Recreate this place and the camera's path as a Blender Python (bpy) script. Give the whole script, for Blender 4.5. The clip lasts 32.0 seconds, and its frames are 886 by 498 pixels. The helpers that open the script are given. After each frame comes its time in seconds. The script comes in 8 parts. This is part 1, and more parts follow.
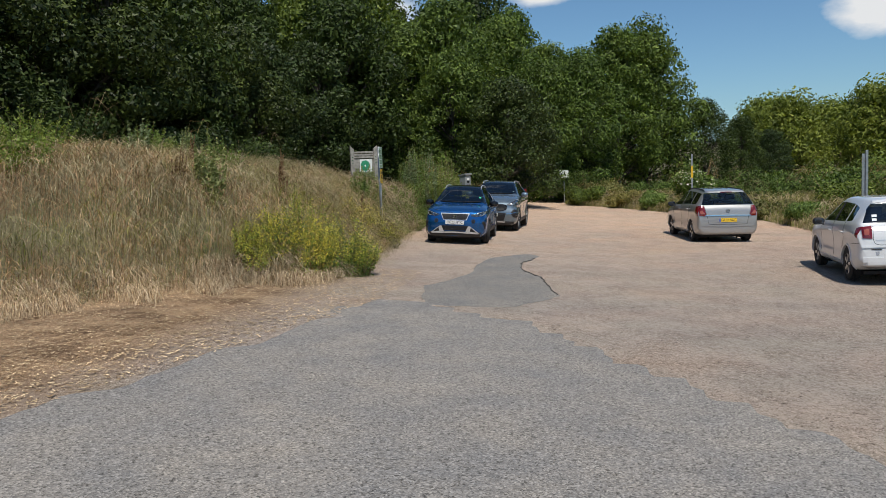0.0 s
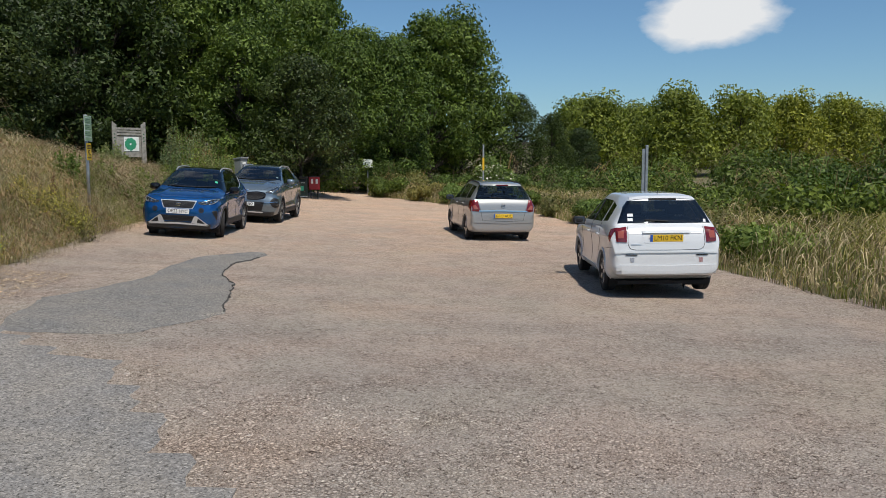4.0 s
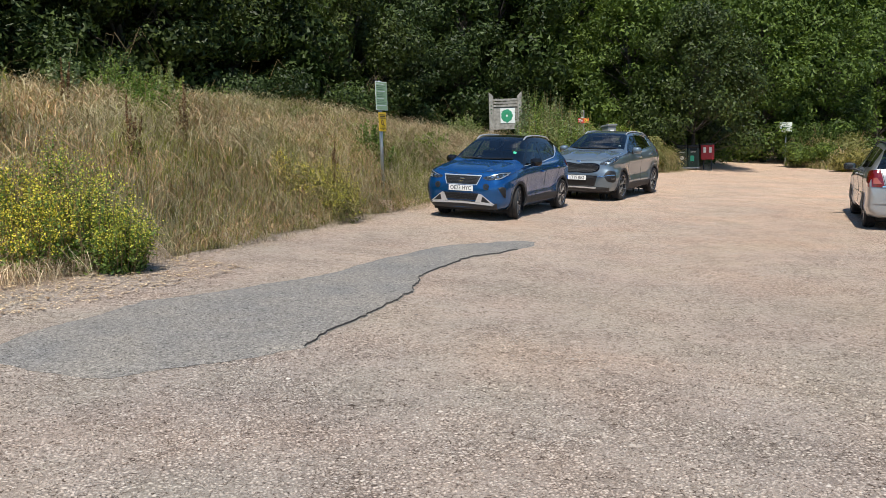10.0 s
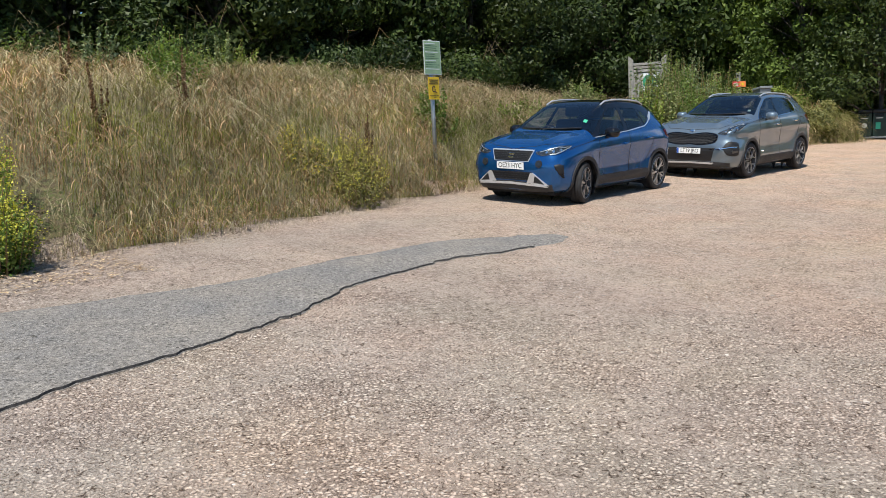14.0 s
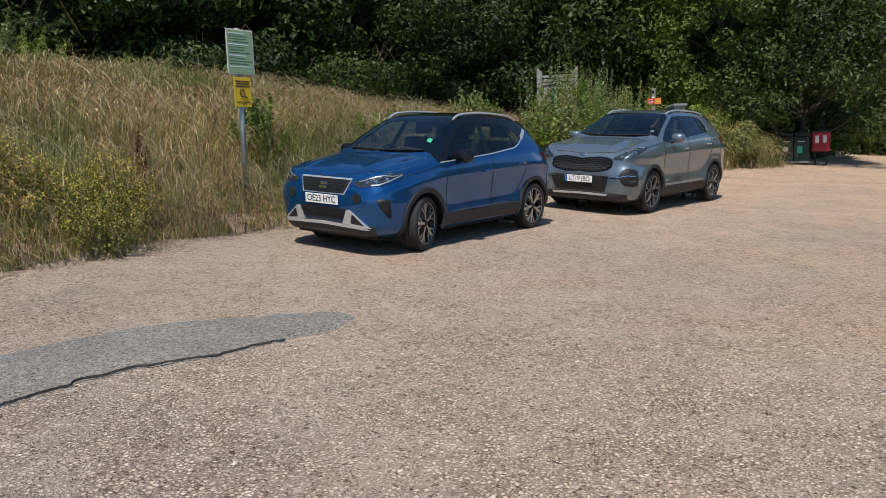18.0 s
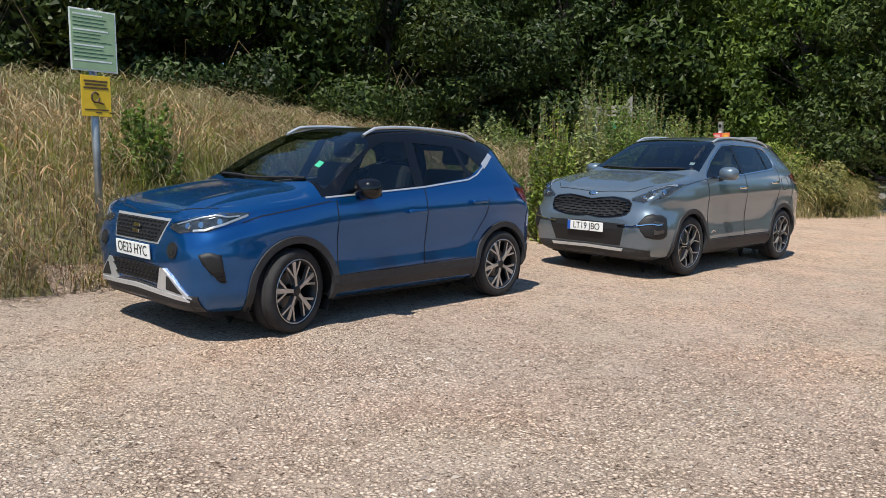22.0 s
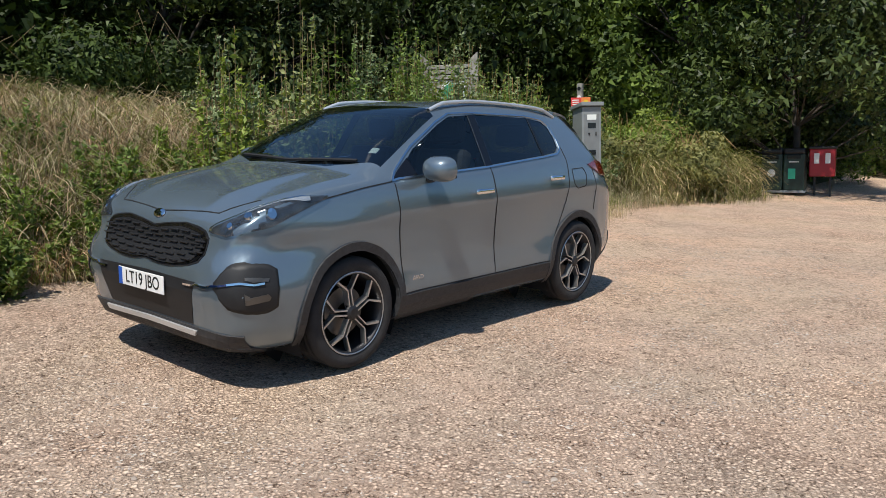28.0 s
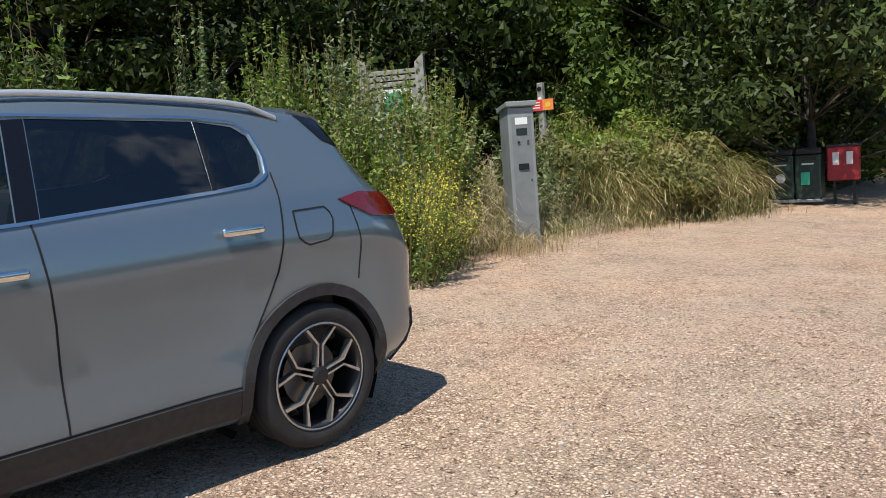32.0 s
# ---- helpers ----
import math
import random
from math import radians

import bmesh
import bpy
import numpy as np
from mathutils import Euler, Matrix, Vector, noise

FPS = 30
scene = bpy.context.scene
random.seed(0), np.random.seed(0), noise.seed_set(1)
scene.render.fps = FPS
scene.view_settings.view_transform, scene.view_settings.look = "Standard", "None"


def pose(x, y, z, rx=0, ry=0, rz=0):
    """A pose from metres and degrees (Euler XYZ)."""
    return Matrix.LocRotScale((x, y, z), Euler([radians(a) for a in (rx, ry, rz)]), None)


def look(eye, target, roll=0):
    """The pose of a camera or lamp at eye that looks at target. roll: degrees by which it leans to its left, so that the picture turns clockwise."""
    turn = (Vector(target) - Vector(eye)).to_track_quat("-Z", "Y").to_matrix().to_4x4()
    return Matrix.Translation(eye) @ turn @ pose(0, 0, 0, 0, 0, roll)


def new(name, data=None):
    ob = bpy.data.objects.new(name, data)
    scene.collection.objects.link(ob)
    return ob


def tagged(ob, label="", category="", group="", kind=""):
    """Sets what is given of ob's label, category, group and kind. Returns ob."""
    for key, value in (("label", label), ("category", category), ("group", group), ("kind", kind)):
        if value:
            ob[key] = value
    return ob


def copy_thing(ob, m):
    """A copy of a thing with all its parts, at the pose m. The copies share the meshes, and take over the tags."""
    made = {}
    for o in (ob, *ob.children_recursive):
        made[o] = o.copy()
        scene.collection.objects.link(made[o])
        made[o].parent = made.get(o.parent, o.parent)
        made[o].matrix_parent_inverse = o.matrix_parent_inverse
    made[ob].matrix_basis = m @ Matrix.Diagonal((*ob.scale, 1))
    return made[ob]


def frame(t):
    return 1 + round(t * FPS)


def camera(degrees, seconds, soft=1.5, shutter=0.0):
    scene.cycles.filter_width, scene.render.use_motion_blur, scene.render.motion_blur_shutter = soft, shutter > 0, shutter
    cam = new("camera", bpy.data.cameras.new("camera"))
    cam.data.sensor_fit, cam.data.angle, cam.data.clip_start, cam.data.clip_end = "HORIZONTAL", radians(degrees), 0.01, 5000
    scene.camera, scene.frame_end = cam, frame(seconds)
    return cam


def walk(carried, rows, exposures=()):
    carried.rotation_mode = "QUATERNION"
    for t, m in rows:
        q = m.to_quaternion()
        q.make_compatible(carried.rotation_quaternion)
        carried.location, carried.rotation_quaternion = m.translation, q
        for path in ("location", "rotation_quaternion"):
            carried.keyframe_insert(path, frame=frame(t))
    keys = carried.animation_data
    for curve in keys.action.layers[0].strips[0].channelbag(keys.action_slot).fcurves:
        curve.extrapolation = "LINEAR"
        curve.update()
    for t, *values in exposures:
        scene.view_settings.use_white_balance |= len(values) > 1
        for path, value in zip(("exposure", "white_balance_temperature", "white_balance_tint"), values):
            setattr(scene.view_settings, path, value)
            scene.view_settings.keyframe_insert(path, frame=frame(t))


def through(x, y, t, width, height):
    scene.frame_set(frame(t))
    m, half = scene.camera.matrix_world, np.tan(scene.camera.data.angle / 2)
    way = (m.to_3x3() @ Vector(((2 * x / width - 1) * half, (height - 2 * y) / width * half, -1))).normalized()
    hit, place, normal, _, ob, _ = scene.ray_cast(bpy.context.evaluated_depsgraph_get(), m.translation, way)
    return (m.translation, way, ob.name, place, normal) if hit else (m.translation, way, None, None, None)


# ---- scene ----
EXPOSURES = [(0.0, -0.21), (2.0, -0.13), (3.0, -0.06), (3.5, -0.21), (5.5, -0.16), (6.0, -0.13), (7.0, 0.09), (9.0, 0.24), (10.0, 0.24), (11.0, 0.19), (12.0, 0.47), (13.0, 0.15), (13.5, 0.32), (16.0, 0.07), (18.0, -0.07), (19.0, 0.13), (21.0, 0.15), (22.0, 0.28), (23.0, 0.58), (24.0, 0.58), (24.5, 0.53), (27.0, 0.1), (28.0, 0.17), (30.0, 0.35), (31.0, 0.4), (32.0, 0.27)]
cam = camera(58.6, 32.0, soft=0.85)
PATH = [
    (0, (2.339, -22.64, 1.92), (2.022, -20.673, 1.741), -2.2),
    (0.5, (2.591, -22.018, 1.849), (2.322, -20.043, 1.684), -0.8),
    (1, (2.774, -21.396, 1.789), (2.683, -19.405, 1.616), 0.0),
    (1.5, (3.001, -21.046, 1.779), (2.861, -19.058, 1.608), 0.8),
    (2, (3.244, -20.493, 1.691), (3.102, -18.507, 1.495), 0.8),
    (2.5, (3.461, -20.211, 1.717), (3.372, -18.225, 1.496), -0.3),
    (3, (3.738, -19.889, 1.711), (3.683, -17.899, 1.515), -0.4),
    (3.5, (4.032, -19.511, 1.69), (4.133, -17.525, 1.479), -0.1),
    (5.5, (5.232, -18.296, 1.676), (5.21, -16.305, 1.484), 2.0),
    (6, (5.428, -17.934, 1.586), (5.206, -15.958, 1.368), 1.7),
    (6.5, (5.597, -17.533, 1.615), (5.194, -15.589, 1.38), 1.6),
    (7, (5.791, -17.087, 1.584), (5.191, -15.191, 1.37), 1.8),
    (7.5, (5.883, -16.626, 1.562), (5.245, -14.748, 1.307), 1.0),
    (8, (6.004, -16.208, 1.561), (5.17, -14.407, 1.317), -0.5),
    (8.5, (6.075, -15.778, 1.507), (5.158, -14.019, 1.252), -0.6),
    (9, (6.096, -15.416, 1.522), (5.114, -13.69, 1.281), -0.9),
    (9.5, (6.164, -14.992, 1.521), (5.114, -13.303, 1.306), -1.8),
    (10, (6.172, -14.481, 1.49), (5.224, -12.74, 1.231), -1.9),
    (10.5, (6.185, -14.025, 1.43), (5.208, -12.301, 1.161), -2.1),
    (11, (6.377, -13.58, 1.43), (5.451, -11.829, 1.151), -1.9),
    (11.5, (6.465, -13.15, 1.451), (5.634, -11.346, 1.217), -1.4),
    (12, (6.624, -12.748, 1.422), (5.733, -10.971, 1.198), -1.6),
    (12.5, (6.669, -12.243, 1.378), (5.749, -10.488, 1.109), -1.6),
    (13, (6.632, -11.757, 1.36), (5.561, -10.09, 1.083), -2.6),
    (13.5, (6.736, -11.321, 1.316), (5.505, -9.773, 1.022), -3.2),
    (15.5, (6.585, -9.667, 1.219), (5.084, -8.371, 0.955), -3.5),
    (16, (6.424, -9.166, 1.187), (4.851, -7.959, 0.921), -4.5),
    (16.5, (6.233, -8.589, 1.207), (4.7, -7.329, 0.958), -4.6),
    (17, (6.109, -8.274, 1.196), (4.65, -6.972, 0.774), -5.7),
    (17.5, (5.945, -7.706, 1.245), (4.623, -6.309, 0.696), -4.6),
    (18, (5.821, -7.281, 1.31), (4.622, -5.705, 1.035), -1.8),
    (18.5, (5.765, -6.834, 1.246), (4.532, -5.279, 0.998), -1.4),
    (19, (5.607, -6.381, 1.186), (4.319, -4.862, 1.009), -1.2),
    (19.5, (5.499, -5.948, 1.177), (4.144, -4.487, 1.009), -2.1),
    (20, (5.422, -5.471, 1.168), (4.007, -4.064, 1.032), -1.7),
    (20.5, (5.268, -4.948, 1.177), (3.916, -3.481, 1.047), -1.2),
    (21, (5.203, -4.537, 1.184), (3.812, -3.103, 1.102), -1.4),
    (21.5, (5.04, -4.025, 1.149), (3.653, -2.59, 1.023), -0.9),
    (22, (4.906, -3.601, 1.141), (3.552, -2.139, 0.973), -0.7),
    (22.5, (4.943, -3.131, 1.179), (3.641, -1.618, 1.059), -0.2),
    (23, (4.804, -2.61, 1.195), (3.619, -1.003, 1.07), -0.7),
    (23.5, (4.661, -2.105, 1.13), (3.394, -0.563, 1.002), -2.1),
    (24, (4.66, -1.712, 1.138), (3.27, -0.282, 0.983), -0.6),
    (24.5, (4.483, -1.258, 1.158), (3.029, 0.108, 1.031), -1.6),
    (26.5, (4.016, 0.678, 1.393), (2.751, 2.198, 1.094), -3.3),
    (27, (3.941, 1.133, 1.393), (2.719, 2.695, 1.134), -3.7),
    (27.5, (3.941, 1.552, 1.348), (2.689, 3.095, 1.122), -4.1),
    (28, (3.994, 2.0, 1.333), (2.784, 3.573, 1.084), -1.4),
    (28.5, (3.934, 2.493, 1.335), (2.762, 4.09, 1.061), -1.4),
    (29, (3.963, 2.973, 1.353), (2.704, 4.501, 1.069), -2.9),
    (29.5, (3.863, 3.469, 1.362), (2.644, 5.033, 1.102), -2.4),
    (30, (3.759, 3.917, 1.318), (2.48, 5.44, 1.108), -3.5),
    (30.5, (3.753, 4.317, 1.335), (2.415, 5.787, 1.114), -3.4),
    (31, (3.724, 4.821, 1.339), (2.414, 6.317, 1.124), -3.6),
    (31.5, (3.685, 5.297, 1.334), (2.387, 6.805, 1.141), -3.9),
    (32, (3.638, 5.721, 1.291), (2.348, 7.236, 1.087), -4.2),
]
walk(cam, [(t, look(e, a, r)) for t, e, a, r in PATH], EXPOSURES)

# ---- sun and sky ----
SUN_FROM = Vector((0.36, -0.93, 0.0)).normalized()
SUN_UP = radians(61.5)
sun_way = Vector((SUN_FROM.x * math.cos(SUN_UP), SUN_FROM.y * math.cos(SUN_UP), math.sin(SUN_UP)))
sun = new("sun", bpy.data.lights.new("sun", "SUN"))
sun.data.energy, sun.data.angle, sun.data.color = 5.0, radians(0.53), (1.0, 0.955, 0.87)
sun.matrix_world = look(sun_way * 60, (0, 0, 0))

world = bpy.data.worlds.new("sky")
scene.world = world
world.use_nodes = True
wn, wl = world.node_tree.nodes, world.node_tree.links
wn.clear()
sky = wn.new("ShaderNodeTexSky")
sky.sky_type, sky.sun_disc = "NISHITA", False
sky.sun_elevation, sky.sun_rotation = SUN_UP, math.atan2(SUN_FROM.x, SUN_FROM.y)
sky.air_density, sky.dust_density, sky.ozone_density = 1.0, 0.3, 3.0
w_at = wn.new("ShaderNodeTexCoord")
w_map = wn.new("ShaderNodeMapping")
w_map.inputs["Scale"].default_value = (1.0, 1.0, 2.2)
cloud = wn.new("ShaderNodeTexNoise")
cloud.inputs["Scale"].default_value, cloud.inputs["Detail"].default_value, cloud.inputs["Roughness"].default_value = 9.0, 8, 0.55
broad = wn.new("ShaderNodeTexNoise")
broad.inputs["Scale"].default_value, broad.inputs["Detail"].default_value = 1.9, 3


def sky_math(how, a, b):
    n = wn.new("ShaderNodeMath")
    n.operation = how
    for k, v in enumerate((a, b)):
        if isinstance(v, (int, float)):
            n.inputs[k].default_value = v
        else:
            wl.new(v, n.inputs[k])
    return n.outputs[0]


wl.new(w_at.outputs["Generated"], w_map.inputs["Vector"])
for n in (cloud, broad):
    wl.new(w_map.outputs["Vector"], n.inputs["Vector"])
# fair-weather clouds: two low in the north, others scattered by a broad pattern overhead
heap = sky_math("MULTIPLY", broad.outputs["Fac"], 0.52)
for way, wide in (((0.352, 0.922, 0.172), 0.105), ((-0.03, 0.978, 0.218), 0.06)):
    gap = wn.new("ShaderNodeVectorMath")
    gap.operation = "DISTANCE"
    gap.inputs[1].default_value = (way[0], way[1], way[2] * 2.2)
    wl.new(w_map.outputs["Vector"], gap.inputs[0])
    near = sky_math("MAXIMUM", sky_math("SUBTRACT", 1.0, sky_math("DIVIDE", gap.outputs["Value"], wide)), 0.0)
    heap = sky_math("ADD", heap, sky_math("MULTIPLY", near, 0.30))
heap = sky_math("ADD", heap, sky_math("MULTIPLY", cloud.outputs["Fac"], 0.35))
ramp = wn.new("ShaderNodeValToRGB")
ramp.color_ramp.elements[0].position, ramp.color_ramp.elements[1].position = 0.52, 0.62
mix = wn.new("ShaderNodeMixRGB")
mix.inputs["Color2"].default_value = (10.2, 10.4, 10.6, 1)
w_bg, w_out = wn.new("ShaderNodeBackground"), wn.new("ShaderNodeOutputWorld")
w_bg.inputs["Strength"].default_value = 0.088
wl.new(heap, ramp.inputs["Fac"])
wl.new(ramp.outputs["Color"], mix.inputs["Fac"])
blue = wn.new("ShaderNodeMixRGB")
blue.blend_type = "MULTIPLY"
blue.inputs["Fac"].default_value, blue.inputs["Color2"].default_value = 1.0, (0.87, 1.11, 1.24, 1)
wl.new(sky.outputs["Color"], blue.inputs["Color1"])
wl.new(blue.outputs["Color"], mix.inputs["Color1"])
wl.new(mix.outputs["Color"], w_bg.inputs["Color"])
wl.new(w_bg.outputs["Background"], w_out.inputs["Surface"])


# ---- materials ----
def nodes_of(name):
    m = bpy.data.materials.new(name)
    m.use_nodes = True
    t = m.node_tree
    return m, t, t.nodes["Principled BSDF"]


def tex(t, kind, **values):
    n = t.nodes.new(kind)
    for key, v in values.items():
        n.inputs[key.replace("_", " ")].default_value = v
    return n


def coords(t, what="Object"):
    return t.nodes.new("ShaderNodeTexCoord").outputs[what]


def ramp_of(t, fac, stops):
    r = t.nodes.new("ShaderNodeValToRGB")
    el = r.color_ramp.elements
    while len(el) < len(stops):
        el.new(0.5)
    for e, (p, c) in zip(el, stops):
        e.position, e.color = p, (*c, 1)
    t.links.new(fac, r.inputs["Fac"])
    return r.outputs["Color"]


def mixed(t, fac, a, b, how="MIX"):
    n = t.nodes.new("ShaderNodeMixRGB")
    n.blend_type = how
    for sock, v in (("Fac", fac), ("Color1", a), ("Color2", b)):
        if isinstance(v, (int, float)):
            n.inputs[sock].default_value = v
        elif isinstance(v, tuple):
            n.inputs[sock].default_value = (*v, 1)
        else:
            t.links.new(v, n.inputs[sock])
    return n.outputs["Color"]


def bumped(t, b, height, strength, distance):
    n = t.nodes.new("ShaderNodeBump")
    n.inputs["Strength"].default_value, n.inputs["Distance"].default_value = strength, distance
    t.links.new(height, n.inputs["Height"])
    t.links.new(n.outputs["Normal"], b.inputs["Normal"])


def solid(name, colour, rough=0.5, metal=0.0, coat=0.0, vary=0.12, scale=6.0, bump=0.0):
    """A plain surface with slight mottling."""
    m, t, b = nodes_of(name)
    at = coords(t)
    n = tex(t, "ShaderNodeTexNoise", Scale=scale, Detail=6)
    t.links.new(at, n.inputs["Vector"])
    dark = tuple(c * (1 - vary) for c in colour)
    light = tuple(min(1, c * (1 + vary)) for c in colour)
    t.links.new(ramp_of(t, n.outputs["Fac"], [(0.3, dark), (0.7, light)]), b.inputs["Base Color"])
    b.inputs["Roughness"].default_value, b.inputs["Metallic"].default_value = rough, metal
    b.inputs["Coat Weight"].default_value = coat
    b.inputs["Coat Roughness"].default_value = 0.04
    if bump:
        f = tex(t, "ShaderNodeTexNoise", Scale=scale * 14, Detail=4)
        t.links.new(at, f.inputs["Vector"])
        bumped(t, b, f.outputs["Fac"], bump, 0.01)
    return m


def leafy(name, dark, light, through=0.3, rough=0.55, glow=(1.3, 1.4, 0.5)):
    """Leaves or blades that vary one by one and let some light through."""
    m, t, b = nodes_of(name)
    geo = t.nodes.new("ShaderNodeNewGeometry")
    r = ramp_of(t, geo.outputs["Random Per Island"], [(0.0, dark), (0.55, tuple((p + q) / 2 for p, q in zip(dark, light))), (1.0, light)])
    big = tex(t, "ShaderNodeTexNoise", Scale=0.55, Detail=3)
    t.links.new(coords(t), big.inputs["Vector"])
    info = t.nodes.new("ShaderNodeObjectInfo")
    shade = ramp_of(t, big.outputs["Fac"], [(0.3, (0.60, 0.60, 0.56)), (0.5, (0.98, 0.96, 0.92)), (0.7, (1.28, 1.22, 1.12))])
    per = ramp_of(t, info.outputs["Random"], [(0.0, (0.8, 0.85, 0.8)), (0.5, (1.0, 1.0, 1.0)), (1.0, (1.25, 1.12, 0.9))])
    c = mixed(t, 1.0, mixed(t, 1.0, r, shade, "MULTIPLY"), per, "MULTIPLY")
    t.links.new(c, b.inputs["Base Color"])
    b.inputs["Roughness"].default_value = rough
    b.inputs["Specular IOR Level"].default_value = 0.22
    tr = t.nodes.new("ShaderNodeBsdfTranslucent")
    t.links.new(mixed(t, 1.0, c, glow, "MULTIPLY"), tr.inputs["Color"])
    ms = t.nodes.new("ShaderNodeMixShader")
    ms.inputs["Fac"].default_value = through
    out = t.nodes["Material Output"]
    t.links.new(b.outputs["BSDF"], ms.inputs[1])
    t.links.new(tr.outputs["BSDF"], ms.inputs[2])
    t.links.new(ms.outputs["Shader"], out.inputs["Surface"])
    return m


# ---- mesh helpers ----
def mesh_fast(name, verts, faces, material, smooth=False):
    """A mesh from numpy arrays: verts (n, 3), faces (m, 3 or 4)."""
    me = bpy.data.meshes.new(name)
    n, k = faces.shape
    me.vertices.add(len(verts))
    me.vertices.foreach_set("co", np.ascontiguousarray(verts, np.float32).ravel())
    me.loops.add(n * k)
    me.loops.foreach_set("vertex_index", np.ascontiguousarray(faces, np.int32).ravel())
    me.polygons.add(n)
    me.polygons.foreach_set("loop_start", np.arange(0, n * k, k, dtype=np.int32))
    me.update(calc_edges=True)
    me.materials.append(material)
    if smooth:
        me.polygons.foreach_set("use_smooth", np.ones(n, bool))
    return me


def part(name, bm, material, parent=None, label="", smooth=False, keep_normals=False):
    """Links a bmesh as one mesh object, under a thing or a part where one is given."""
    me = bpy.data.meshes.new(name)
    if not keep_normals:
        bmesh.ops.recalc_face_normals(bm, faces=bm.faces)
    bm.to_mesh(me)
    bm.free()
    me.materials.append(material)
    if smooth:
        me.polygons.foreach_set("use_smooth", [True] * len(me.polygons))
    ob = new(name, me)
    if parent:
        ob.parent = parent
    return tagged(ob, label)


def box(bm, sx, sy, sz, at=(0, 0, 0), turn=None, bevel=0.0):
    made = bmesh.ops.create_cube(bm, size=1.0)["verts"]
    m = Matrix.Translation(at) @ (turn.to_4x4() if turn else Matrix.Identity(4)) @ Matrix.Diagonal((sx, sy, sz, 1))
    bmesh.ops.transform(bm, matrix=m, verts=made)
    if bevel:
        edges = list({e for v in made for e in v.link_edges})
        bmesh.ops.bevel(bm, geom=edges, offset=bevel, segments=2, affect="EDGES", profile=0.5)
    return bm


def rod(bm, a, b, r0, r1=None, sides=8, cap=True):
    a, b = Vector(a), Vector(b)
    d = b - a
    made = bmesh.ops.create_cone(bm, cap_ends=cap, segments=sides, radius1=r0, radius2=r0 if r1 is None else r1, depth=d.length)["verts"]
    bmesh.ops.transform(bm, matrix=Matrix.Translation((a + b) / 2) @ d.to_track_quat("Z", "Y").to_matrix().to_4x4(), verts=made)
    return bm


# ---- the lie of the land ----
def ground_at(x, y):
    """Height of the car park: it falls a little to the east and rises to the road."""
    e = -0.40 * np.tanh(np.asarray(x, float) / 6.0)
    s = 0.015 * np.logaddexp(0, -(np.asarray(y, float) + 8) / 2) * 2
    return e + np.minimum(s, 0.5) + 0.0 * e


def edge_at(y):
    """Where the grass begins, west of the gravel."""
    return np.interp(y, [-60, -30, -18, -13, -10.2, -8.6, -6.6, -2, 2, 7, 11, 14, 17, 20, 23, 27, 40], [-14, -11, -7.5, -5.0, -3.4, -2.1, -1.85, -2.4, -2.7, -3.2, -2.4, -2.4, -2.2, -1.1, -1.6, -1.2, -0.6])


def east_edge(y):
    """Where the growth begins, east and north of the gravel."""
    return np.interp(y, [-60, -12, -4, 2, 8, 14, 18, 21, 24, 27, 30, 40], [14.0, 11.5, 10.6, 10.4, 10.5, 10.3, 9.0, 7.0, 6.0, 4.4, 2.2, 1.6])


def land_at(x, y):
    x, y = np.asarray(x, float), np.asarray(y, float)
    z = ground_at(np.clip(x, -4, 14), y)
    d = np.maximum(edge_at(y) - x, 0)
    bank = 2.7 * (1 - np.exp(-d / 3.4)) * np.clip((25 - y) / 22, 0.3, 1) * np.clip((y + 30) / 24, 0.25, 1)
    e = np.maximum(x - east_edge(y), 0)
    return z + bank + 0.18 * (1 - np.exp(-e / 2.0)) + 0.035 * np.maximum(y - 45, 0)


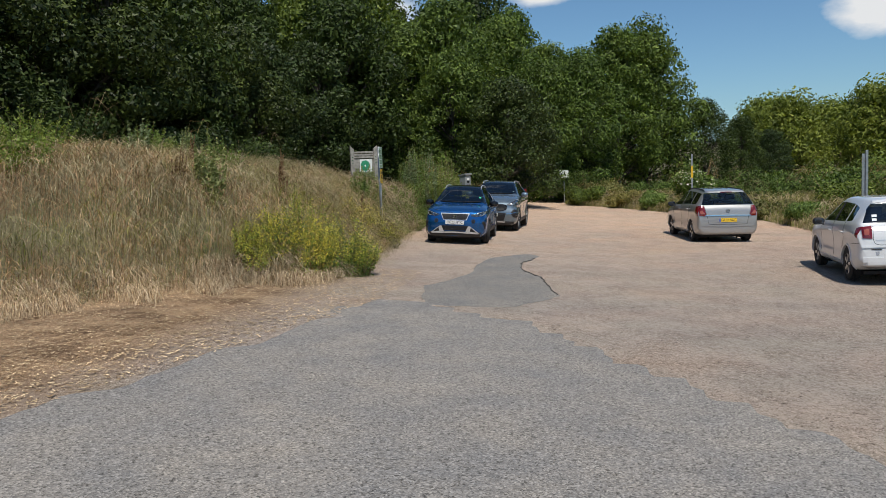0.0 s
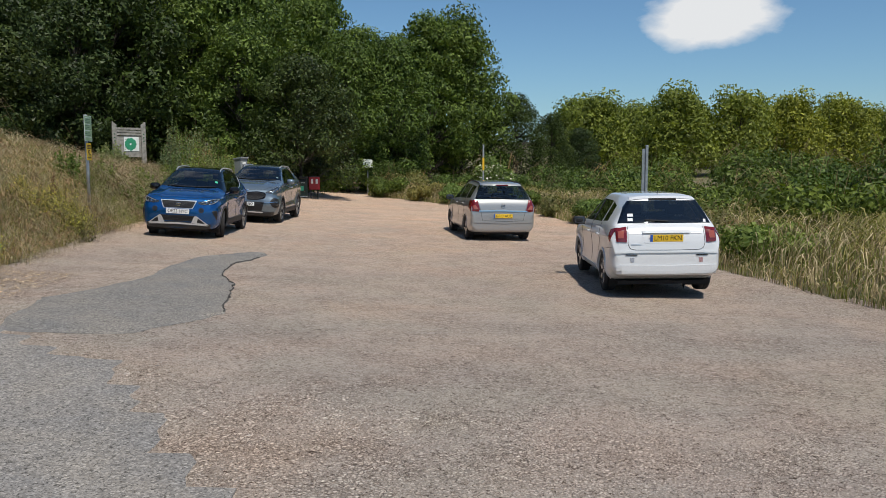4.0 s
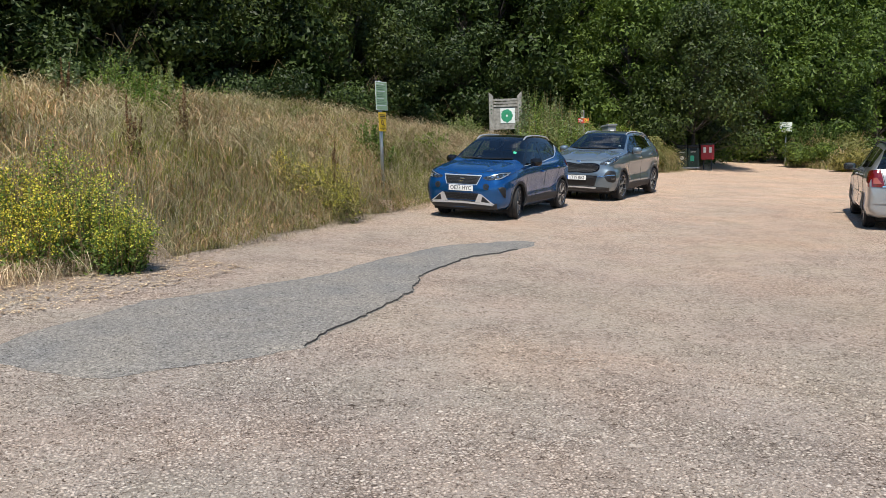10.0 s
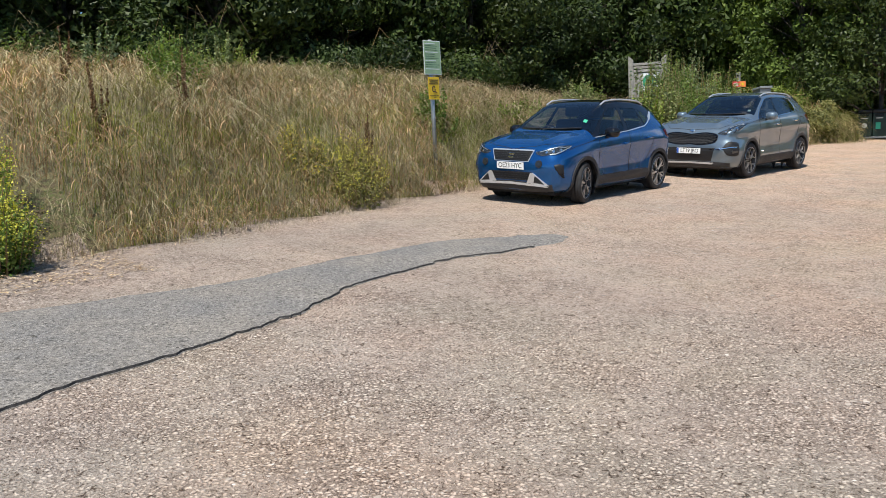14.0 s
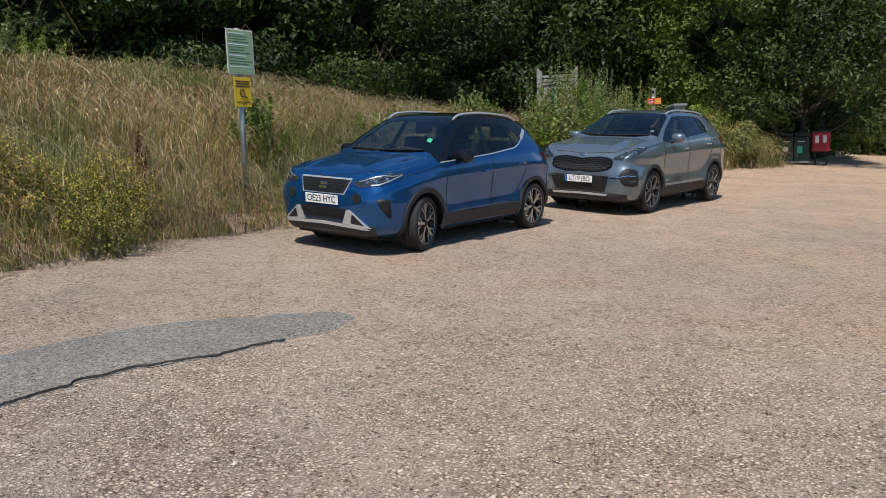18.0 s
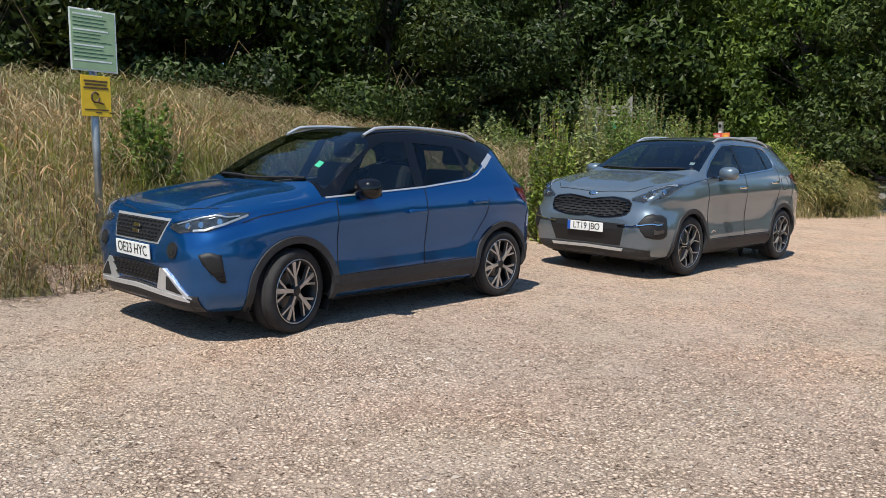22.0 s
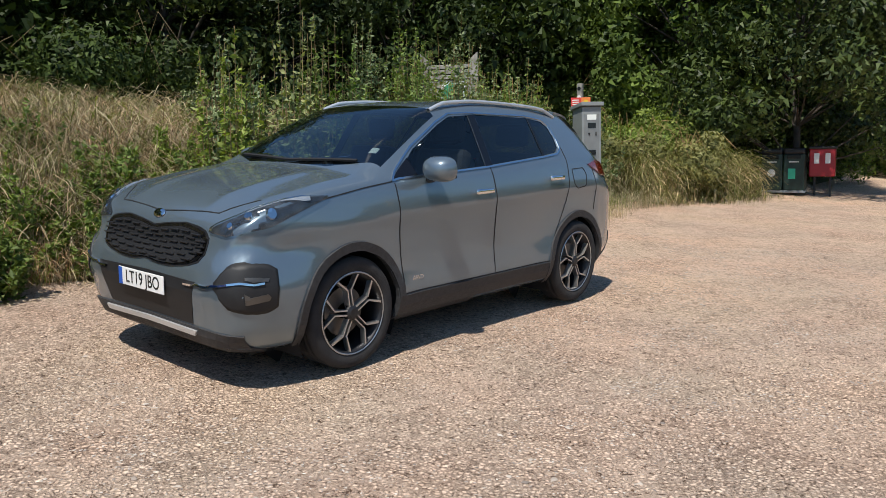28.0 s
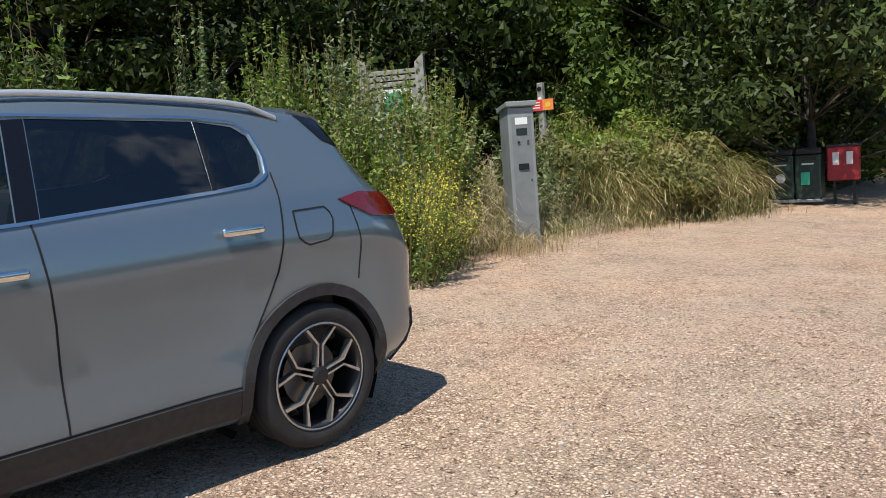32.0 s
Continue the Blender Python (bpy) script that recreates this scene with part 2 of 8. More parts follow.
# ---- ground, road and patch ----
def gravel_material():
    """Pale packed sand and chalky dust with beds of flint chips lying in it."""
    m, t, b = nodes_of("gravel")
    at = coords(t)

    def field_of(kind, **values):
        n = tex(t, kind, **values)
        t.links.new(at, n.inputs["Vector"])
        return n

    warp = field_of("ShaderNodeTexNoise", Scale=60.0, Detail=3, Roughness=0.7)
    bent = mixed(t, 0.034, at, warp.outputs["Color"], "ADD")
    chips, gap, grit = (tex(t, "ShaderNodeTexVoronoi", Scale=k, Randomness=1.0) for k in (38.0, 38.0, 120.0))
    gap.feature = "DISTANCE_TO_EDGE"
    for n in (chips, gap, grit):
        t.links.new(bent, n.inputs["Vector"])
    big = field_of("ShaderNodeTexNoise", Scale=0.30, Detail=5, Roughness=0.6)
    hue = field_of("ShaderNodeTexNoise", Scale=0.75, Detail=4, Roughness=0.55)
    bed = field_of("ShaderNodeTexNoise", Scale=1.3, Detail=7, Roughness=0.72)
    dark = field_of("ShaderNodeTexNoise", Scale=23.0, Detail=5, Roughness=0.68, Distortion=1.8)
    stones = ramp_of(t, chips.outputs["Color"], [(0.12, (0.40, 0.34, 0.29)), (0.40, (0.57, 0.49, 0.42)), (0.65, (0.67, 0.585, 0.51)), (0.88, (0.725, 0.65, 0.57)), (1.0, (0.77, 0.71, 0.635))])
    # cell edges darkened in colour for the shade in the gaps between chips
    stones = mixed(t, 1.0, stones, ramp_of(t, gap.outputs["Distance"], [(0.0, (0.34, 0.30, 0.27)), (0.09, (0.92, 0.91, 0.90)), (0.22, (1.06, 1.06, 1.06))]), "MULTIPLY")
    dust = ramp_of(t, grit.outputs["Color"], [(0.0, (0.48, 0.41, 0.355)), (0.5, (0.625, 0.545, 0.475)), (1.0, (0.72, 0.65, 0.575))])
    c = mixed(t, ramp_of(t, bed.outputs["Fac"], [(0.40, (0.08, 0.08, 0.08)), (0.60, (0.92, 0.92, 0.92))]), dust, stones)
    # small dark pits: shade between the chips, put into the colour
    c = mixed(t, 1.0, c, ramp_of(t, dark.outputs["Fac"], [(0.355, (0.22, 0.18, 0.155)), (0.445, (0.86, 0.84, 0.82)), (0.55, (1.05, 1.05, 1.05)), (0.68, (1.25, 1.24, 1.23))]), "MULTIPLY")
    # greyer and pinker towards the road, warmer and sandier to the north
    apart = t.nodes.new("ShaderNodeSeparateXYZ")
    t.links.new(at, apart.inputs[0])
    north = t.nodes.new("ShaderNodeMapRange")
    north.inputs["From Min"].default_value, north.inputs["From Max"].default_value = -10.0, 10.0
    t.links.new(apart.outputs["Y"], north.inputs["Value"])
    c = mixed(t, 1.0, c, mixed(t, north.outputs["Result"], (0.835, 0.808, 0.79), (1.15, 0.965, 0.825)), "MULTIPLY")
    c = mixed(t, 1.0, c, ramp_of(t, big.outputs["Fac"], [(0.32, (0.88, 0.885, 0.90)), (0.5, (1.0, 0.99, 0.98)), (0.68, (1.09, 1.04, 0.97))]), "MULTIPLY")
    c = mixed(t, 1.0, c, ramp_of(t, hue.outputs["Fac"], [(0.34, (0.97, 1.0, 0.99)), (0.50, (1.0, 1.0, 1.0)), (0.66, (1.03, 0.985, 0.965))]), "MULTIPLY")
    # bare brown earth with litter on the verge by the road
    west = t.nodes.new("ShaderNodeMapRange")
    west.inputs["From Min"].default_value, west.inputs["From Max"].default_value = -0.9, -2.1
    south = t.nodes.new("ShaderNodeMapRange")
    south.inputs["From Min"].default_value, south.inputs["From Max"].default_value = -6.5, -9.5
    t.links.new(mixed(t, 0.9, apart.outputs["X"], bed.outputs["Fac"], "ADD"), west.inputs["Value"])
    t.links.new(apart.outputs["Y"], south.inputs["Value"])
    earth = ramp_of(t, grit.outputs["Color"], [(0.0, (0.20, 0.115, 0.065)), (0.5, (0.45, 0.295, 0.175)), (0.85, (0.62, 0.45, 0.29)), (1.0, (0.76, 0.64, 0.48))])
    earth = mixed(t, 1.0, earth, ramp_of(t, bed.outputs["Fac"], [(0.38, (0.45, 0.41, 0.38)), (0.58, (1.10, 1.08, 1.04))]), "MULTIPLY")
    c = mixed(t, mixed(t, 1.0, west.outputs["Result"], south.outputs["Result"], "MULTIPLY"), c, earth)
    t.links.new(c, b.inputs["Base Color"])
    b.inputs["Roughness"].default_value = 0.9
    b.inputs["Specular IOR Level"].default_value = 0.25
    h = mixed(t, 0.5, ramp_of(t, gap.outputs["Distance"], [(0.0, (0, 0, 0)), (0.22, (1, 1, 1))]), dark.outputs["Fac"])
    bumped(t, b, h, 1.0, 0.020)
    return m


def soil_material():
    m, t, b = nodes_of("soil")
    at = coords(t)
    n = tex(t, "ShaderNodeTexNoise", Scale=3.0, Detail=8, Roughness=0.7)
    f = tex(t, "ShaderNodeTexNoise", Scale=38.0, Detail=4)
    for k in (n, f):
        t.links.new(at, k.inputs["Vector"])
    # soil tones darkened to carry the shade at the foot of the grass
    c = ramp_of(t, n.outputs["Fac"], [(0.3, (0.05, 0.036, 0.02)), (0.5, (0.10, 0.075, 0.04)), (0.7, (0.17, 0.125, 0.07))])
    c = mixed(t, 0.5, c, ramp_of(t, f.outputs["Fac"], [(0.35, (0.045, 0.035, 0.02)), (0.65, (0.18, 0.14, 0.08))]))
    turf = tex(t, "ShaderNodeTexNoise", Scale=0.7, Detail=6, Roughness=0.7)
    blade = tex(t, "ShaderNodeTexNoise", Scale=14.0, Detail=5, Roughness=0.7)
    for k in (turf, blade):
        t.links.new(at, k.inputs["Vector"])
    sward = mixed(t, ramp_of(t, turf.outputs["Fac"], [(0.40, (0, 0, 0)), (0.62, (1, 1, 1))]), (0.085, 0.10, 0.03), (0.23, 0.19, 0.10))
    t.links.new(mixed(t, ramp_of(t, blade.outputs["Fac"], [(0.42, (0, 0, 0)), (0.56, (1, 1, 1))]), c, sward), b.inputs["Base Color"])
    b.inputs["Roughness"].default_value = 0.95
    bumped(t, b, f.outputs["Fac"], 0.8, 0.03)
    return m


def tarmac_material(name, dark, light):
    m, t, b = nodes_of(name)
    at = coords(t)
    v = tex(t, "ShaderNodeTexVoronoi", Scale=75.0)
    pit = tex(t, "ShaderNodeTexNoise", Scale=40.0, Detail=3, Roughness=0.55, Distortion=1.0)
    t.links.new(at, pit.inputs["Vector"])
    n = tex(t, "ShaderNodeTexNoise", Scale=1.1, Detail=7, Roughness=0.65)
    for k in (v, n):
        t.links.new(at, k.inputs["Vector"])
    c = ramp_of(t, v.outputs["Color"], [(0.0, dark), (0.6, light), (1.0, tuple(x * 1.6 for x in light))])
    c = mixed(t, 1.0, c, ramp_of(t, pit.outputs["Fac"], [(0.36, (0.34, 0.33, 0.31)), (0.43, (0.95, 0.95, 0.95)), (0.56, (1.05, 1.05, 1.05)), (0.70, (1.35, 1.33, 1.30))]), "MULTIPLY")
    wear = ramp_of(t, n.outputs["Fac"], [(0.3, (0.82, 0.84, 0.88)), (0.7, (1.2, 1.14, 1.06))])
    t.links.new(mixed(t, 1.0, c, wear, "MULTIPLY"), b.inputs["Base Color"])
    b.inputs["Roughness"].default_value = 0.85
    bumped(t, b, mixed(t, 0.5, v.outputs["Distance"], pit.outputs["Fac"]), 1.0, 0.014)
    return m


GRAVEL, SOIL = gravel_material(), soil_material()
TARMAC = tarmac_material("worn_tarmac", (0.124, 0.116, 0.107), (0.25, 0.234, 0.216))
PATCH = tarmac_material("patch_tarmac", (0.104, 0.098, 0.090), (0.217, 0.204, 0.187))

# one sheet to the horizon: close rows near the walk, wide ones far off
gx = np.concatenate([-np.geomspace(900, 26, 26), np.arange(-25, 20.01, 0.3), np.geomspace(21, 900, 26)])
gy = np.concatenate([-np.geomspace(900, 41, 20), np.arange(-40, 46.01, 0.35), np.geomspace(47, 900, 26)])
GX, GY = np.meshgrid(gx, gy)
GZ = land_at(GX, GY)
near = np.exp(-((GX - 3) / 16) ** 2 - ((GY + 2) / 30) ** 2)
ripple = np.array([noise.noise((x * 0.7, y * 0.7, 3.0)) + 0.5 * noise.noise((x * 1.9, y * 1.9, 8.0)) for x, y in zip(GX.ravel(), GY.ravel())]).reshape(GX.shape)
GZ = GZ + ripple * (0.018 * near + 0.10 * np.clip((edge_at(GY) - GX) / 3, 0, 1))
nx, ny = len(gx), len(gy)
idx = np.arange(nx * ny).reshape(ny, nx)
quads = np.stack([idx[:-1, :-1], idx[:-1, 1:], idx[1:, 1:], idx[1:, :-1]], -1).reshape(-1, 4)
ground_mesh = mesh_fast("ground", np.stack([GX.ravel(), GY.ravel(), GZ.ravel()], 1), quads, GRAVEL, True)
ground_mesh.materials.append(SOIL)
cx, cy = GX.ravel()[quads].mean(1), GY.ravel()[quads].mean(1)
wild = (cx < edge_at(cy) - 0.15) | (cx > east_edge(cy) + 0.15) | (cy > 60)
ground_mesh.polygons.foreach_set("material_index", wild.astype(np.int32))
ground = tagged(new("ground", ground_mesh), "stony car park ground of pale gravel running into rough grassland", "ground", kind="structure")


def broken(line, wobble, step=0.10):
    """A line of corners drawn out as a ragged broken edge."""
    ring = []
    for (x0, y0), (x1, y1) in zip(line, line[1:]):
        n = max(1, int(math.hypot(x1 - x0, y1 - y0) / step))
        for k in range(n):
            x, y = x0 + (x1 - x0) * k / n, y0 + (y1 - y0) * k / n
            ring.append((x + wobble * (1.2 * noise.noise((x * 0.9, y * 0.9, 1)) + 0.5 * noise.noise((x * 4, y * 4, 2)) ) + min(wobble, 0.06) * 0.5 * noise.noise((x * 13, y * 13, 3)), y + wobble * (1.2 * noise.noise((x * 0.9, y * 0.9, 7)) + 0.5 * noise.noise((x * 4, y * 4, 9)) ) + min(wobble, 0.06) * 0.5 * noise.noise((x * 13, y * 13, 5))))
    return ring


def rippled(x, y):
    rip = 0.018 * math.exp(-((x - 3) / 16) ** 2 - ((y + 2) / 30) ** 2) * (noise.noise((x * 0.7, y * 0.7, 3.0)) + 0.5 * noise.noise((x * 1.9, y * 1.9, 8.0)))
    return float(land_at(x, y)) + rip


def ragged_sheet(name, outline, material, lift, wobble, label, step=0.10, rim=-0.02):
    """A thin sheet over the ground with a broken edge, given by its outline's corners."""
    ring = broken(outline + outline[:1], wobble, step)
    bm = bmesh.new()
    vs = [bm.verts.new((x, y, 0)) for x, y in ring]
    f = bm.faces.new(vs)
    for axis, lo, hi in ((Vector((1, 0, 0)), min(p[0] for p in ring), max(p[0] for p in ring)), (Vector((0, 1, 0)), min(p[1] for p in ring), max(p[1] for p in ring))):
        k = lo + 0.4
        while k < hi:
            bmesh.ops.bisect_plane(bm, geom=bm.verts[:] + bm.edges[:] + bm.faces[:], plane_co=axis * k, plane_no=axis)
            k += 0.4
    edge = {v for e in bm.edges if e.is_boundary for v in e.verts}
    for v in bm.verts:
        rip = 0.018 * math.exp(-((v.co.x - 3) / 16) ** 2 - ((v.co.y + 2) / 30) ** 2) * (noise.noise((v.co.x * 0.7, v.co.y * 0.7, 3.0)) + 0.5 * noise.noise((v.co.x * 1.9, v.co.y * 1.9, 8.0)))
        v.co.z = float(land_at(v.co.x, v.co.y)) + rip + (rim if v in edge else lift)
    me = bpy.data.meshes.new(name)
    bm.to_mesh(me)
    bm.free()
    me.materials.append(material)
    return tagged(new(name, me), label, "road", kind="structure")


ROAD = [(-13, -42), (14, -42), (9.5, -26), (5.6, -18.2), (4.3, -16.4), (3.4, -14.8), (2.75, -13.6), (1.9, -12.1), (0.9, -11.5), (0.1, -10.6), (-0.8, -10.5), (-1.05, -13.0), (-1.5, -15.6), (-2.0, -17.6), (-4.5, -22), (-9, -30)]
road = ragged_sheet("road", ROAD, TARMAC, 0.012, 0.10, "worn grey tarmac road ending in a broken edge")
EAST_LIP = [(0.47, -11.15), (1.02, -11.06), (1.5, -10.88), (1.72, -10.43), (1.97, -9.99), (2.19, -9.55), (2.03, -8.98), (1.86, -8.06), (1.76, -7.2), (1.45, -6.35), (1.27, -5.4), (1.25, -4.9), (1.48, -4.0), (1.5, -3.5)]
PATCH_RING = EAST_LIP + [(1.56, -3.1), (1.46, -2.75), (1.22, -2.7), (0.98, -3.0), (0.62, -3.5), (0.42, -4.2), (0.28, -5.2), (0.38, -6.2), (0.25, -7.3), (0.1, -8.2), (-0.2, -9.1), (0.0, -10.4), (0.18, -11.04)]
patch = ragged_sheet("road_patch", PATCH_RING, PATCH, 0.018, 0.07, "darker tarmac repair tongue with a crumbled edge", 0.05, 0.003)


# dark colour that stands for the shadow line at the patch's broken step
EDGE_SHADOW = solid("tarmac_edge_shadow", (0.055, 0.051, 0.048), 0.95, vary=0.5, scale=40, bump=0.4)


def shadowed_edge(line, wobble, name, label):
    """The broken lip of a tarmac layer: a narrow uneven band that thins out in places, coloured dark for the shadow
    line at the step.
    """
    bm = bmesh.new()
    prev = None
    for x, y in broken(line, wobble, 0.035):
        w = 0.002 + 0.011 * max(0.0, noise.noise((x * 1.7, y * 1.7, 4))) + 0.014 * noise.noise((x * 13, y * 13, 5))
        if noise.noise((x * 0.8, y * 0.8, 12)) < -0.4:
            prev = None
            continue
        jog = 0.012 * noise.noise((x * 17, y * 17, 6))
        row = [bm.verts.new((x - 0.015 + jog + k * w, y + 0.3 * k * w, rippled(x, y) + h)) for k, h in ((-0.6, 0.006), (0.0, 0.022), (0.5, 0.019), (1.0, -0.004))]
        if prev:
            for k in range(3):
                bm.faces.new([prev[k], prev[k + 1], row[k + 1], row[k]])
        prev = row
    ob = part(name, bm, EDGE_SHADOW, None, label)
    return tagged(ob, label, "road", kind="structure")


shadowed_edge(EAST_LIP[5:14], 0.07, "patch_edge", "broken lip along the tarmac repair with its shadow line coloured dark")


# ---- trees ----
BARK = solid("bark", (0.065, 0.052, 0.041), 0.9, vary=0.4, scale=4, bump=0.9)
LEAF = leafy("oak_leaves", (0.015, 0.027, 0.007), (0.080, 0.118, 0.027), 0.14, 0.55)
# lighter copies of the leaf green: sunlight on the northern trees, put into colour
LEAF_LIGHT = leafy("sunlit_leaves", (0.042, 0.072, 0.016), (0.20, 0.275, 0.060), 0.25)
LEAF_MID = leafy("mid_green_leaves", (0.032, 0.057, 0.012), (0.155, 0.222, 0.047), 0.2)
LEAF_DARK = leafy("ivy_leaves", (0.012, 0.023, 0.007), (0.070, 0.104, 0.030), 0.10, 0.5)
LEAF_RIDGE = leafy("far_leaves", (0.085, 0.112, 0.02), (0.29, 0.33, 0.07))
rng = np.random.default_rng(5)


def unit(n):
    v = rng.normal(size=(n, 3))
    return v / np.linalg.norm(v, axis=1)[:, None]


def leaf_mesh(name, at, out, size, material, long=1.5, small=False):
    """Many small leaves facing roughly outwards: each a folded diamond, or one pointed triangle where they stay far off."""
    n = len(at)
    nor = out + 0.75 * unit(n)
    nor /= np.linalg.norm(nor, axis=1)[:, None]
    u = np.cross(nor, unit(n))
    u /= np.linalg.norm(u, axis=1)[:, None] + 1e-9
    w = np.cross(nor, u)
    s = size[:, None] if np.ndim(size) else size
    a, b = at - u * s * long / 2, at + u * s * long / 2
    c, d = at + w * s / 2 - nor * s * 0.18, at - w * s / 2 - nor * s * 0.18
    if small:
        verts = np.stack([a + w * s * 0.45, a - w * s * 0.45, b], 1).reshape(-1, 3)
        return mesh_fast(name, verts, np.arange(n)[:, None] * 3 + [0, 1, 2], material)
    verts = np.stack([a, c, b, d], 1).reshape(-1, 3)
    k = np.arange(n)[:, None] * 4
    faces = np.concatenate([k + [0, 2, 1], k + [0, 3, 2]], 1).reshape(-1, 3)
    return mesh_fast(name, verts, faces, material)


def lobes_leaves(lobes, count, shell=0.45):
    """Points and outward ways over a set of ellipsoid lobes (x, y, z, rx, ry, rz)."""
    L = np.array(lobes)
    area = (L[:, 3] * L[:, 4] + L[:, 4] * L[:, 5] + L[:, 3] * L[:, 5])
    pick = rng.choice(len(L), count, p=area / area.sum())
    way = unit(count)
    r = 1 - shell * rng.random(count) ** 1.6
    r += 0.12 * rng.normal(size=count) * (rng.random(count) < 0.35)
    at = L[pick, :3] + way * L[pick, 3:] * r[:, None]
    return at, way


def tree(name, height, spread, lobes_n, leaves, leaf, seed, material, label, low=0.25, trunk=0.22, lump=1.0):
    """A broad-leaved tree: a tapered trunk with limbs, and a crown of many leaves on uneven lobes."""
    r = random.Random(seed)
    global rng
    rng = np.random.default_rng(seed)
    thing = new(name)
    bm = bmesh.new()
    p, rad = Vector((0, 0, -0.4)), trunk
    spine = [p.copy()]
    for k in range(6):
        q = p + Vector((r.uniform(-0.25, 0.25), r.uniform(-0.25, 0.25), (height * 0.8 + 0.4) / 6))
        rod(bm, p, q, rad, rad * 0.8, 8, False)
        p, rad = q, rad * 0.8
        spine.append(p.copy())
    lobes = []
    for k in range(lobes_n):
        f = low + (0.93 - low) * (k + 0.5) / lobes_n
        a = k * 2.4 + r.uniform(-0.5, 0.5)
        wide = spread * math.sin(math.pi * min(1, 0.18 + 0.8 * f)) * r.uniform(0.55, 1.0)
        at = Vector((math.cos(a) * wide * 0.85, math.sin(a) * wide * 0.85, height * f + r.uniform(-0.4, 0.4)))
        size = spread * r.uniform(0.17, 0.36) * lump
        lobes.append((*at, size, size * r.uniform(0.85, 1.15), size * r.uniform(0.55, 0.85)))
        base = spine[max(1, min(5, int(f * 6)))]
        rod(bm, base, base.lerp(at, 0.85), trunk * 0.3, trunk * 0.06, 5, False)
    lobes.append((0, 0, height * 0.88, spread * 0.42, spread * 0.42, height * 0.13))
    part("trunk", bm, BARK, thing, smooth=True)
    at, way = lobes_leaves(lobes, leaves)
    crown = new("crown", leaf_mesh("crown", at, way, leaf * rng.uniform(0.6, 1.35, leaves), material, 1.7, True))
    crown.parent = thing
    return tagged(thing, label, "tree", "woodland edge")


OAK_LABEL = "tall broad-leaved tree in dense dark green leaf"
kinds = [
    tree("tree", 13.0, 4.6, 70, 20000, 0.15, 11, LEAF, OAK_LABEL, 0.12),
    tree("tree", 11.0, 4.2, 66, 20000, 0.145, 12, LEAF, OAK_LABEL, 0.10),
    tree("tree", 14.5, 4.4, 70, 21000, 0.17, 13, LEAF_LIGHT, "tall broad-leaved tree in lighter sunlit green leaf", 0.14),
    tree("tree", 8.0, 3.4, 60, 24000, 0.100, 14, LEAF_DARK, "ivy-clad tree in very dark green leaf", 0.03),
    tree("tree", 10.0, 4.6, 50, 10500, 0.26, 15, LEAF_RIDGE, "distant broad-leaved tree in yellowish green leaf", 0.06, lump=1.5),
    tree("tree", 15.0, 5.0, 44, 5500, 0.46, 16, LEAF, "tall tree standing deep in the wood", 0.2),
    tree("tree", 7.5, 3.3, 60, 26000, 0.096, 17, LEAF_DARK, "dark tree overhanging the bins and the track", 0.17, 0.12),
    tree("tree", 12.0, 4.4, 70, 18000, 0.155, 18, LEAF_MID, "broad-leaved tree in sunlit mid-green leaf", 0.06),
]


def plant(kind, x, y, scale=1.0, squash=1.0):
    ob = copy_thing(kinds[kind], Matrix.Identity(4))
    ob.matrix_basis = Matrix.LocRotScale((x, y, float(land_at(x, y)) - 0.1), Euler((0, 0, random.uniform(0, 6.28))), (scale, scale, scale * squash))
    return ob


def wood_rows():
    """The wood's edge to the west and north, three rows deep."""
    line = [(-19.8, -11), (-17, 0), (-15.0, 9), (-13.4, 16.5), (-10.4, 24), (-6.0, 30), (-3.4, 36)]
    for row, (off, kindset, every) in enumerate((((0, 0), (3, 3, 1, 3), 3.6), ((-4.5, 3.0), (0, 1, 0, 1), 4.6), ((-10, 6.5), (5, 5, 5, 5), 6.0))):
        k = 0
        for (x0, y0), (x1, y1) in zip(line, line[1:]):
            n = max(1, round(math.hypot(x1 - x0, y1 - y0) / every))
            for j in range(n):
                u = (j + random.uniform(-0.2, 0.2)) / n
                north = y0 + (y1 - y0) * u > 24 and row < 2
                kind = ((7, 7, 2, 7), (7, 2, 7, 0))[row][k % 4] if north else kindset[k % 4]
                small = 0.62 if kind == 2 and row == 0 else 1.0
                plant(kind, x0 + (x1 - x0) * u + off[0] + random.uniform(-0.7, 0.7), y0 + (y1 - y0) * u + off[1], random.uniform(0.85, 1.15) * small)
                k += 1


wood_rows()
for j in range(10):
    plant(5, -22 - 0.5 * j + random.uniform(-1, 1), -14 - 3.2 * j, random.uniform(0.7, 0.9))
# beyond the track's end and to the north-east
for k, x, y, s in ((2, -2.8, 41, 0.95), (2, -2.6, 47, 1.08), (3, 3.6, 38.5, 0.8), (2, 6.4, 43.5, 0.95), (7, 8.8, 46, 1.2), (0, 14.0, 48, 0.62), (0, 17.5, 51, 0.5), (2, 2.9, 44, 0.7), (2, 0.3, 54, 0.98), (0, -6, 52, 1.5), (2, 4.2, 53, 0.93), (3, 21.0, 55, 0.65), (0, -14, 44, 1.4), (5, -10, 58, 1.2), (5, 2, 62, 0.9), (5, 9.5, 60, 0.95)):
    plant(k, x, y, s)
for k, x, y, s in ((6, -0.9, 23.1, 1.0), (7, -4.2, 24.6, 0.75), (7, 0.6, 34.5, 0.85), (7, 3.4, 37.0, 0.9), (7, -1.6, 27.2, 0.55), (7, -3.0, 26.0, 0.6)):
    plant(k, x, y, s)
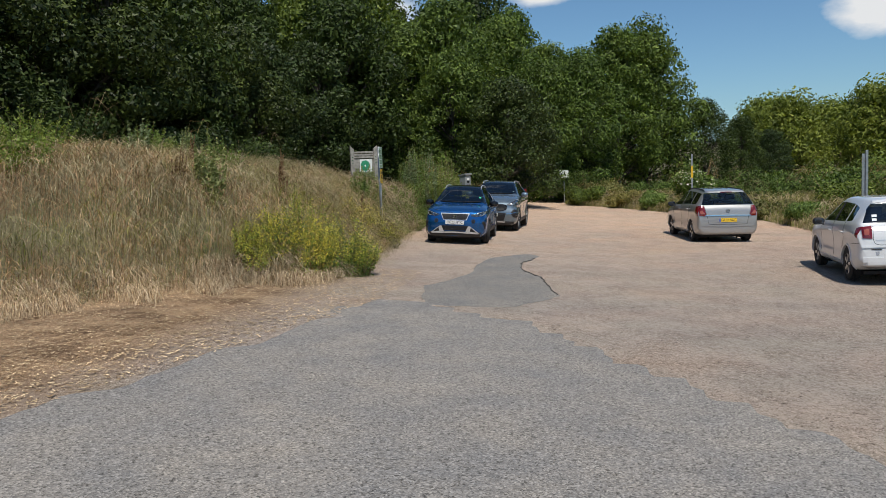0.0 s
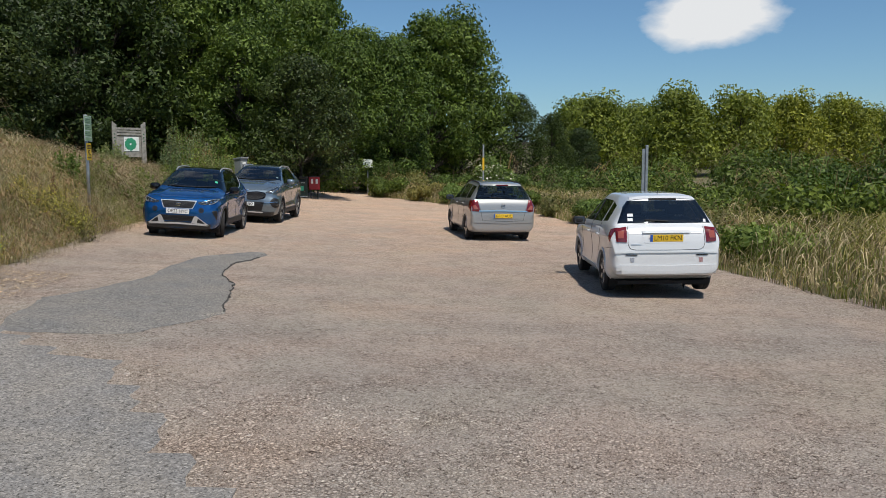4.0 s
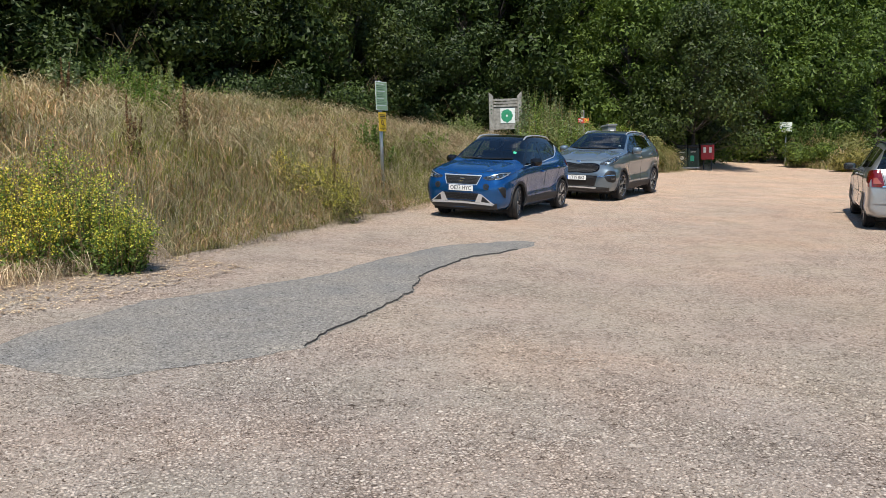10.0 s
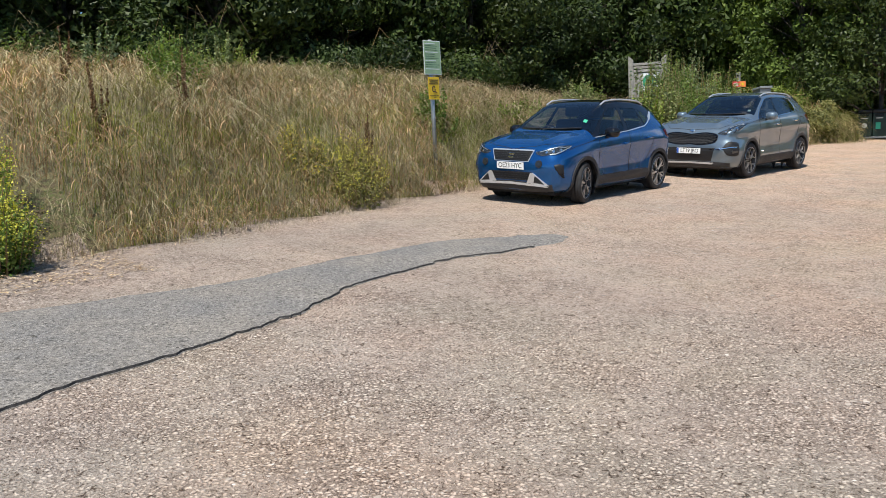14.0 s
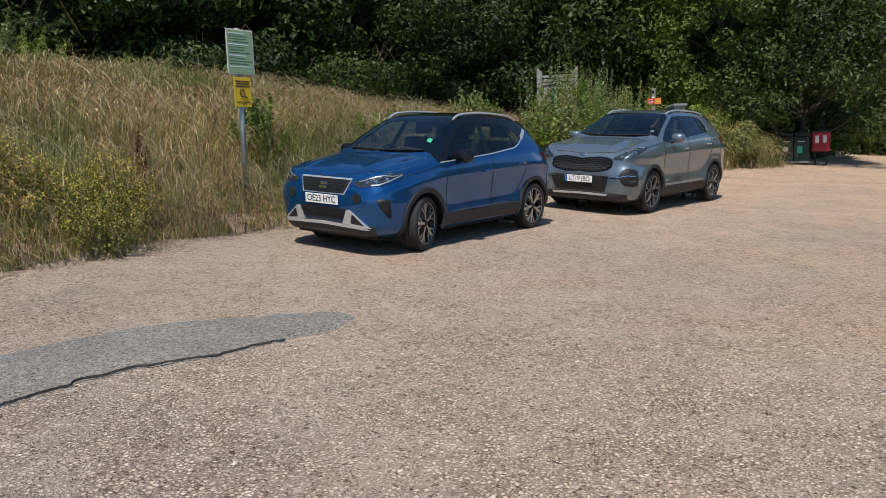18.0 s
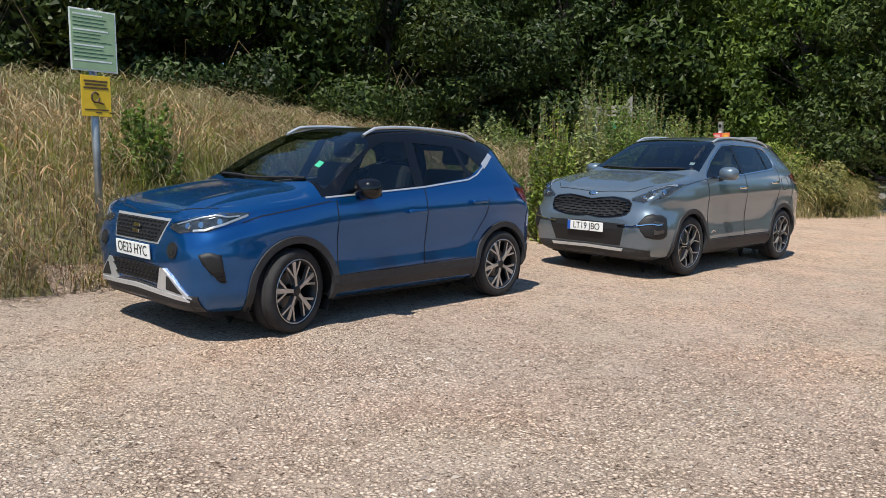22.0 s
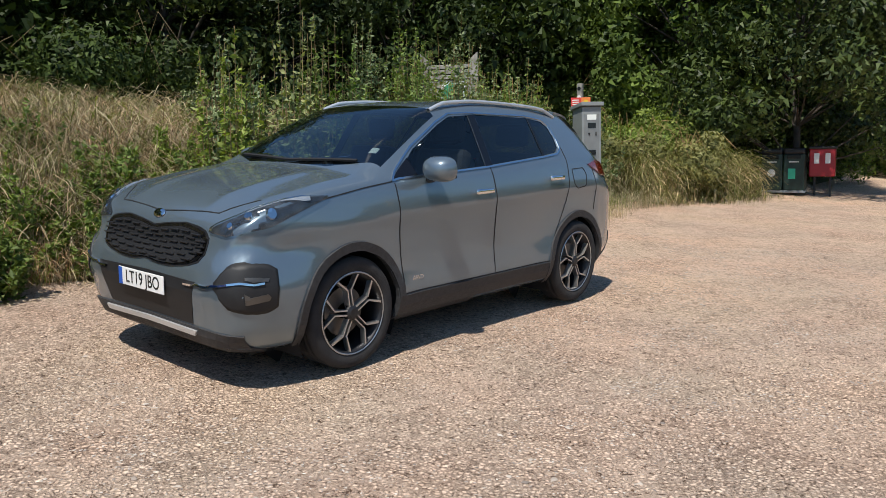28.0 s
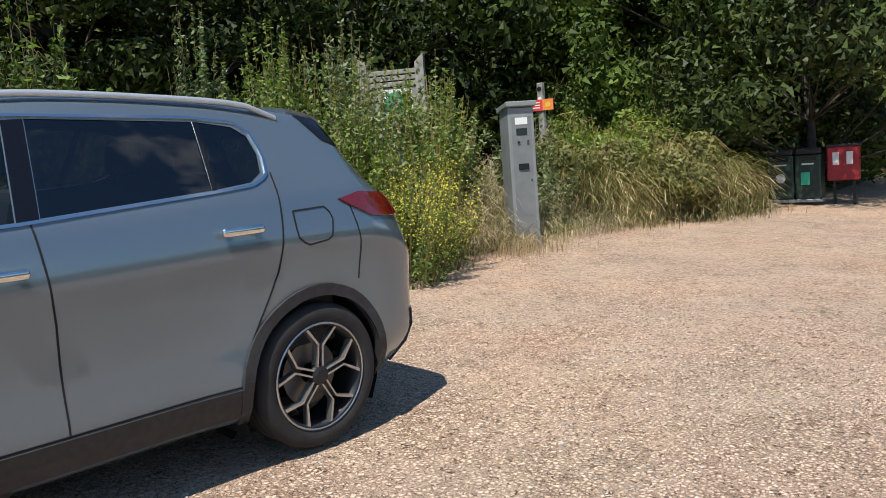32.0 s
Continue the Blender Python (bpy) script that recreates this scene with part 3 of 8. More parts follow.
for j in range(38):
    u = j / 37
    plant(4, 26 + 95 * u + random.uniform(-2, 2), 66 + 18 * u * (1 - u) + 22 * (j % 3) + random.uniform(-2, 2), random.uniform(0.86, 1.0), 1.0)
for ob in kinds:
    for o in (*ob.children_recursive, ob):
        bpy.data.objects.remove(o)


# ---- cars ----
def paint(name, colour, metal, rough, coat=1.0, flakes=0.0):
    """Car paint under lacquer; metallic ones add flakes that scatter the sun widely."""
    m, t, b = nodes_of(name)
    at = coords(t)
    dust = tex(t, "ShaderNodeTexNoise", Scale=1.6, Detail=7, Roughness=0.65)
    fleck = tex(t, "ShaderNodeTexNoise", Scale=900.0, Detail=1)
    for n in (dust, fleck):
        t.links.new(at, n.inputs["Vector"])
    c = ramp_of(t, fleck.outputs["Fac"], [(0.3, tuple(0.88 * x for x in colour)), (0.7, tuple(min(1, 1.1 * x) for x in colour))])
    out = t.nodes["Material Output"]
    lobes = [(b, rough)]
    if flakes:
        wide = t.nodes.new("ShaderNodeBsdfPrincipled")
        ms = t.nodes.new("ShaderNodeMixShader")
        ms.inputs["Fac"].default_value = flakes
        t.links.new(b.outputs["BSDF"], ms.inputs[1])
        t.links.new(wide.outputs["BSDF"], ms.inputs[2])
        t.links.new(ms.outputs["Shader"], out.inputs["Surface"])
        lobes.append((wide, 0.43))
    for lobe, base in lobes:
        share = 1.0 if not flakes else 0.62 if lobe == b else 1.3
        t.links.new(mixed(t, 1.0, c, (share,) * 3, "MULTIPLY"), lobe.inputs["Base Color"])
        t.links.new(ramp_of(t, dust.outputs["Fac"], [(0.35, (base,) * 3), (0.75, (base + 0.06,) * 3)]), lobe.inputs["Roughness"])
        lobe.inputs["Metallic"].default_value = metal if lobe == b else 0.5 * metal
        lobe.inputs["Coat Weight"].default_value, lobe.inputs["Coat Roughness"].default_value = coat, 0.05
    return m


def glass(name, tint, clean=0.05):
    """Thin car glass: mostly clear, mirroring more at a slant."""
    m, t, b = nodes_of(name)
    tr, gl, lw, ms = (t.nodes.new(k) for k in ("ShaderNodeBsdfTransparent", "ShaderNodeBsdfGlossy", "ShaderNodeLayerWeight", "ShaderNodeMixShader"))
    tr.inputs["Color"].default_value = (*tint, 1)
    gl.inputs["Roughness"].default_value = 0.015
    lw.inputs["Blend"].default_value = 0.5
    slant, gain = t.nodes.new("ShaderNodeMath"), t.nodes.new("ShaderNodeMath")
    slant.operation, gain.operation = "POWER", "MULTIPLY_ADD"
    slant.inputs[1].default_value = 4.0
    gain.inputs[1].default_value, gain.inputs[2].default_value = 0.85, clean
    t.links.new(lw.outputs["Facing"], slant.inputs[0])
    t.links.new(slant.outputs[0], gain.inputs[0])
    t.links.new(gain.outputs[0], ms.inputs["Fac"])
    t.links.new(tr.outputs["BSDF"], ms.inputs[1])
    t.links.new(gl.outputs["BSDF"], ms.inputs[2])
    t.links.new(ms.outputs["Shader"], t.nodes["Material Output"].inputs["Surface"])
    t.nodes.remove(b)
    return m


BLUE_PAINT = paint("blue_metallic_paint", (0.001, 0.105, 0.34), 0.92, 0.15, 1.0, 0.28)
GREY_PAINT = paint("steel_grey_paint", (0.182, 0.235, 0.28), 0.92, 0.15, 1.0, 0.44)
WHITE_PAINT = paint("white_paint", (0.62, 0.63, 0.64), 0.0, 0.3)
SILVER_PAINT = paint("silver_paint", (0.36, 0.36, 0.355), 0.75, 0.28, 1.0, 0.5)
BLACK_PAINT = paint("black_gloss_paint", (0.005, 0.005, 0.006), 0.0, 0.08, 0.0)
CLADDING = solid("black_plastic_cladding", (0.028, 0.028, 0.03), 0.62, vary=0.25, scale=30, bump=0.2)
RUBBER = solid("tyre_rubber", (0.022, 0.021, 0.021), 0.85, vary=0.3, scale=12, bump=0.3)
CHROME = solid("chrome", (0.75, 0.76, 0.77), 0.12, 1.0, vary=0.03)
ALLOY = solid("machined_alloy", (0.47, 0.47, 0.47), 0.32, 0.85, vary=0.06)
ALLOY_DARK = solid("dark_alloy", (0.02, 0.02, 0.022), 0.45, 0.3)
STEEL = solid("brake_steel", (0.16, 0.15, 0.14), 0.5, 1.0, vary=0.2)
MIRROR = solid("tinted_mirror", (0.12, 0.13, 0.15), 0.08, 1.0, vary=0.02)
SATIN = solid("satin_silver_trim", (0.62, 0.63, 0.64), 0.35, 0.6, vary=0.05)
SEAT_CLOTH = solid("dark_seat_cloth", (0.018, 0.018, 0.021), 0.9, vary=0.2, scale=40)
TRIM_DARK = solid("dark_cabin_trim", (0.010, 0.010, 0.011), 0.6, vary=0.2)
LAMP_BOWL = solid("lamp_bowl", (0.07, 0.075, 0.08), 0.25, 0.5, vary=0.6, scale=22)
SCREEN_BLACK = solid("dark_lamp_lens", (0.02, 0.022, 0.025), 0.1)
GAP = solid("panel_gap", (0.006, 0.006, 0.007), 0.8)
CLEAR = glass("clear_car_glass", (0.66, 0.73, 0.72), 0.07)
SCREEN_GLASS = glass("windscreen_glass", (0.46, 0.54, 0.54), 0.13)
TINTED = glass("tinted_car_glass", (0.22, 0.23, 0.235), 0.10)
PALE_TINT = glass("lightly_tinted_glass", (0.55, 0.59, 0.58))
LAMP_GLASS = glass("lamp_glass", (0.85, 0.87, 0.88))
RED_LAMP = solid("red_lamp_lens", (0.138, 0.004, 0.004), 0.14, coat=1.0, vary=0.2, scale=40)
WHITE_PLATE = solid("white_number_plate", (0.78, 0.78, 0.76), 0.4, vary=0.02)
YELLOW_PLATE = solid("yellow_number_plate", (0.78, 0.50, 0.03), 0.4, vary=0.02)
PLATE_BLUE = solid("plate_blue_band", (0.02, 0.10, 0.45), 0.4)
PLATE_BLACK = solid("plate_black", (0.01, 0.01, 0.01), 0.5)
STICKER_GREEN = solid("green_sticker", (0.05, 0.42, 0.24), 0.5)
STICKER_WHITE = solid("white_paper", (0.75, 0.75, 0.74), 0.6)

from mathutils.bvhtree import BVHTree


def eased(rows, axis):
    """One pass of corner cutting along an axis of a grid of points; the ends stay."""
    a = np.moveaxis(rows, axis, 0)
    q, r = 0.80 * a[:-1] + 0.20 * a[1:], 0.20 * a[:-1] + 0.80 * a[1:]
    mid = np.stack([q, r], 1).reshape(-1, *a.shape[1:])
    return np.moveaxis(np.concatenate([a[:1], mid[1:-1], a[-1:]]), 0, axis)


def flowing(rows):
    """Draws a table of stations out into many, each column running smoothly without overshoot."""
    t = np.array(rows, float)
    y, v = t[:, 0], t[:, 1:]
    h = np.diff(y)[:, None]
    m = np.diff(v, axis=0) / h
    k = np.zeros_like(v)
    w1, w2 = 2 * h[1:] + h[:-1], h[1:] + 2 * h[:-1]
    same = m[:-1] * m[1:] > 0
    with np.errstate(divide="ignore", invalid="ignore"):
        k[1:-1] = np.where(same, (w1 + w2) / (w1 / m[:-1] + w2 / m[1:]), 0)
    k[0], k[-1] = m[0], m[-1]
    out = []
    for i in range(len(y) - 1):
        n = max(3, min(10, int(h[i, 0] / 0.06)))
        for j in range(n):
            f = j / n
            out.append([y[i] + h[i, 0] * f, *((2 * f ** 3 - 3 * f ** 2 + 1) * v[i] + (f ** 3 - 2 * f ** 2 + f) * h[i] * k[i] + (3 * f ** 2 - 2 * f ** 3) * v[i + 1] + (f ** 3 - f ** 2) * h[i] * k[i + 1])])
    return out + [list(t[-1])]


def shell(stations, wheels=(), arch=0.38, crease=1.0, ledge=(0.58, 0.0), ridge=(0.42, 0.0)):
    """The car's skin: each station is y, bottom, belt, top, then half widths at bottom, middle, belt and top.
    The doors are hollowed under a shoulder line, the wings swell round the wheels, the front bumper stands out
    as a ledge (its height, its reach), and two ridges run along the bonnet (from the middle, their height)."""
    rows = []
    rear = max(w[0] for w in wheels)
    for y, zb, zk, zt, wb, wm, wk, wt in flowing(stations):
        h = zk - zb
        s = min(1, h / 0.5)
        c = crease * s * min(1.0, max(0.15, (y + 0.75) / 0.7), max(0.15, (rear + 0.65 - y) / 0.5))
        rows.append([(0, y, zb), (wb * 0.8, y, zb), (wb - 0.045 * s, y, zb + 0.03 * h), (wm - 0.012 * c, y, zb + 0.20 * h), (wm - 0.034 * c, y, zb + 0.44 * h), (wm - 0.016 * c, y, zb + 0.70 * h), (wm + 0.003, y, zb + 0.80 * h), (wk + 0.016, y, zk - 0.04 * s), (wk - 0.010, y, zk + 0.015 * s),
                     (wt + 0.02, y, zt - 0.16 * (zt - zk) - 0.012), (wt * 0.92, y, zt - 0.02), (wt * 0.70, y, zt - 0.010), (wt * 0.55, y, zt - 0.006), (wt * 0.40, y, zt - 0.003), (0, y, zt)])
    g = np.array(rows, float)
    for _ in range(2):
        g = eased(g, 1)
    for cy, cz in wheels:
        r = np.hypot(g[..., 1] - cy, g[..., 2] - cz)
        g[..., 0] += np.where(g[..., 0] > 0.5, 0.020 * np.exp(-((r - arch - 0.02) / 0.13) ** 2) * (g[..., 2] < 0.95), 0)
    w = np.clip((-0.15 - g[..., 1]) / 0.45, 0, 1)
    w = w * w * (3 - 2 * w)
    out = np.stack([0.8 * g[..., 0], g[..., 1] + 0.15], -1)
    out /= np.linalg.norm(out, axis=-1, keepdims=True) + 1e-6
    push = ledge[1] * w * (np.exp(-((g[..., 2] - ledge[0]) / 0.12) ** 2) - 0.75 * np.exp(-((g[..., 2] - ledge[0] - 0.25) / 0.07) ** 2))
    g[..., 0] += np.where(g[..., 0] > 0.02, out[..., 0] * push, 0)
    g[..., 1] += out[..., 1] * push
    top = np.clip((g[..., 1] + 0.80) / 0.25, 0, 1) * np.clip((0.16 - g[..., 1]) / 0.12, 0, 1) * (g[..., 2] > 0.85)
    g[..., 2] += ridge[1] * top * np.exp(-((g[..., 0] - ridge[0]) / 0.075) ** 2)
    n, k = g.shape[:2]
    bm = bmesh.new()
    grid = {}
    for i in range(n):
        for j in range(k):
            for s in (1, -1):
                if s < 0 and j in (0, k - 1):
                    grid[i, j, s] = grid[i, j, 1]
                else:
                    x, y, z = g[i, j]
                    grid[i, j, s] = bm.verts.new((x * s, y, z))
    for i in range(n - 1):
        for j in range(k - 1):
            for s in (1, -1):
                q = [grid[i, j, s], grid[i + 1, j, s], grid[i + 1, j + 1, s], grid[i, j + 1, s]]
                bm.faces.new(q if s > 0 else q[::-1])
    for i in (0, n - 1):
        ring = [grid[i, j, 1] for j in range(k)] + [grid[i, j, -1] for j in range(k - 2, 0, -1)]
        bm.faces.new(ring if i == 0 else ring[::-1])
    bmesh.ops.recalc_face_normals(bm, faces=bm.faces)
    return bm


VIEWS = {"side": (1, 2, 0), "front": (0, 2, 1), "top": (0, 1, 2)}


def inside(poly, p):
    s = 0
    for (ax, ay), (bx, by) in zip(poly, poly[1:] + poly[:1]):
        c = (bx - ax) * (p[1] - ay) - (by - ay) * (p[0] - ax)
        if abs(c) > 1e-9:
            if s and (c > 0) != (s > 0):
                return False
            s = c
    return True


def cut_out(bm, poly, view, where):
    """Cuts a convex outline, seen in one view, clean out of the skin; returns the faces taken out, as lists of points."""
    u, v, w = VIEWS[view]
    lo = (min(p[0] for p in poly) - 0.01, min(p[1] for p in poly) - 0.01)
    hi = (max(p[0] for p in poly) + 0.01, max(p[1] for p in poly) + 0.01)

    def near():
        out = []
        for f in bm.faces:
            c = f.calc_center_median()
            if where(c) and max(q.co[u] for q in f.verts) > lo[0] and min(q.co[u] for q in f.verts) < hi[0] and max(q.co[v] for q in f.verts) > lo[1] and min(q.co[v] for q in f.verts) < hi[1]:
                out.append(f)
        return out

    for a, b in zip(poly, poly[1:] + poly[:1]):
        faces = near()
        co, no = Vector(), Vector()
        co[u], co[v] = a
        no[u], no[v] = b[1] - a[1], a[0] - b[0]
        geom = list({e for f in faces for e in f.edges}) + list({q for f in faces for q in f.verts}) + faces
        bmesh.ops.bisect_plane(bm, geom=geom, plane_co=co, plane_no=no.normalized(), dist=1e-5)
    gone = [f for f in near() if inside(poly, (f.calc_center_median()[u], f.calc_center_median()[v]))]
    kept = [[q.co.copy() for q in f.verts] for f in gone]
    bmesh.ops.delete(bm, geom=gone, context="FACES")
    return kept


def faces_bm(lists):
    bm = bmesh.new()
    for pts in lists:
        bm.faces.new([bm.verts.new(p) for p in pts])
    bmesh.ops.remove_doubles(bm, verts=bm.verts, dist=1e-4)
    return bm


def along(line, n):
    d = [0]
    for a, b in zip(line, line[1:]):
        d.append(d[-1] + math.dist(a, b))
    out = []
    for k in range(n):
        t = d[-1] * k / (n - 1)
        i = max(j for j in range(len(line) - 1) if d[j] <= t + 1e-9)
        f = (t - d[i]) / max(1e-9, d[i + 1] - d[i])
        out.append(tuple(p + (q - p) * min(1, f) for p, q in zip(line[i], line[i + 1])))
    return out


class Skin:
    """Lays panels, strips and fittings onto a car's outer skin."""

    def __init__(self, bm):
        self.tree = BVHTree.FromBMesh(bm)

    def at(self, view, p, sign):
        if view == "near":
            q = Vector(p)
            hit, nor, _, _ = self.tree.find_nearest(q)
            out = Vector((q.x, (q.y - 1.3) * 0.6, 0.25))
            return hit, (-nor if nor.dot(out) < 0 else nor)
        u, v, w = VIEWS[view]
        o, d = Vector(), Vector()
        o[u], o[v], o[w] = p[0], p[1], 4.0 * sign + (1.3 if view == "front" else 0)
        d[w] = -sign
        hit, nor, _, _ = self.tree.ray_cast(o, d)
        if hit is None:
            o[w] = 0.8 * sign
            hit, nor, _, _ = self.tree.find_nearest(o)
        if nor.dot(d) > 0:
            nor = -nor
        return hit, nor

    def panel(self, view, sign, top, bottom, cols=10, rows=5, off=0.006, thick=0.02, bulge=0.0):
        """A curved panel between an upper and a lower line, standing off from the skin."""
        bm = bmesh.new()
        a, b = along(top, cols), along(bottom, cols)
        out, back = [], []
        for j in range(rows):
            f = j / (rows - 1)
            for i in range(cols):
                p = tuple(x + (y - x) * f for x, y in zip(a[i], b[i]))
                hit, nor = self.at(view, p, sign)
                swell = bulge * math.sin(math.pi * f) * math.sin(math.pi * i / (cols - 1))
                out.append(bm.verts.new(hit + nor * (off + swell)))
                back.append(bm.verts.new(hit + nor * (off - thick)))
        for j in range(rows - 1):
            for i in range(cols - 1):
                k = j * cols + i
                bm.faces.new([out[k], out[k + 1], out[k + cols + 1], out[k + cols]])
        ring = [*range(cols), *(j * cols + cols - 1 for j in range(1, rows)), *range(rows * cols - 2, (rows - 1) * cols - 1, -1), *(j * cols for j in range(rows - 2, 0, -1))]
        for p, q in zip(ring, ring[1:] + ring[:1]):
            bm.faces.new([out[p], back[p], back[q], out[q]])
        return bm

    def strip(self, view, sign, line, width, off=0.004, n=None, thick=0.012):
        """A narrow band along a line on the skin."""
        n = n or max(6, int(sum(math.dist(a, b) for a, b in zip(line, line[1:])) / 0.035))
        pts = [self.at(view, p, sign) for p in along(line, n)]
        bm = bmesh.new()
        prev = None
        for i, (hit, nor) in enumerate(pts):
            d = (pts[min(i + 1, n - 1)][0] - pts[max(i - 1, 0)][0]).normalized()
            s = nor.cross(d).normalized() * width / 2
            ring = [bm.verts.new(hit + nor * off - s), bm.verts.new(hit + nor * off + s), bm.verts.new(hit - nor * thick + s), bm.verts.new(hit - nor * thick - s)]
            if prev:
                for q in range(4):
                    bm.faces.new([prev[q], prev[(q + 1) % 4], ring[(q + 1) % 4], ring[q]])
            prev = ring
        return bm


def written(text, height, material, parent, m, name="lettering", squeeze=1.0):
    """Raised letters as a thin mesh."""
    cu = bpy.data.curves.new(name, "FONT")
    cu.body, cu.size, cu.align_x, cu.align_y, cu.extrude, cu.offset = text, height * 1.38, "CENTER", "CENTER", 0.0012, 0.0
    ob = new(name, cu)
    me = bpy.data.meshes.new_from_object(ob.evaluated_get(bpy.context.evaluated_depsgraph_get()))
    bpy.data.objects.remove(ob)
    me.materials.append(material)
    out = new(name, me)
    out.parent = parent
    out.matrix_basis = m @ Matrix.Diagonal((squeeze, 1, 1, 1))
    return out


def lathe(bm, profile, segments, close=False):
    """Turns a profile of (x, radius) about the x axis."""
    rings = []
    for x, r in profile:
        rings.append([bm.verts.new((x, r * math.cos(2 * math.pi * k / segments), r * math.sin(2 * math.pi * k / segments))) for k in range(segments)])
    pairs = list(zip(rings, rings[1:])) + ([(rings[-1], rings[0])] if close else [])
    for a, b in pairs:
        for k in range(segments):
            bm.faces.new([a[k], a[(k + 1) % segments], b[(k + 1) % segments], b[k]])
    return rings


def bar(bm, a, b, wa, wb, x0, x1):
    """A tapered spoke in the wheel's plane, from a to b (y, z), between depths x0 and x1."""
    a, b = Vector((a[0], a[1])), Vector((b[0], b[1]))
    d = (b - a).normalized()
    n = Vector((-d.y, d.x))
    q = [a + n * wa / 2, a - n * wa / 2, b - n * wb / 2, b + n * wb / 2]
    lo = [bm.verts.new((x0, p.x, p.y)) for p in q]
    hi = [bm.verts.new((x1, *(p + (p - (a + b) / 2) * -0.03))) for p in q]
    bm.faces.new(hi)
    for k in range(4):
        bm.faces.new([lo[k], lo[(k + 1) % 4], hi[(k + 1) % 4], hi[k]])


def wheel(car, radius, width, rim, style, at, sign, steer=0.0):
    """A wheel with a ribbed tyre, a rim with spokes, hub cap and brake disc; x points outwards."""
    hub = bmesh.new()
    w = width / 2
    lathe(hub, [(-w * 0.7, rim), (-w * 0.98, rim + 0.03), (-w, rim + 0.06), (-w * 0.9, radius - 0.012), (-w * 0.7, radius), (-0.01, radius), (-0.006, radius - 0.008), (0.006, radius - 0.008), (0.01, radius), (w * 0.35, radius), (w * 0.38, radius - 0.008), (w * 0.44, radius - 0.008), (w * 0.47, radius), (w * 0.7, radius), (w * 0.9, radius - 0.012), (w, rim + 0.06), (w * 0.98, rim + 0.02), (w * 0.86, rim - 0.002)], 48)
    tyre = part("tyre", hub, RUBBER, smooth=True)
    bm = bmesh.new()
    lathe(bm, [(w * 0.88, rim + 0.004), (w * 0.92, rim - 0.004), (w * 0.88, rim - 0.016), (w * 0.3, rim - 0.03), (-w * 0.7, rim - 0.03)], 48)
    barrel = part("rim_barrel", bm, ALLOY_DARK, tyre, smooth=True)
    bm = bmesh.new()
    if style in "yv":
        lathe(bm, [(w * 0.93, rim + 0.002), (w * 0.96, rim - 0.003), (w * 0.93, rim - 0.008)], 48)
    x0, x1 = w * 0.45, w * 0.88
    for k in range(5):
        a = 2 * math.pi * k / 5 + math.pi / 2
        p = lambda ang, r: (math.cos(a + ang) * r, math.sin(a + ang) * r)  # noqa: E731
        if style == "y":
            for s in (-1, 1):
                bar(bm, p(s * 0.34, 0.045), p(s * 0.085, rim * 0.60), 0.009, 0.009, x0, x1 - 0.004)
                bar(bm, p(s * 0.085, rim * 0.58), p(s * 0.37, rim - 0.004), 0.010, 0.015, x0 + 0.01, x1)
        elif style == "v":
            bar(bm, p(0, 0.03), p(0, rim - 0.003), 0.026, 0.042, x0, x1)
            for s in (-1, 1):
                bar(bm, p(s * 0.10, rim * 0.46), p(s * 0.37, rim - 0.003), 0.013, 0.021, x0 + 0.01, x1 - 0.004)
        else:
            bar(bm, p(0, 0.04), p(0, rim - 0.008), 0.05, 0.065, x0, x1)
    part("rim", bm, ALLOY, tyre, "machined alloy spokes")
    bm = bmesh.new()
    lathe(bm, [(x1 + 0.008, 0.0005), (x1 + 0.007, 0.030), (x1 - 0.004, 0.047), (x1 - 0.03, 0.056)], 20)
    part("hub_cap", bm, ALLOY_DARK, tyre)
    bm = bmesh.new()
    lathe(bm, [(0.012, 0.05), (0.012, rim * 0.6), (-0.008, rim * 0.6), (-0.008, 0.05)], 36, True)
    part("brake_disc", bm, STEEL, tyre)
    tyre.name = "wheel"
    tyre.parent = car
    tyre.matrix_basis = Matrix.Translation(at) @ Matrix.Rotation(radians(steer + (0 if sign > 0 else 180)), 4, "Z") @ Matrix.Rotation(random.uniform(0, 1.2), 4, "X")
    return tyre


def seat(car, x, y, z, back=0.62, wide=0.5):
    bm = bmesh.new()
    box(bm, wide, 0.5, 0.16, (x, y, z), bevel=0.05)
    box(bm, wide, 0.14, back, (x, y + 0.28, z + back / 2), Matrix.Rotation(radians(-14), 3, "X"), bevel=0.05)
    box(bm, wide * 0.52, 0.09, 0.17, (x, y + 0.36 + 0.06, z + back + 0.12), Matrix.Rotation(radians(-8), 3, "X"), bevel=0.035)
    return part("seat", bm, SEAT_CLOTH, car, smooth=False)


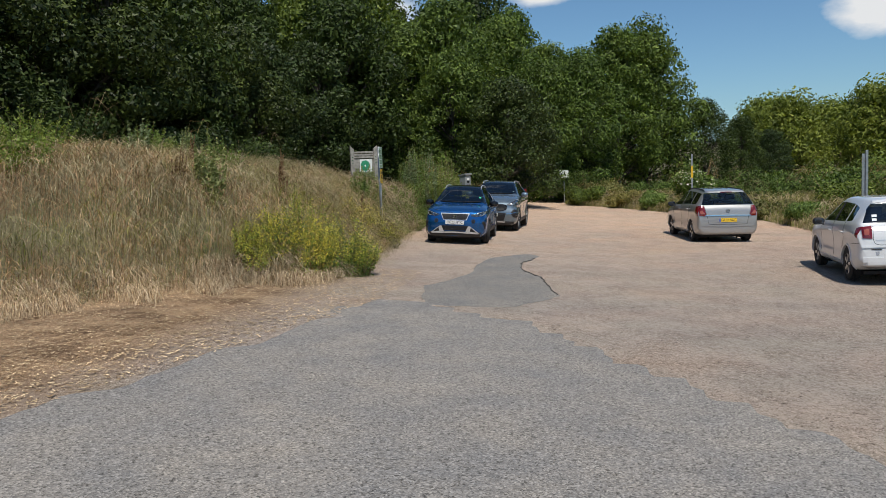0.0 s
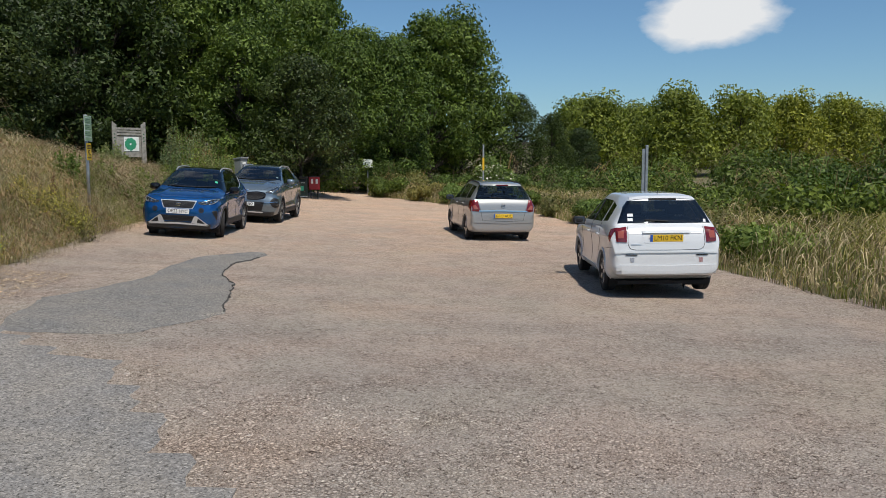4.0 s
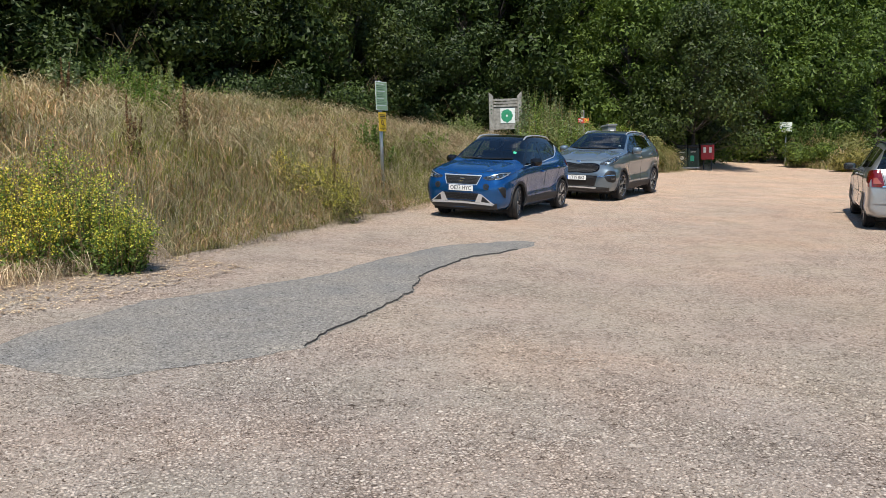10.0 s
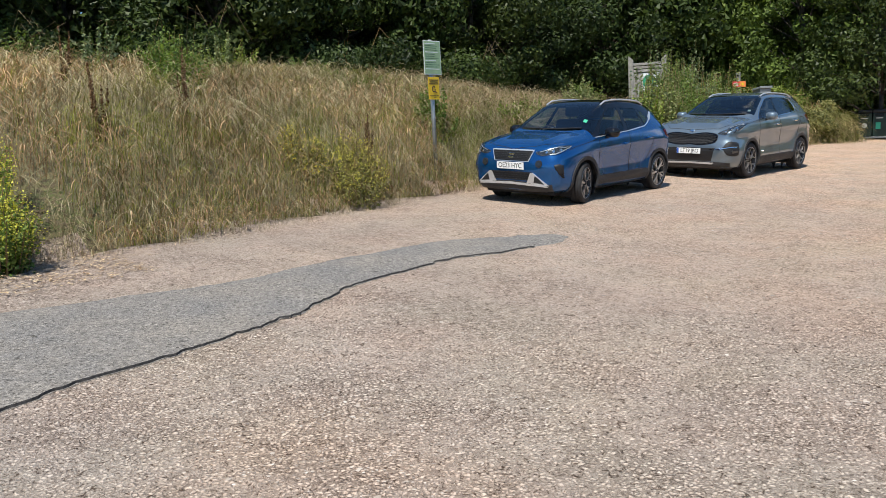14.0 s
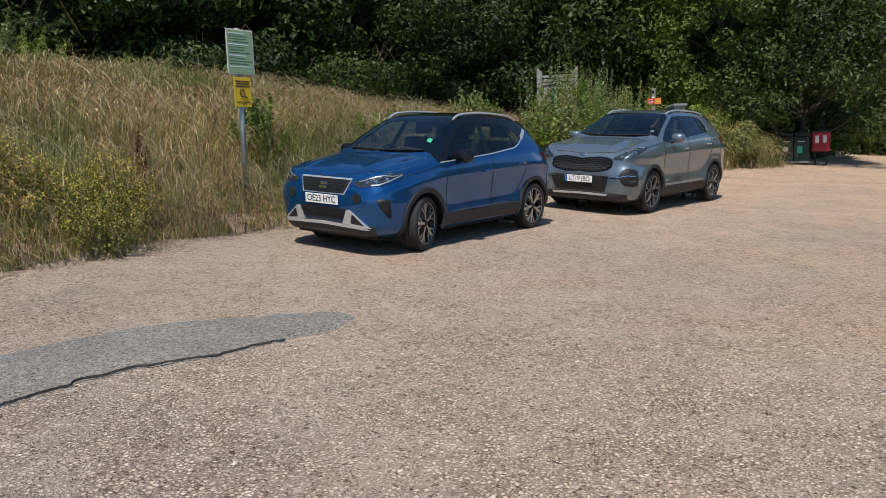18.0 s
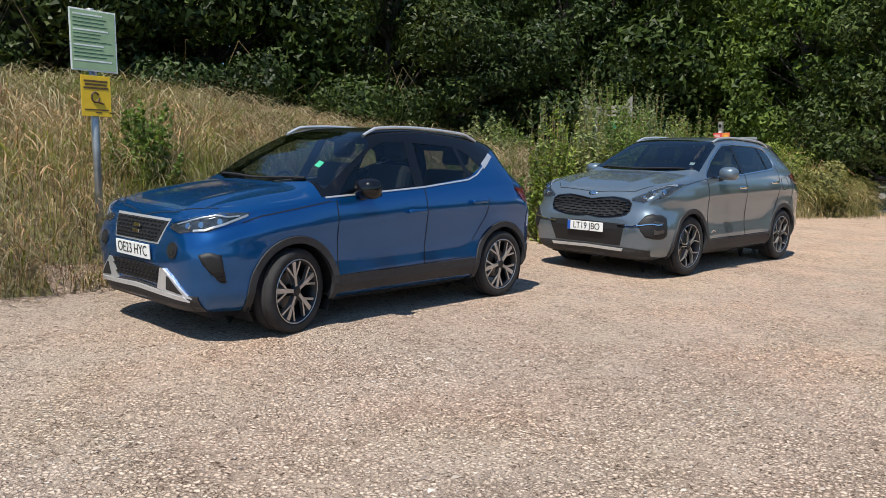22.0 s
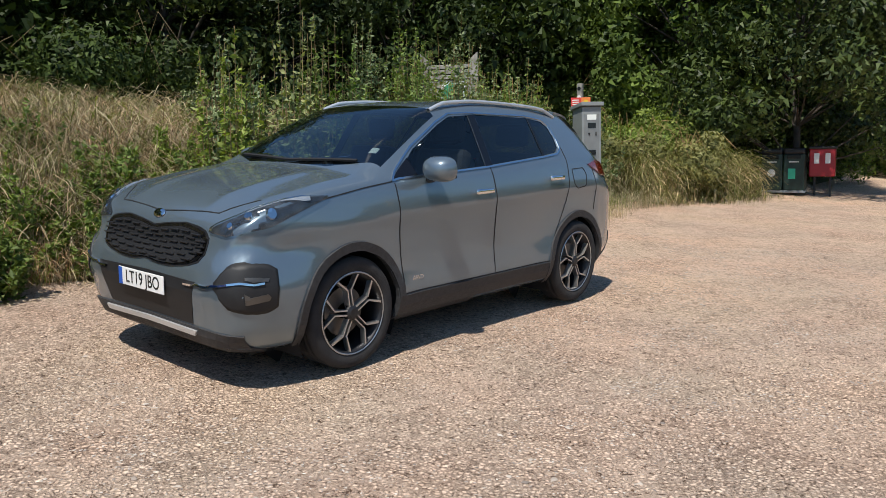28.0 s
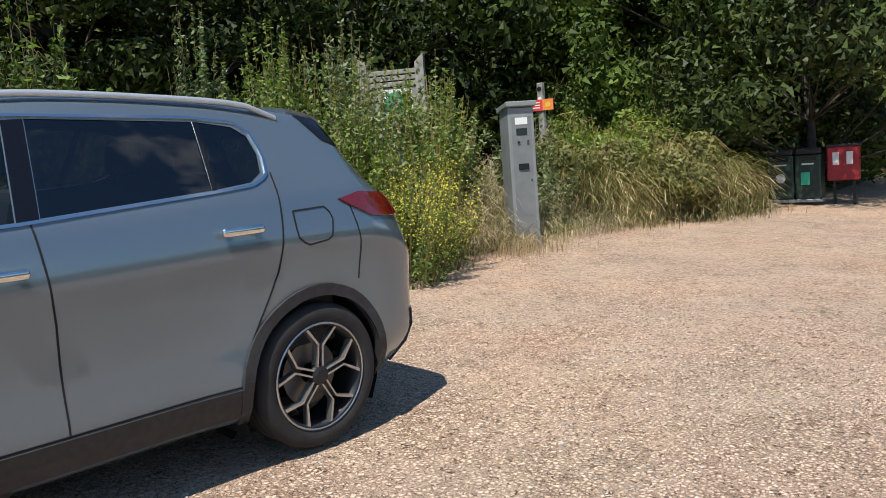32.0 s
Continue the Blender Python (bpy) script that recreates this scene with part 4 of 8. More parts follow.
def cabin(car, y0, length, half, floor, wheel_side=-1):
    """Seats, dashboard and steering wheel behind the glass."""
    bm = bmesh.new()
    box(bm, half * 1.9, 0.42, 0.2, (0, y0 + 0.1, floor + 0.62), Matrix.Rotation(radians(8), 3, "X"), bevel=0.06)
    part("dashboard", bm, TRIM_DARK, car)
    bm = bmesh.new()
    box(bm, half * 2, length, 0.03, (0, y0 + length / 2, floor), bevel=0.01)
    for s in (-1, 1):
        box(bm, 0.05, length * 0.86, 0.5, (s * half * 1.06, y0 + length / 2, floor + 0.34), bevel=0.02)
    part("cabin_floor", bm, TRIM_DARK, car)
    bm = bmesh.new()
    made = []
    lathe(bm, [(0.014 * math.cos(q), 0.18 + 0.014 * math.sin(q)) for q in np.linspace(0, 2 * np.pi, 7)[:-1]], 28, True)
    bar(bm, (-0.17, 0), (0.17, 0), 0.05, 0.05, -0.01, 0.008)
    bar(bm, (0, 0), (0, -0.17), 0.05, 0.04, -0.01, 0.008)
    sw = part("steering_wheel", bm, TRIM_DARK, car, smooth=True)
    sw.matrix_basis = Matrix.Translation((wheel_side * half * 0.52, y0 + 0.42, floor + 0.66)) @ Matrix.Rotation(radians(-90), 4, "Z") @ Matrix.Rotation(radians(-24), 4, "Y")
    for x in (-half * 0.52, half * 0.52):
        seat(car, x, y0 + 0.78, floor + 0.28)
    for x in (-half * 0.52, half * 0.52):
        seat(car, x, y0 + 1.62, floor + 0.3, 0.56, 0.6)


def number_plate(car, skin, sign, z, text, material, y_out, tilt=0.0, band=True):
    """A plate with its characters, at the front (sign -1) or back (+1)."""
    bm = bmesh.new()
    box(bm, 0.52, 0.111, 0.008, bevel=0.003)
    p = part("number_plate", bm, material, car)
    p.matrix_basis = Matrix.Translation((0, y_out, z)) @ (Matrix.Rotation(radians(90 + tilt), 4, "X") if sign < 0 else Matrix.Rotation(radians(180), 4, "Z") @ Matrix.Rotation(radians(90 + tilt), 4, "X"))
    written(text, 0.079, PLATE_BLACK, p, Matrix.Translation((0.022 if band else 0, 0, 0.0052)), squeeze=0.90)
    if band:
        bm = bmesh.new()
        box(bm, 0.042, 0.107, 0.0015, (-0.236, 0, 0.0048))
        part("band", bm, PLATE_BLUE, p, "blue band")
    return p


def mirror_set(car, skin, y, z, half, material, reach=0.13):
    for s in (1, -1):
        bm = bmesh.new()
        made = bmesh.ops.create_uvsphere(bm, u_segments=18, v_segments=12, radius=0.5)["verts"]
        for v in made:
            v.co.y = v.co.y * (1.0 if v.co.y < 0 else 0.45)
            v.co = Vector((math.copysign(abs(2 * v.co.x) ** 0.7, v.co.x) * 0.125, v.co.y * 0.25, math.copysign(abs(2 * v.co.z) ** 0.75, v.co.z) * 0.078))
        bmesh.ops.translate(bm, verts=made, vec=(s * (half + reach), y, z))
        cap = part("mirror", bm, material, car, smooth=True)
        bm = bmesh.new()
        box(bm, reach + 0.04, 0.07, 0.05, (s * (half + 0.02), y + 0.02, z - 0.065), Matrix.Rotation(radians(-18 * s), 3, "Y"), bevel=0.015)
        part("mirror_arm", bm, CLADDING, cap)
        bm = bmesh.new()
        box(bm, 0.18, 0.006, 0.11, (s * (half + reach), y + 0.048, z), bevel=0.002)
        part("mirror_glass", bm, MIRROR, cap)


def ring_poly(cy, cz, r, n=18, grow=1.0):
    return [(cy + r * math.cos(2 * math.pi * k / n), cz + r * math.sin(2 * math.pi * k / n)) for k in range(n)]


def arch_trim(car, skin, cy, cz, r, width, material, lo=-18, hi=198, off=0.014):
    for s in (1, -1):
        line = [(cy + (r + width / 2) * math.cos(radians(a)), cz + (r + width / 2) * math.sin(radians(a))) for a in range(lo, hi + 1, 9)]
        part("arch_trim", skin.strip("side", s, line, width, off, len(line), 0.03), material, car, smooth=False)


def arch_liner(car, cy, cz, r, half):
    for s in (1, -1):
        bm = bmesh.new()
        rings = lathe(bm, [(s * 0.42, 0.02), (s * 0.42, r), (s * (half - 0.05), r)], 24)
        bmesh.ops.translate(bm, verts=bm.verts, vec=(0, cy, cz))
        bmesh.ops.delete(bm, geom=[f for f in bm.faces if f.calc_center_median().z < 0.17], context="FACES")
        part("wheel_arch_liner", bm, GAP, car)


def rails(car, skin, y0, y1, half, material):
    """Roof rails that rise from their feet."""
    for s in (1, -1):
        bm = bmesh.new()
        prev = None
        n = 22
        for k in range(n):
            u = k / (n - 1)
            lift = min(1, math.sin(math.pi * u) * 3.2)
            c = Vector((s * (half - 0.02 * math.sin(math.pi * u)), y0 + (y1 - y0) * u, skin.at("top", (s * half, y0 + (y1 - y0) * u), 1)[0].z + 0.004 + 0.034 * lift))
            ring = [bm.verts.new(c + Vector((0.016 * math.cos(q), 0, 0.014 * math.sin(q)))) for q in np.linspace(0, 2 * math.pi, 9)[:-1]]
            if prev:
                for q in range(8):
                    bm.faces.new([prev[q], prev[(q + 1) % 8], ring[(q + 1) % 8], ring[q]])
            prev = ring
        part("roof_rail", bm, material, car, smooth=True)


def handles(car, skin, spots, material):
    for y, z in spots:
        for s in (1, -1):
            hit, nor = skin.at("side", (y, z), s)
            bm = bmesh.new()
            box(bm, 0.026, 0.21, 0.036, hit + nor * 0.03, bevel=0.012)
            box(bm, 0.03, 0.03, 0.024, hit + nor * 0.012 + Vector((0, -0.075, 0)), bevel=0.006)
            box(bm, 0.03, 0.03, 0.024, hit + nor * 0.012 + Vector((0, 0.075, 0)), bevel=0.006)
            part("door_handle", bm, material, car, smooth=True)


def seams(car, skin, lines, width=0.007, signs=(1, -1), view="side", name="panel_gap"):
    for line in lines:
        for s in signs:
            part(name, skin.strip(view, s, line, width, 0.0030, None, 0.012), GAP, car)


def mesh_grille(car, skin, top, bottom, sign, nx, ny, name, frame_mat, cell=0.55):
    """A recessed dark panel with a lattice of short bars in front of it."""
    g = part(name, skin.panel("front", sign, top, bottom, 14, 6, 0.002, 0.02), TRIM_DARK, car)
    wide = math.dist(top[0], top[-1]) / nx * cell
    high = abs(along(top, 3)[1][1] - along(bottom, 3)[1][1]) / ny * 0.30
    first = None
    a, b = along(top, 41), along(bottom, 41)
    for j in range(ny):
        f = (j + 0.5) / ny
        for i in range(nx):
            u = (i + 0.5 + (0.25 if j % 2 else -0.25)) / nx
            if not 0.02 < u < 0.98:
                continue
            k = min(40, int(u * 40))
            hit, nor = skin.at("front", tuple(x + (y - x) * f for x, y in zip(a[k], b[k])), sign)
            if first is None:
                first = part("bar", box(bmesh.new(), wide, 0.014, high, bevel=0.003), frame_mat, g)
                bar_ob = first
            else:
                bar_ob = new("bar", first.data)
                bar_ob.parent = g
            bar_ob.location = hit + nor * 0.008
    return g


def build_body(name, stations, cuts, wheels, arch, paint_mat, **shape):
    """Skin with its windows and wheel arches cut out; returns the empty, the skin and the pieces."""
    car = new(name)
    bm = shell(stations, wheels, arch, **shape)
    skin = Skin(bm)
    got = {}
    for key, poly, view, where in cuts:
        got[key] = cut_out(bm, poly, view, where)
    for cy, cz in wheels:
        cut_out(bm, ring_poly(cy, cz, arch), "side", lambda c: abs(c.x) > 0.5 and c.z < 0.95)
    return car, bm, skin, got


def panes(car, got, material_for):
    for key, lists in got.items():
        if key.startswith("keep"):
            continue
        for s in ((1, -1) if key.startswith("side") else (0,)):
            some = [q for q in lists if not s or sum(p.x for p in q) * s > 0]
            if some:
                bm = faces_bm(some)
                bmesh.ops.translate(bm, verts=bm.verts, vec=(-0.004 * s, 0, 0))
                part(key.split("_", 1)[1] if s else key, bm, material_for(key), car, smooth=True, keep_normals=True)


def window_rule(dark_from):
    return lambda key: TINTED if any(w in key for w in dark_from) else SCREEN_GLASS if key == "windscreen" else CLEAR


def wiper(car, skin, line, view, sign, name="wiper"):
    part(name, skin.strip(view, sign, line, 0.02, 0.016, 10, -0.004), GAP, car)


def reshape(car, z0, lift, nose, squeeze, tail, tail_squeeze):
    """Raises the greenhouse above z0 and draws in the overhangs; the wheels stay."""
    def moved(p):
        z = p.z + lift * max(0.0, p.z - z0)
        y = p.y
        if y < nose:
            y = nose + (y - nose) * squeeze
        elif y > tail:
            y = tail + (y - tail) * tail_squeeze
        return Vector((p.x, y, z))

    wheels = {o for w in car.children if w.name.startswith("wheel") and not w.name.startswith("wheel_") for o in (w, *w.children_recursive)}
    done = set()
    for ob in car.children_recursive:
        if ob in wheels:
            continue
        if ob.location.z or ob.parent.location.z:
            if ob.parent == car or ob.name.startswith("bar"):
                ob.location = moved(ob.location)
        elif ob.data.name not in done:
            done.add(ob.data.name)
            for v in ob.data.vertices:
                v.co = moved(v.co)


def blue_crossover():
    st = [(-0.84, 0.40, 0.60, 0.70, 0.36, 0.41, 0.38, 0.32), (-0.822, 0.29, 0.745, 0.835, 0.53, 0.59, 0.55, 0.46), (-0.77, 0.235, 0.835, 0.905, 0.66, 0.725, 0.68, 0.58), (-0.64, 0.21, 0.89, 0.96, 0.76, 0.82, 0.775, 0.63), (-0.42, 0.20, 0.93, 1.01, 0.81, 0.866, 0.825, 0.66),
          (-0.12, 0.20, 0.963, 1.055, 0.84, 0.884, 0.85, 0.69), (0.13, 0.20, 0.985, 1.085, 0.85, 0.886, 0.855, 0.70), (0.20, 0.20, 0.99, 1.105, 0.85, 0.888, 0.855, 0.70), (0.58, 0.20, 1.01, 1.32, 0.85, 0.888, 0.852, 0.645), (0.97, 0.20, 1.03, 1.49, 0.85, 0.888, 0.85, 0.58), (1.12, 0.20, 1.04, 1.522, 0.85, 0.888, 0.85, 0.57), (1.6, 0.20, 1.06, 1.545, 0.85, 0.888, 0.845, 0.565), (2.2, 0.20, 1.085, 1.525, 0.85, 0.888, 0.84, 0.555),
          (2.58, 0.20, 1.10, 1.475, 0.85, 0.886, 0.825, 0.545), (2.72, 0.205, 1.10, 1.44, 0.845, 0.882, 0.815, 0.535), (2.79, 0.21, 1.09, 1.345, 0.84, 0.876, 0.805, 0.56), (2.93, 0.22, 1.06, 1.16, 0.83, 0.866, 0.79, 0.62), (3.04, 0.24, 1.01, 1.065, 0.80, 0.84, 0.765, 0.64), (3.18, 0.28, 0.90, 0.96, 0.74, 0.78, 0.72, 0.60), (3.28, 0.34, 0.74, 0.82, 0.62, 0.66, 0.62, 0.53), (3.31, 0.43, 0.60, 0.68, 0.46, 0.50, 0.48, 0.42)]
    fw = [(0.44, 1.030), (1.306, 1.082), (1.373, 1.425), (1.12, 1.418), (0.94, 1.352), (0.66, 1.186)]
    rw = [(1.43, 1.085), (2.04, 1.138), (2.015, 1.40), (1.485, 1.42)]
    qw = [(2.095, 1.165), (2.30, 1.225), (2.20, 1.33), (2.075, 1.385)]
    up = lambda c: c.z > 0.98 and abs(c.x) > 0.45  # noqa: E731
    cuts = [("side_front_window", fw, "side", up), ("side_rear_window", rw, "side", up), ("side_quarter_window", qw, "side", up),
            ("windscreen", [(-0.785, 0.33), (-0.40, 0.19), (0.40, 0.19), (0.785, 0.33), (0.605, 0.965), (-0.605, 0.965)], "top", lambda c: c.z > 1.0 and c.y < 1.3),
            ("rear_window", [(-0.56, 1.13), (0.56, 1.13), (0.47, 1.36), (-0.47, 1.36)], "front", lambda c: c.y > 2.74),
            ("keep_roof", [(0.27, 1.012), (1.42, 1.076), (2.10, 1.15), (2.36, 1.258), (2.80, 1.44), (2.80, 1.7), (0.30, 1.7)], "side", lambda c: c.z > 0.98)]
    car, bm, skin, got = build_body("blue_crossover_car", st, cuts, ((0, 0.33), (2.53, 0.33)), 0.375, BLUE_PAINT, crease=1.25, ledge=(0.60, 0.030), ridge=(0.46, 0.012))
    part("body", bm, BLUE_PAINT, car, "metallic blue body", smooth=True)
    part("roof", faces_bm(got["keep_roof"]), BLACK_PAINT, car, "gloss black roof and pillars", smooth=True, keep_normals=True)
    panes(car, got, lambda key: PALE_TINT if "rear" in key or "quarter" in key else SCREEN_GLASS if key == "windscreen" else CLEAR)
    rim = 0.248
    for y, steer in ((0, 14), (2.53, 0)):
        for s in (1, -1):
            wheel(car, 0.328, 0.205, rim, "v", (s * 0.775, y, 0.328), s, steer)
        arch_trim(car, skin, y, 0.33, 0.372, 0.055, CLADDING, -22 if y else -14, 194 if y else 202)
        arch_liner(car, y, 0.33, 0.40, 0.88)
    for s in (1, -1):
        part("sill_cladding", skin.panel("side", s, [(0.40, 0.41), (2.14, 0.425)], [(0.36, 0.20), (2.16, 0.21)], 16, 4, 0.012, 0.03), CLADDING, car)
        part("window_trim", skin.strip("side", s, [(0.30, 1.008), (1.42, 1.07), (2.05, 1.125), (2.20, 1.165), (2.36, 1.235)], 0.013, 0.006), SATIN, car, "thin satin window line")
        part("pillar_badge", skin.panel("side", s, [(2.35, 1.262), (2.56, 1.352)], [(2.36, 1.215), (2.60, 1.325)], 6, 4, 0.004, 0.01), SATIN, car, "pale pillar badge")
        lamp_top = [(s * 0.44, -0.83, 0.850), (s * 0.58, -0.79, 0.875), (s * 0.72, -0.66, 0.900), (s * 0.835, -0.38, 0.925)]
        lamp_low = [(s * 0.45, -0.85, 0.825), (s * 0.56, -0.82, 0.785), (s * 0.735, -0.68, 0.785), (s * 0.84, -0.40, 0.905)]
        lamp = part("headlight", skin.panel("near", s, lamp_top, lamp_low, 16, 6, 0.003, 0.015), LAMP_BOWL, car, "clear LED headlight")
        part("lens", skin.panel("near", s, lamp_top, lamp_low, 16, 6, 0.016, 0.01, 0.006), LAMP_GLASS, lamp, smooth=True)
        for u in (0.30, 0.48, 0.66):
            p = Vector(along(lamp_top, 21)[int(u * 20)]).lerp(Vector(along(lamp_low, 21)[int(u * 20)]), 0.52)
            hit, nor = skin.at("near", p, s)
            part("reflector", rod(bmesh.new(), hit, hit + nor * 0.012, 0.024, 0.020, 14), CHROME, lamp)
        part("light_strip", skin.strip("near", s, [tuple(Vector(q) + Vector((0, 0, d))) for q, d in zip(along(lamp_low, 9)[3:], (0.004, 0.010, 0.014, 0.014, 0.010, 0.006))], 0.014, 0.012, 12), SATIN, lamp, "pale light strip along the lower rim")
        part("brow", skin.strip("near", s, [tuple(Vector(q) - Vector((0, 0, 0.018))) for q in along(lamp_top, 9)[1:8]], 0.008, 0.012, 12), SATIN, lamp, "thin pale brow")
        scoop = part("side_scoop", skin.panel("near", s, [(s * 0.70, -0.73, 0.640), (s * 0.745, -0.68, 0.660), (s * 0.785, -0.62, 0.645)], [(s * 0.785, -0.62, 0.455), (s * 0.80, -0.60, 0.450), (s * 0.812, -0.58, 0.450)], 8, 8, 0.004, 0.02), TRIM_DARK, car, "black air slot beside the fog light", smooth=True)
        for dz in (0.53, 0.495, 0.46):
            f = (0.64 - dz) / 0.19
            part("fin", skin.strip("near", s, [(s * (0.70 + 0.09 * f), -0.73 + 0.11 * f, dz), (s * (0.79 + 0.024 * f), -0.62 + 0.04 * f, dz + 0.004)], 0.007, 0.009, 5), BLACK_PAINT, scoop)
        hit, nor = skin.at("front", (s * 0.52, 0.665), -1)
        bm = bmesh.new()
        rod(bm, hit - nor * 0.02, hit + nor * 0.012, 0.062, 0.058, 20)
        fog = part("fog_light", bm, TRIM_DARK, car, smooth=False)
        bm = bmesh.new()
        rod(bm, hit + nor * 0.006, hit + nor * 0.017, 0.038, 0.036, 18)
        part("lens", bm, SCREEN_BLACK, fog)
        part("bumper_blade", skin.panel("front", -1, [(s * 0.375, 0.525), (s * 0.42, 0.525)], [(s * 0.30, 0.365), (s * 0.68, 0.335)], 10, 6, 0.018, 0.03), SATIN, car, "satin silver bumper blade")
        part("corner_vent", skin.panel("front", -1, [(s * 0.45, 0.475), (s * 0.47, 0.475)], [(s * 0.43, 0.375), (s * 0.61, 0.36)], 8, 4, 0.023, 0.03), TRIM_DARK, car)
        tail = part("tail_light", skin.panel("side", s, [(2.74, 1.05), (3.06, 1.035)], [(2.84, 0.945), (3.12, 0.885)], 8, 5, 0.010, 0.02), RED_LAMP, car, "red tail light")
        part("inner_lamp", skin.panel("front", 1, [(s * 0.42, 1.0), (s * 0.70, 1.03)], [(s * 0.44, 0.92), (s * 0.72, 0.90)], 8, 4, 0.010, 0.02), RED_LAMP, tail)
    part("front_skirt", skin.panel("front", -1, [(-0.72, 0.35), (0, 0.39), (0.72, 0.35)], [(-0.70, 0.24), (0, 0.22), (0.70, 0.24)], 22, 4, 0.012, 0.03), CLADDING, car)
    part("chin_strip", skin.panel("front", -1, [(-0.62, 0.345), (0, 0.37), (0.62, 0.345)], [(-0.66, 0.315), (0, 0.335), (0.66, 0.315)], 22, 3, 0.026, 0.02), SATIN, car, "satin silver chin strip")
    part("grille_surround", skin.panel("front", -1, [(-0.405, 0.865), (0.405, 0.865)], [(-0.33, 0.69), (0.33, 0.69)], 16, 5, 0.004, 0.03), SATIN, car, "satin grille surround")
    mesh_grille(car, skin, [(-0.385, 0.85), (0.385, 0.85)], [(-0.315, 0.705), (0.315, 0.705)], -1, 13, 6, "grille", ALLOY_DARK).location.y = -0.008
    mesh_grille(car, skin, [(-0.40, 0.53), (0.40, 0.53)], [(-0.34, 0.40), (0.34, 0.40)], -1, 13, 4, "lower_grille", ALLOY_DARK).location.y = -0.006
    hit, nor = skin.at("front", (0, 0.78), -1)
    bm = bmesh.new()
    box(bm, 0.10, 0.012, 0.028, hit + Vector((0.01, -0.028, 0.022)), bevel=0.004)
    box(bm, 0.10, 0.012, 0.028, hit + Vector((-0.01, -0.028, -0.022)), bevel=0.004)
    part("badge", bm, CHROME, car)
    hit, nor = skin.at("front", (0, 0.62), -1)
    number_plate(car, skin, -1, 0.625, "OE23 HYC", WHITE_PLATE, hit.y - 0.022, 4, False)
    hit, nor = skin.at("front", (0, 0.80), 1)
    number_plate(car, skin, 1, 0.72, "OE23 HYC", YELLOW_PLATE, hit.y + 0.012, 0, False)
    part("rear_skirt", skin.panel("front", 1, [(-0.78, 0.50), (0, 0.46), (0.78, 0.50)], [(-0.76, 0.27), (0, 0.25), (0.76, 0.27)], 20, 4, 0.012, 0.03), CLADDING, car)
    mirror_set(car, skin, 0.66, 1.075, 0.84, BLACK_PAINT, 0.12)
    handles(car, skin, ((1.27, 0.885), (2.12, 0.94)), BLUE_PAINT)
    seams(car, skin, [[(0.40, 0.99), (0.41, 0.75), (0.42, 0.42)], [(1.415, 1.07), (1.44, 0.75), (1.425, 0.43)], [(2.29, 0.96), (2.26, 0.82), (2.08, 0.60)], [(0.42, 0.415), (1.42, 0.425), (2.06, 0.44)], [(-0.44, 0.86), (-0.3, 0.90), (0.35, 0.985)]])
    seams(car, skin, [[(-0.70, -0.56), (-0.4, -0.74), (0, -0.79), (0.4, -0.74), (0.70, -0.56)]], signs=(1,), view="top")
    wiper(car, skin, [(-0.55, 0.27), (0.0, 0.215), (0.35, 0.25)], "top", 1)
    wiper(car, skin, [(0.1, 0.225), (0.60, 0.29)], "top", 1)
    part("parking_sticker", skin.panel("top", 1, [(0.52, 0.50), (0.59, 0.49)], [(0.53, 0.44), (0.60, 0.43)], 3, 3, 0.004, 0.003), STICKER_GREEN, car, "small green windscreen sticker")
    rails(car, skin, 0.95, 2.45, 0.535, SATIN)
    cabin(car, 0.32, 2.5, 0.70, 0.34)
    part("underbody", box(bmesh.new(), 1.3, 3.6, 0.05, (0, 1.2, 0.19)), GAP, car)
    reshape(car, 0.75, 0.10, -0.5, 0.90, 2.88, 0.62)
    car.matrix_basis = pose(-0.86, 0.0, 0.052, 0, 3.5, 0.4)
    return tagged(car, "blue metallic crossover car with black roof parked on gravel", "car", "parked cars")


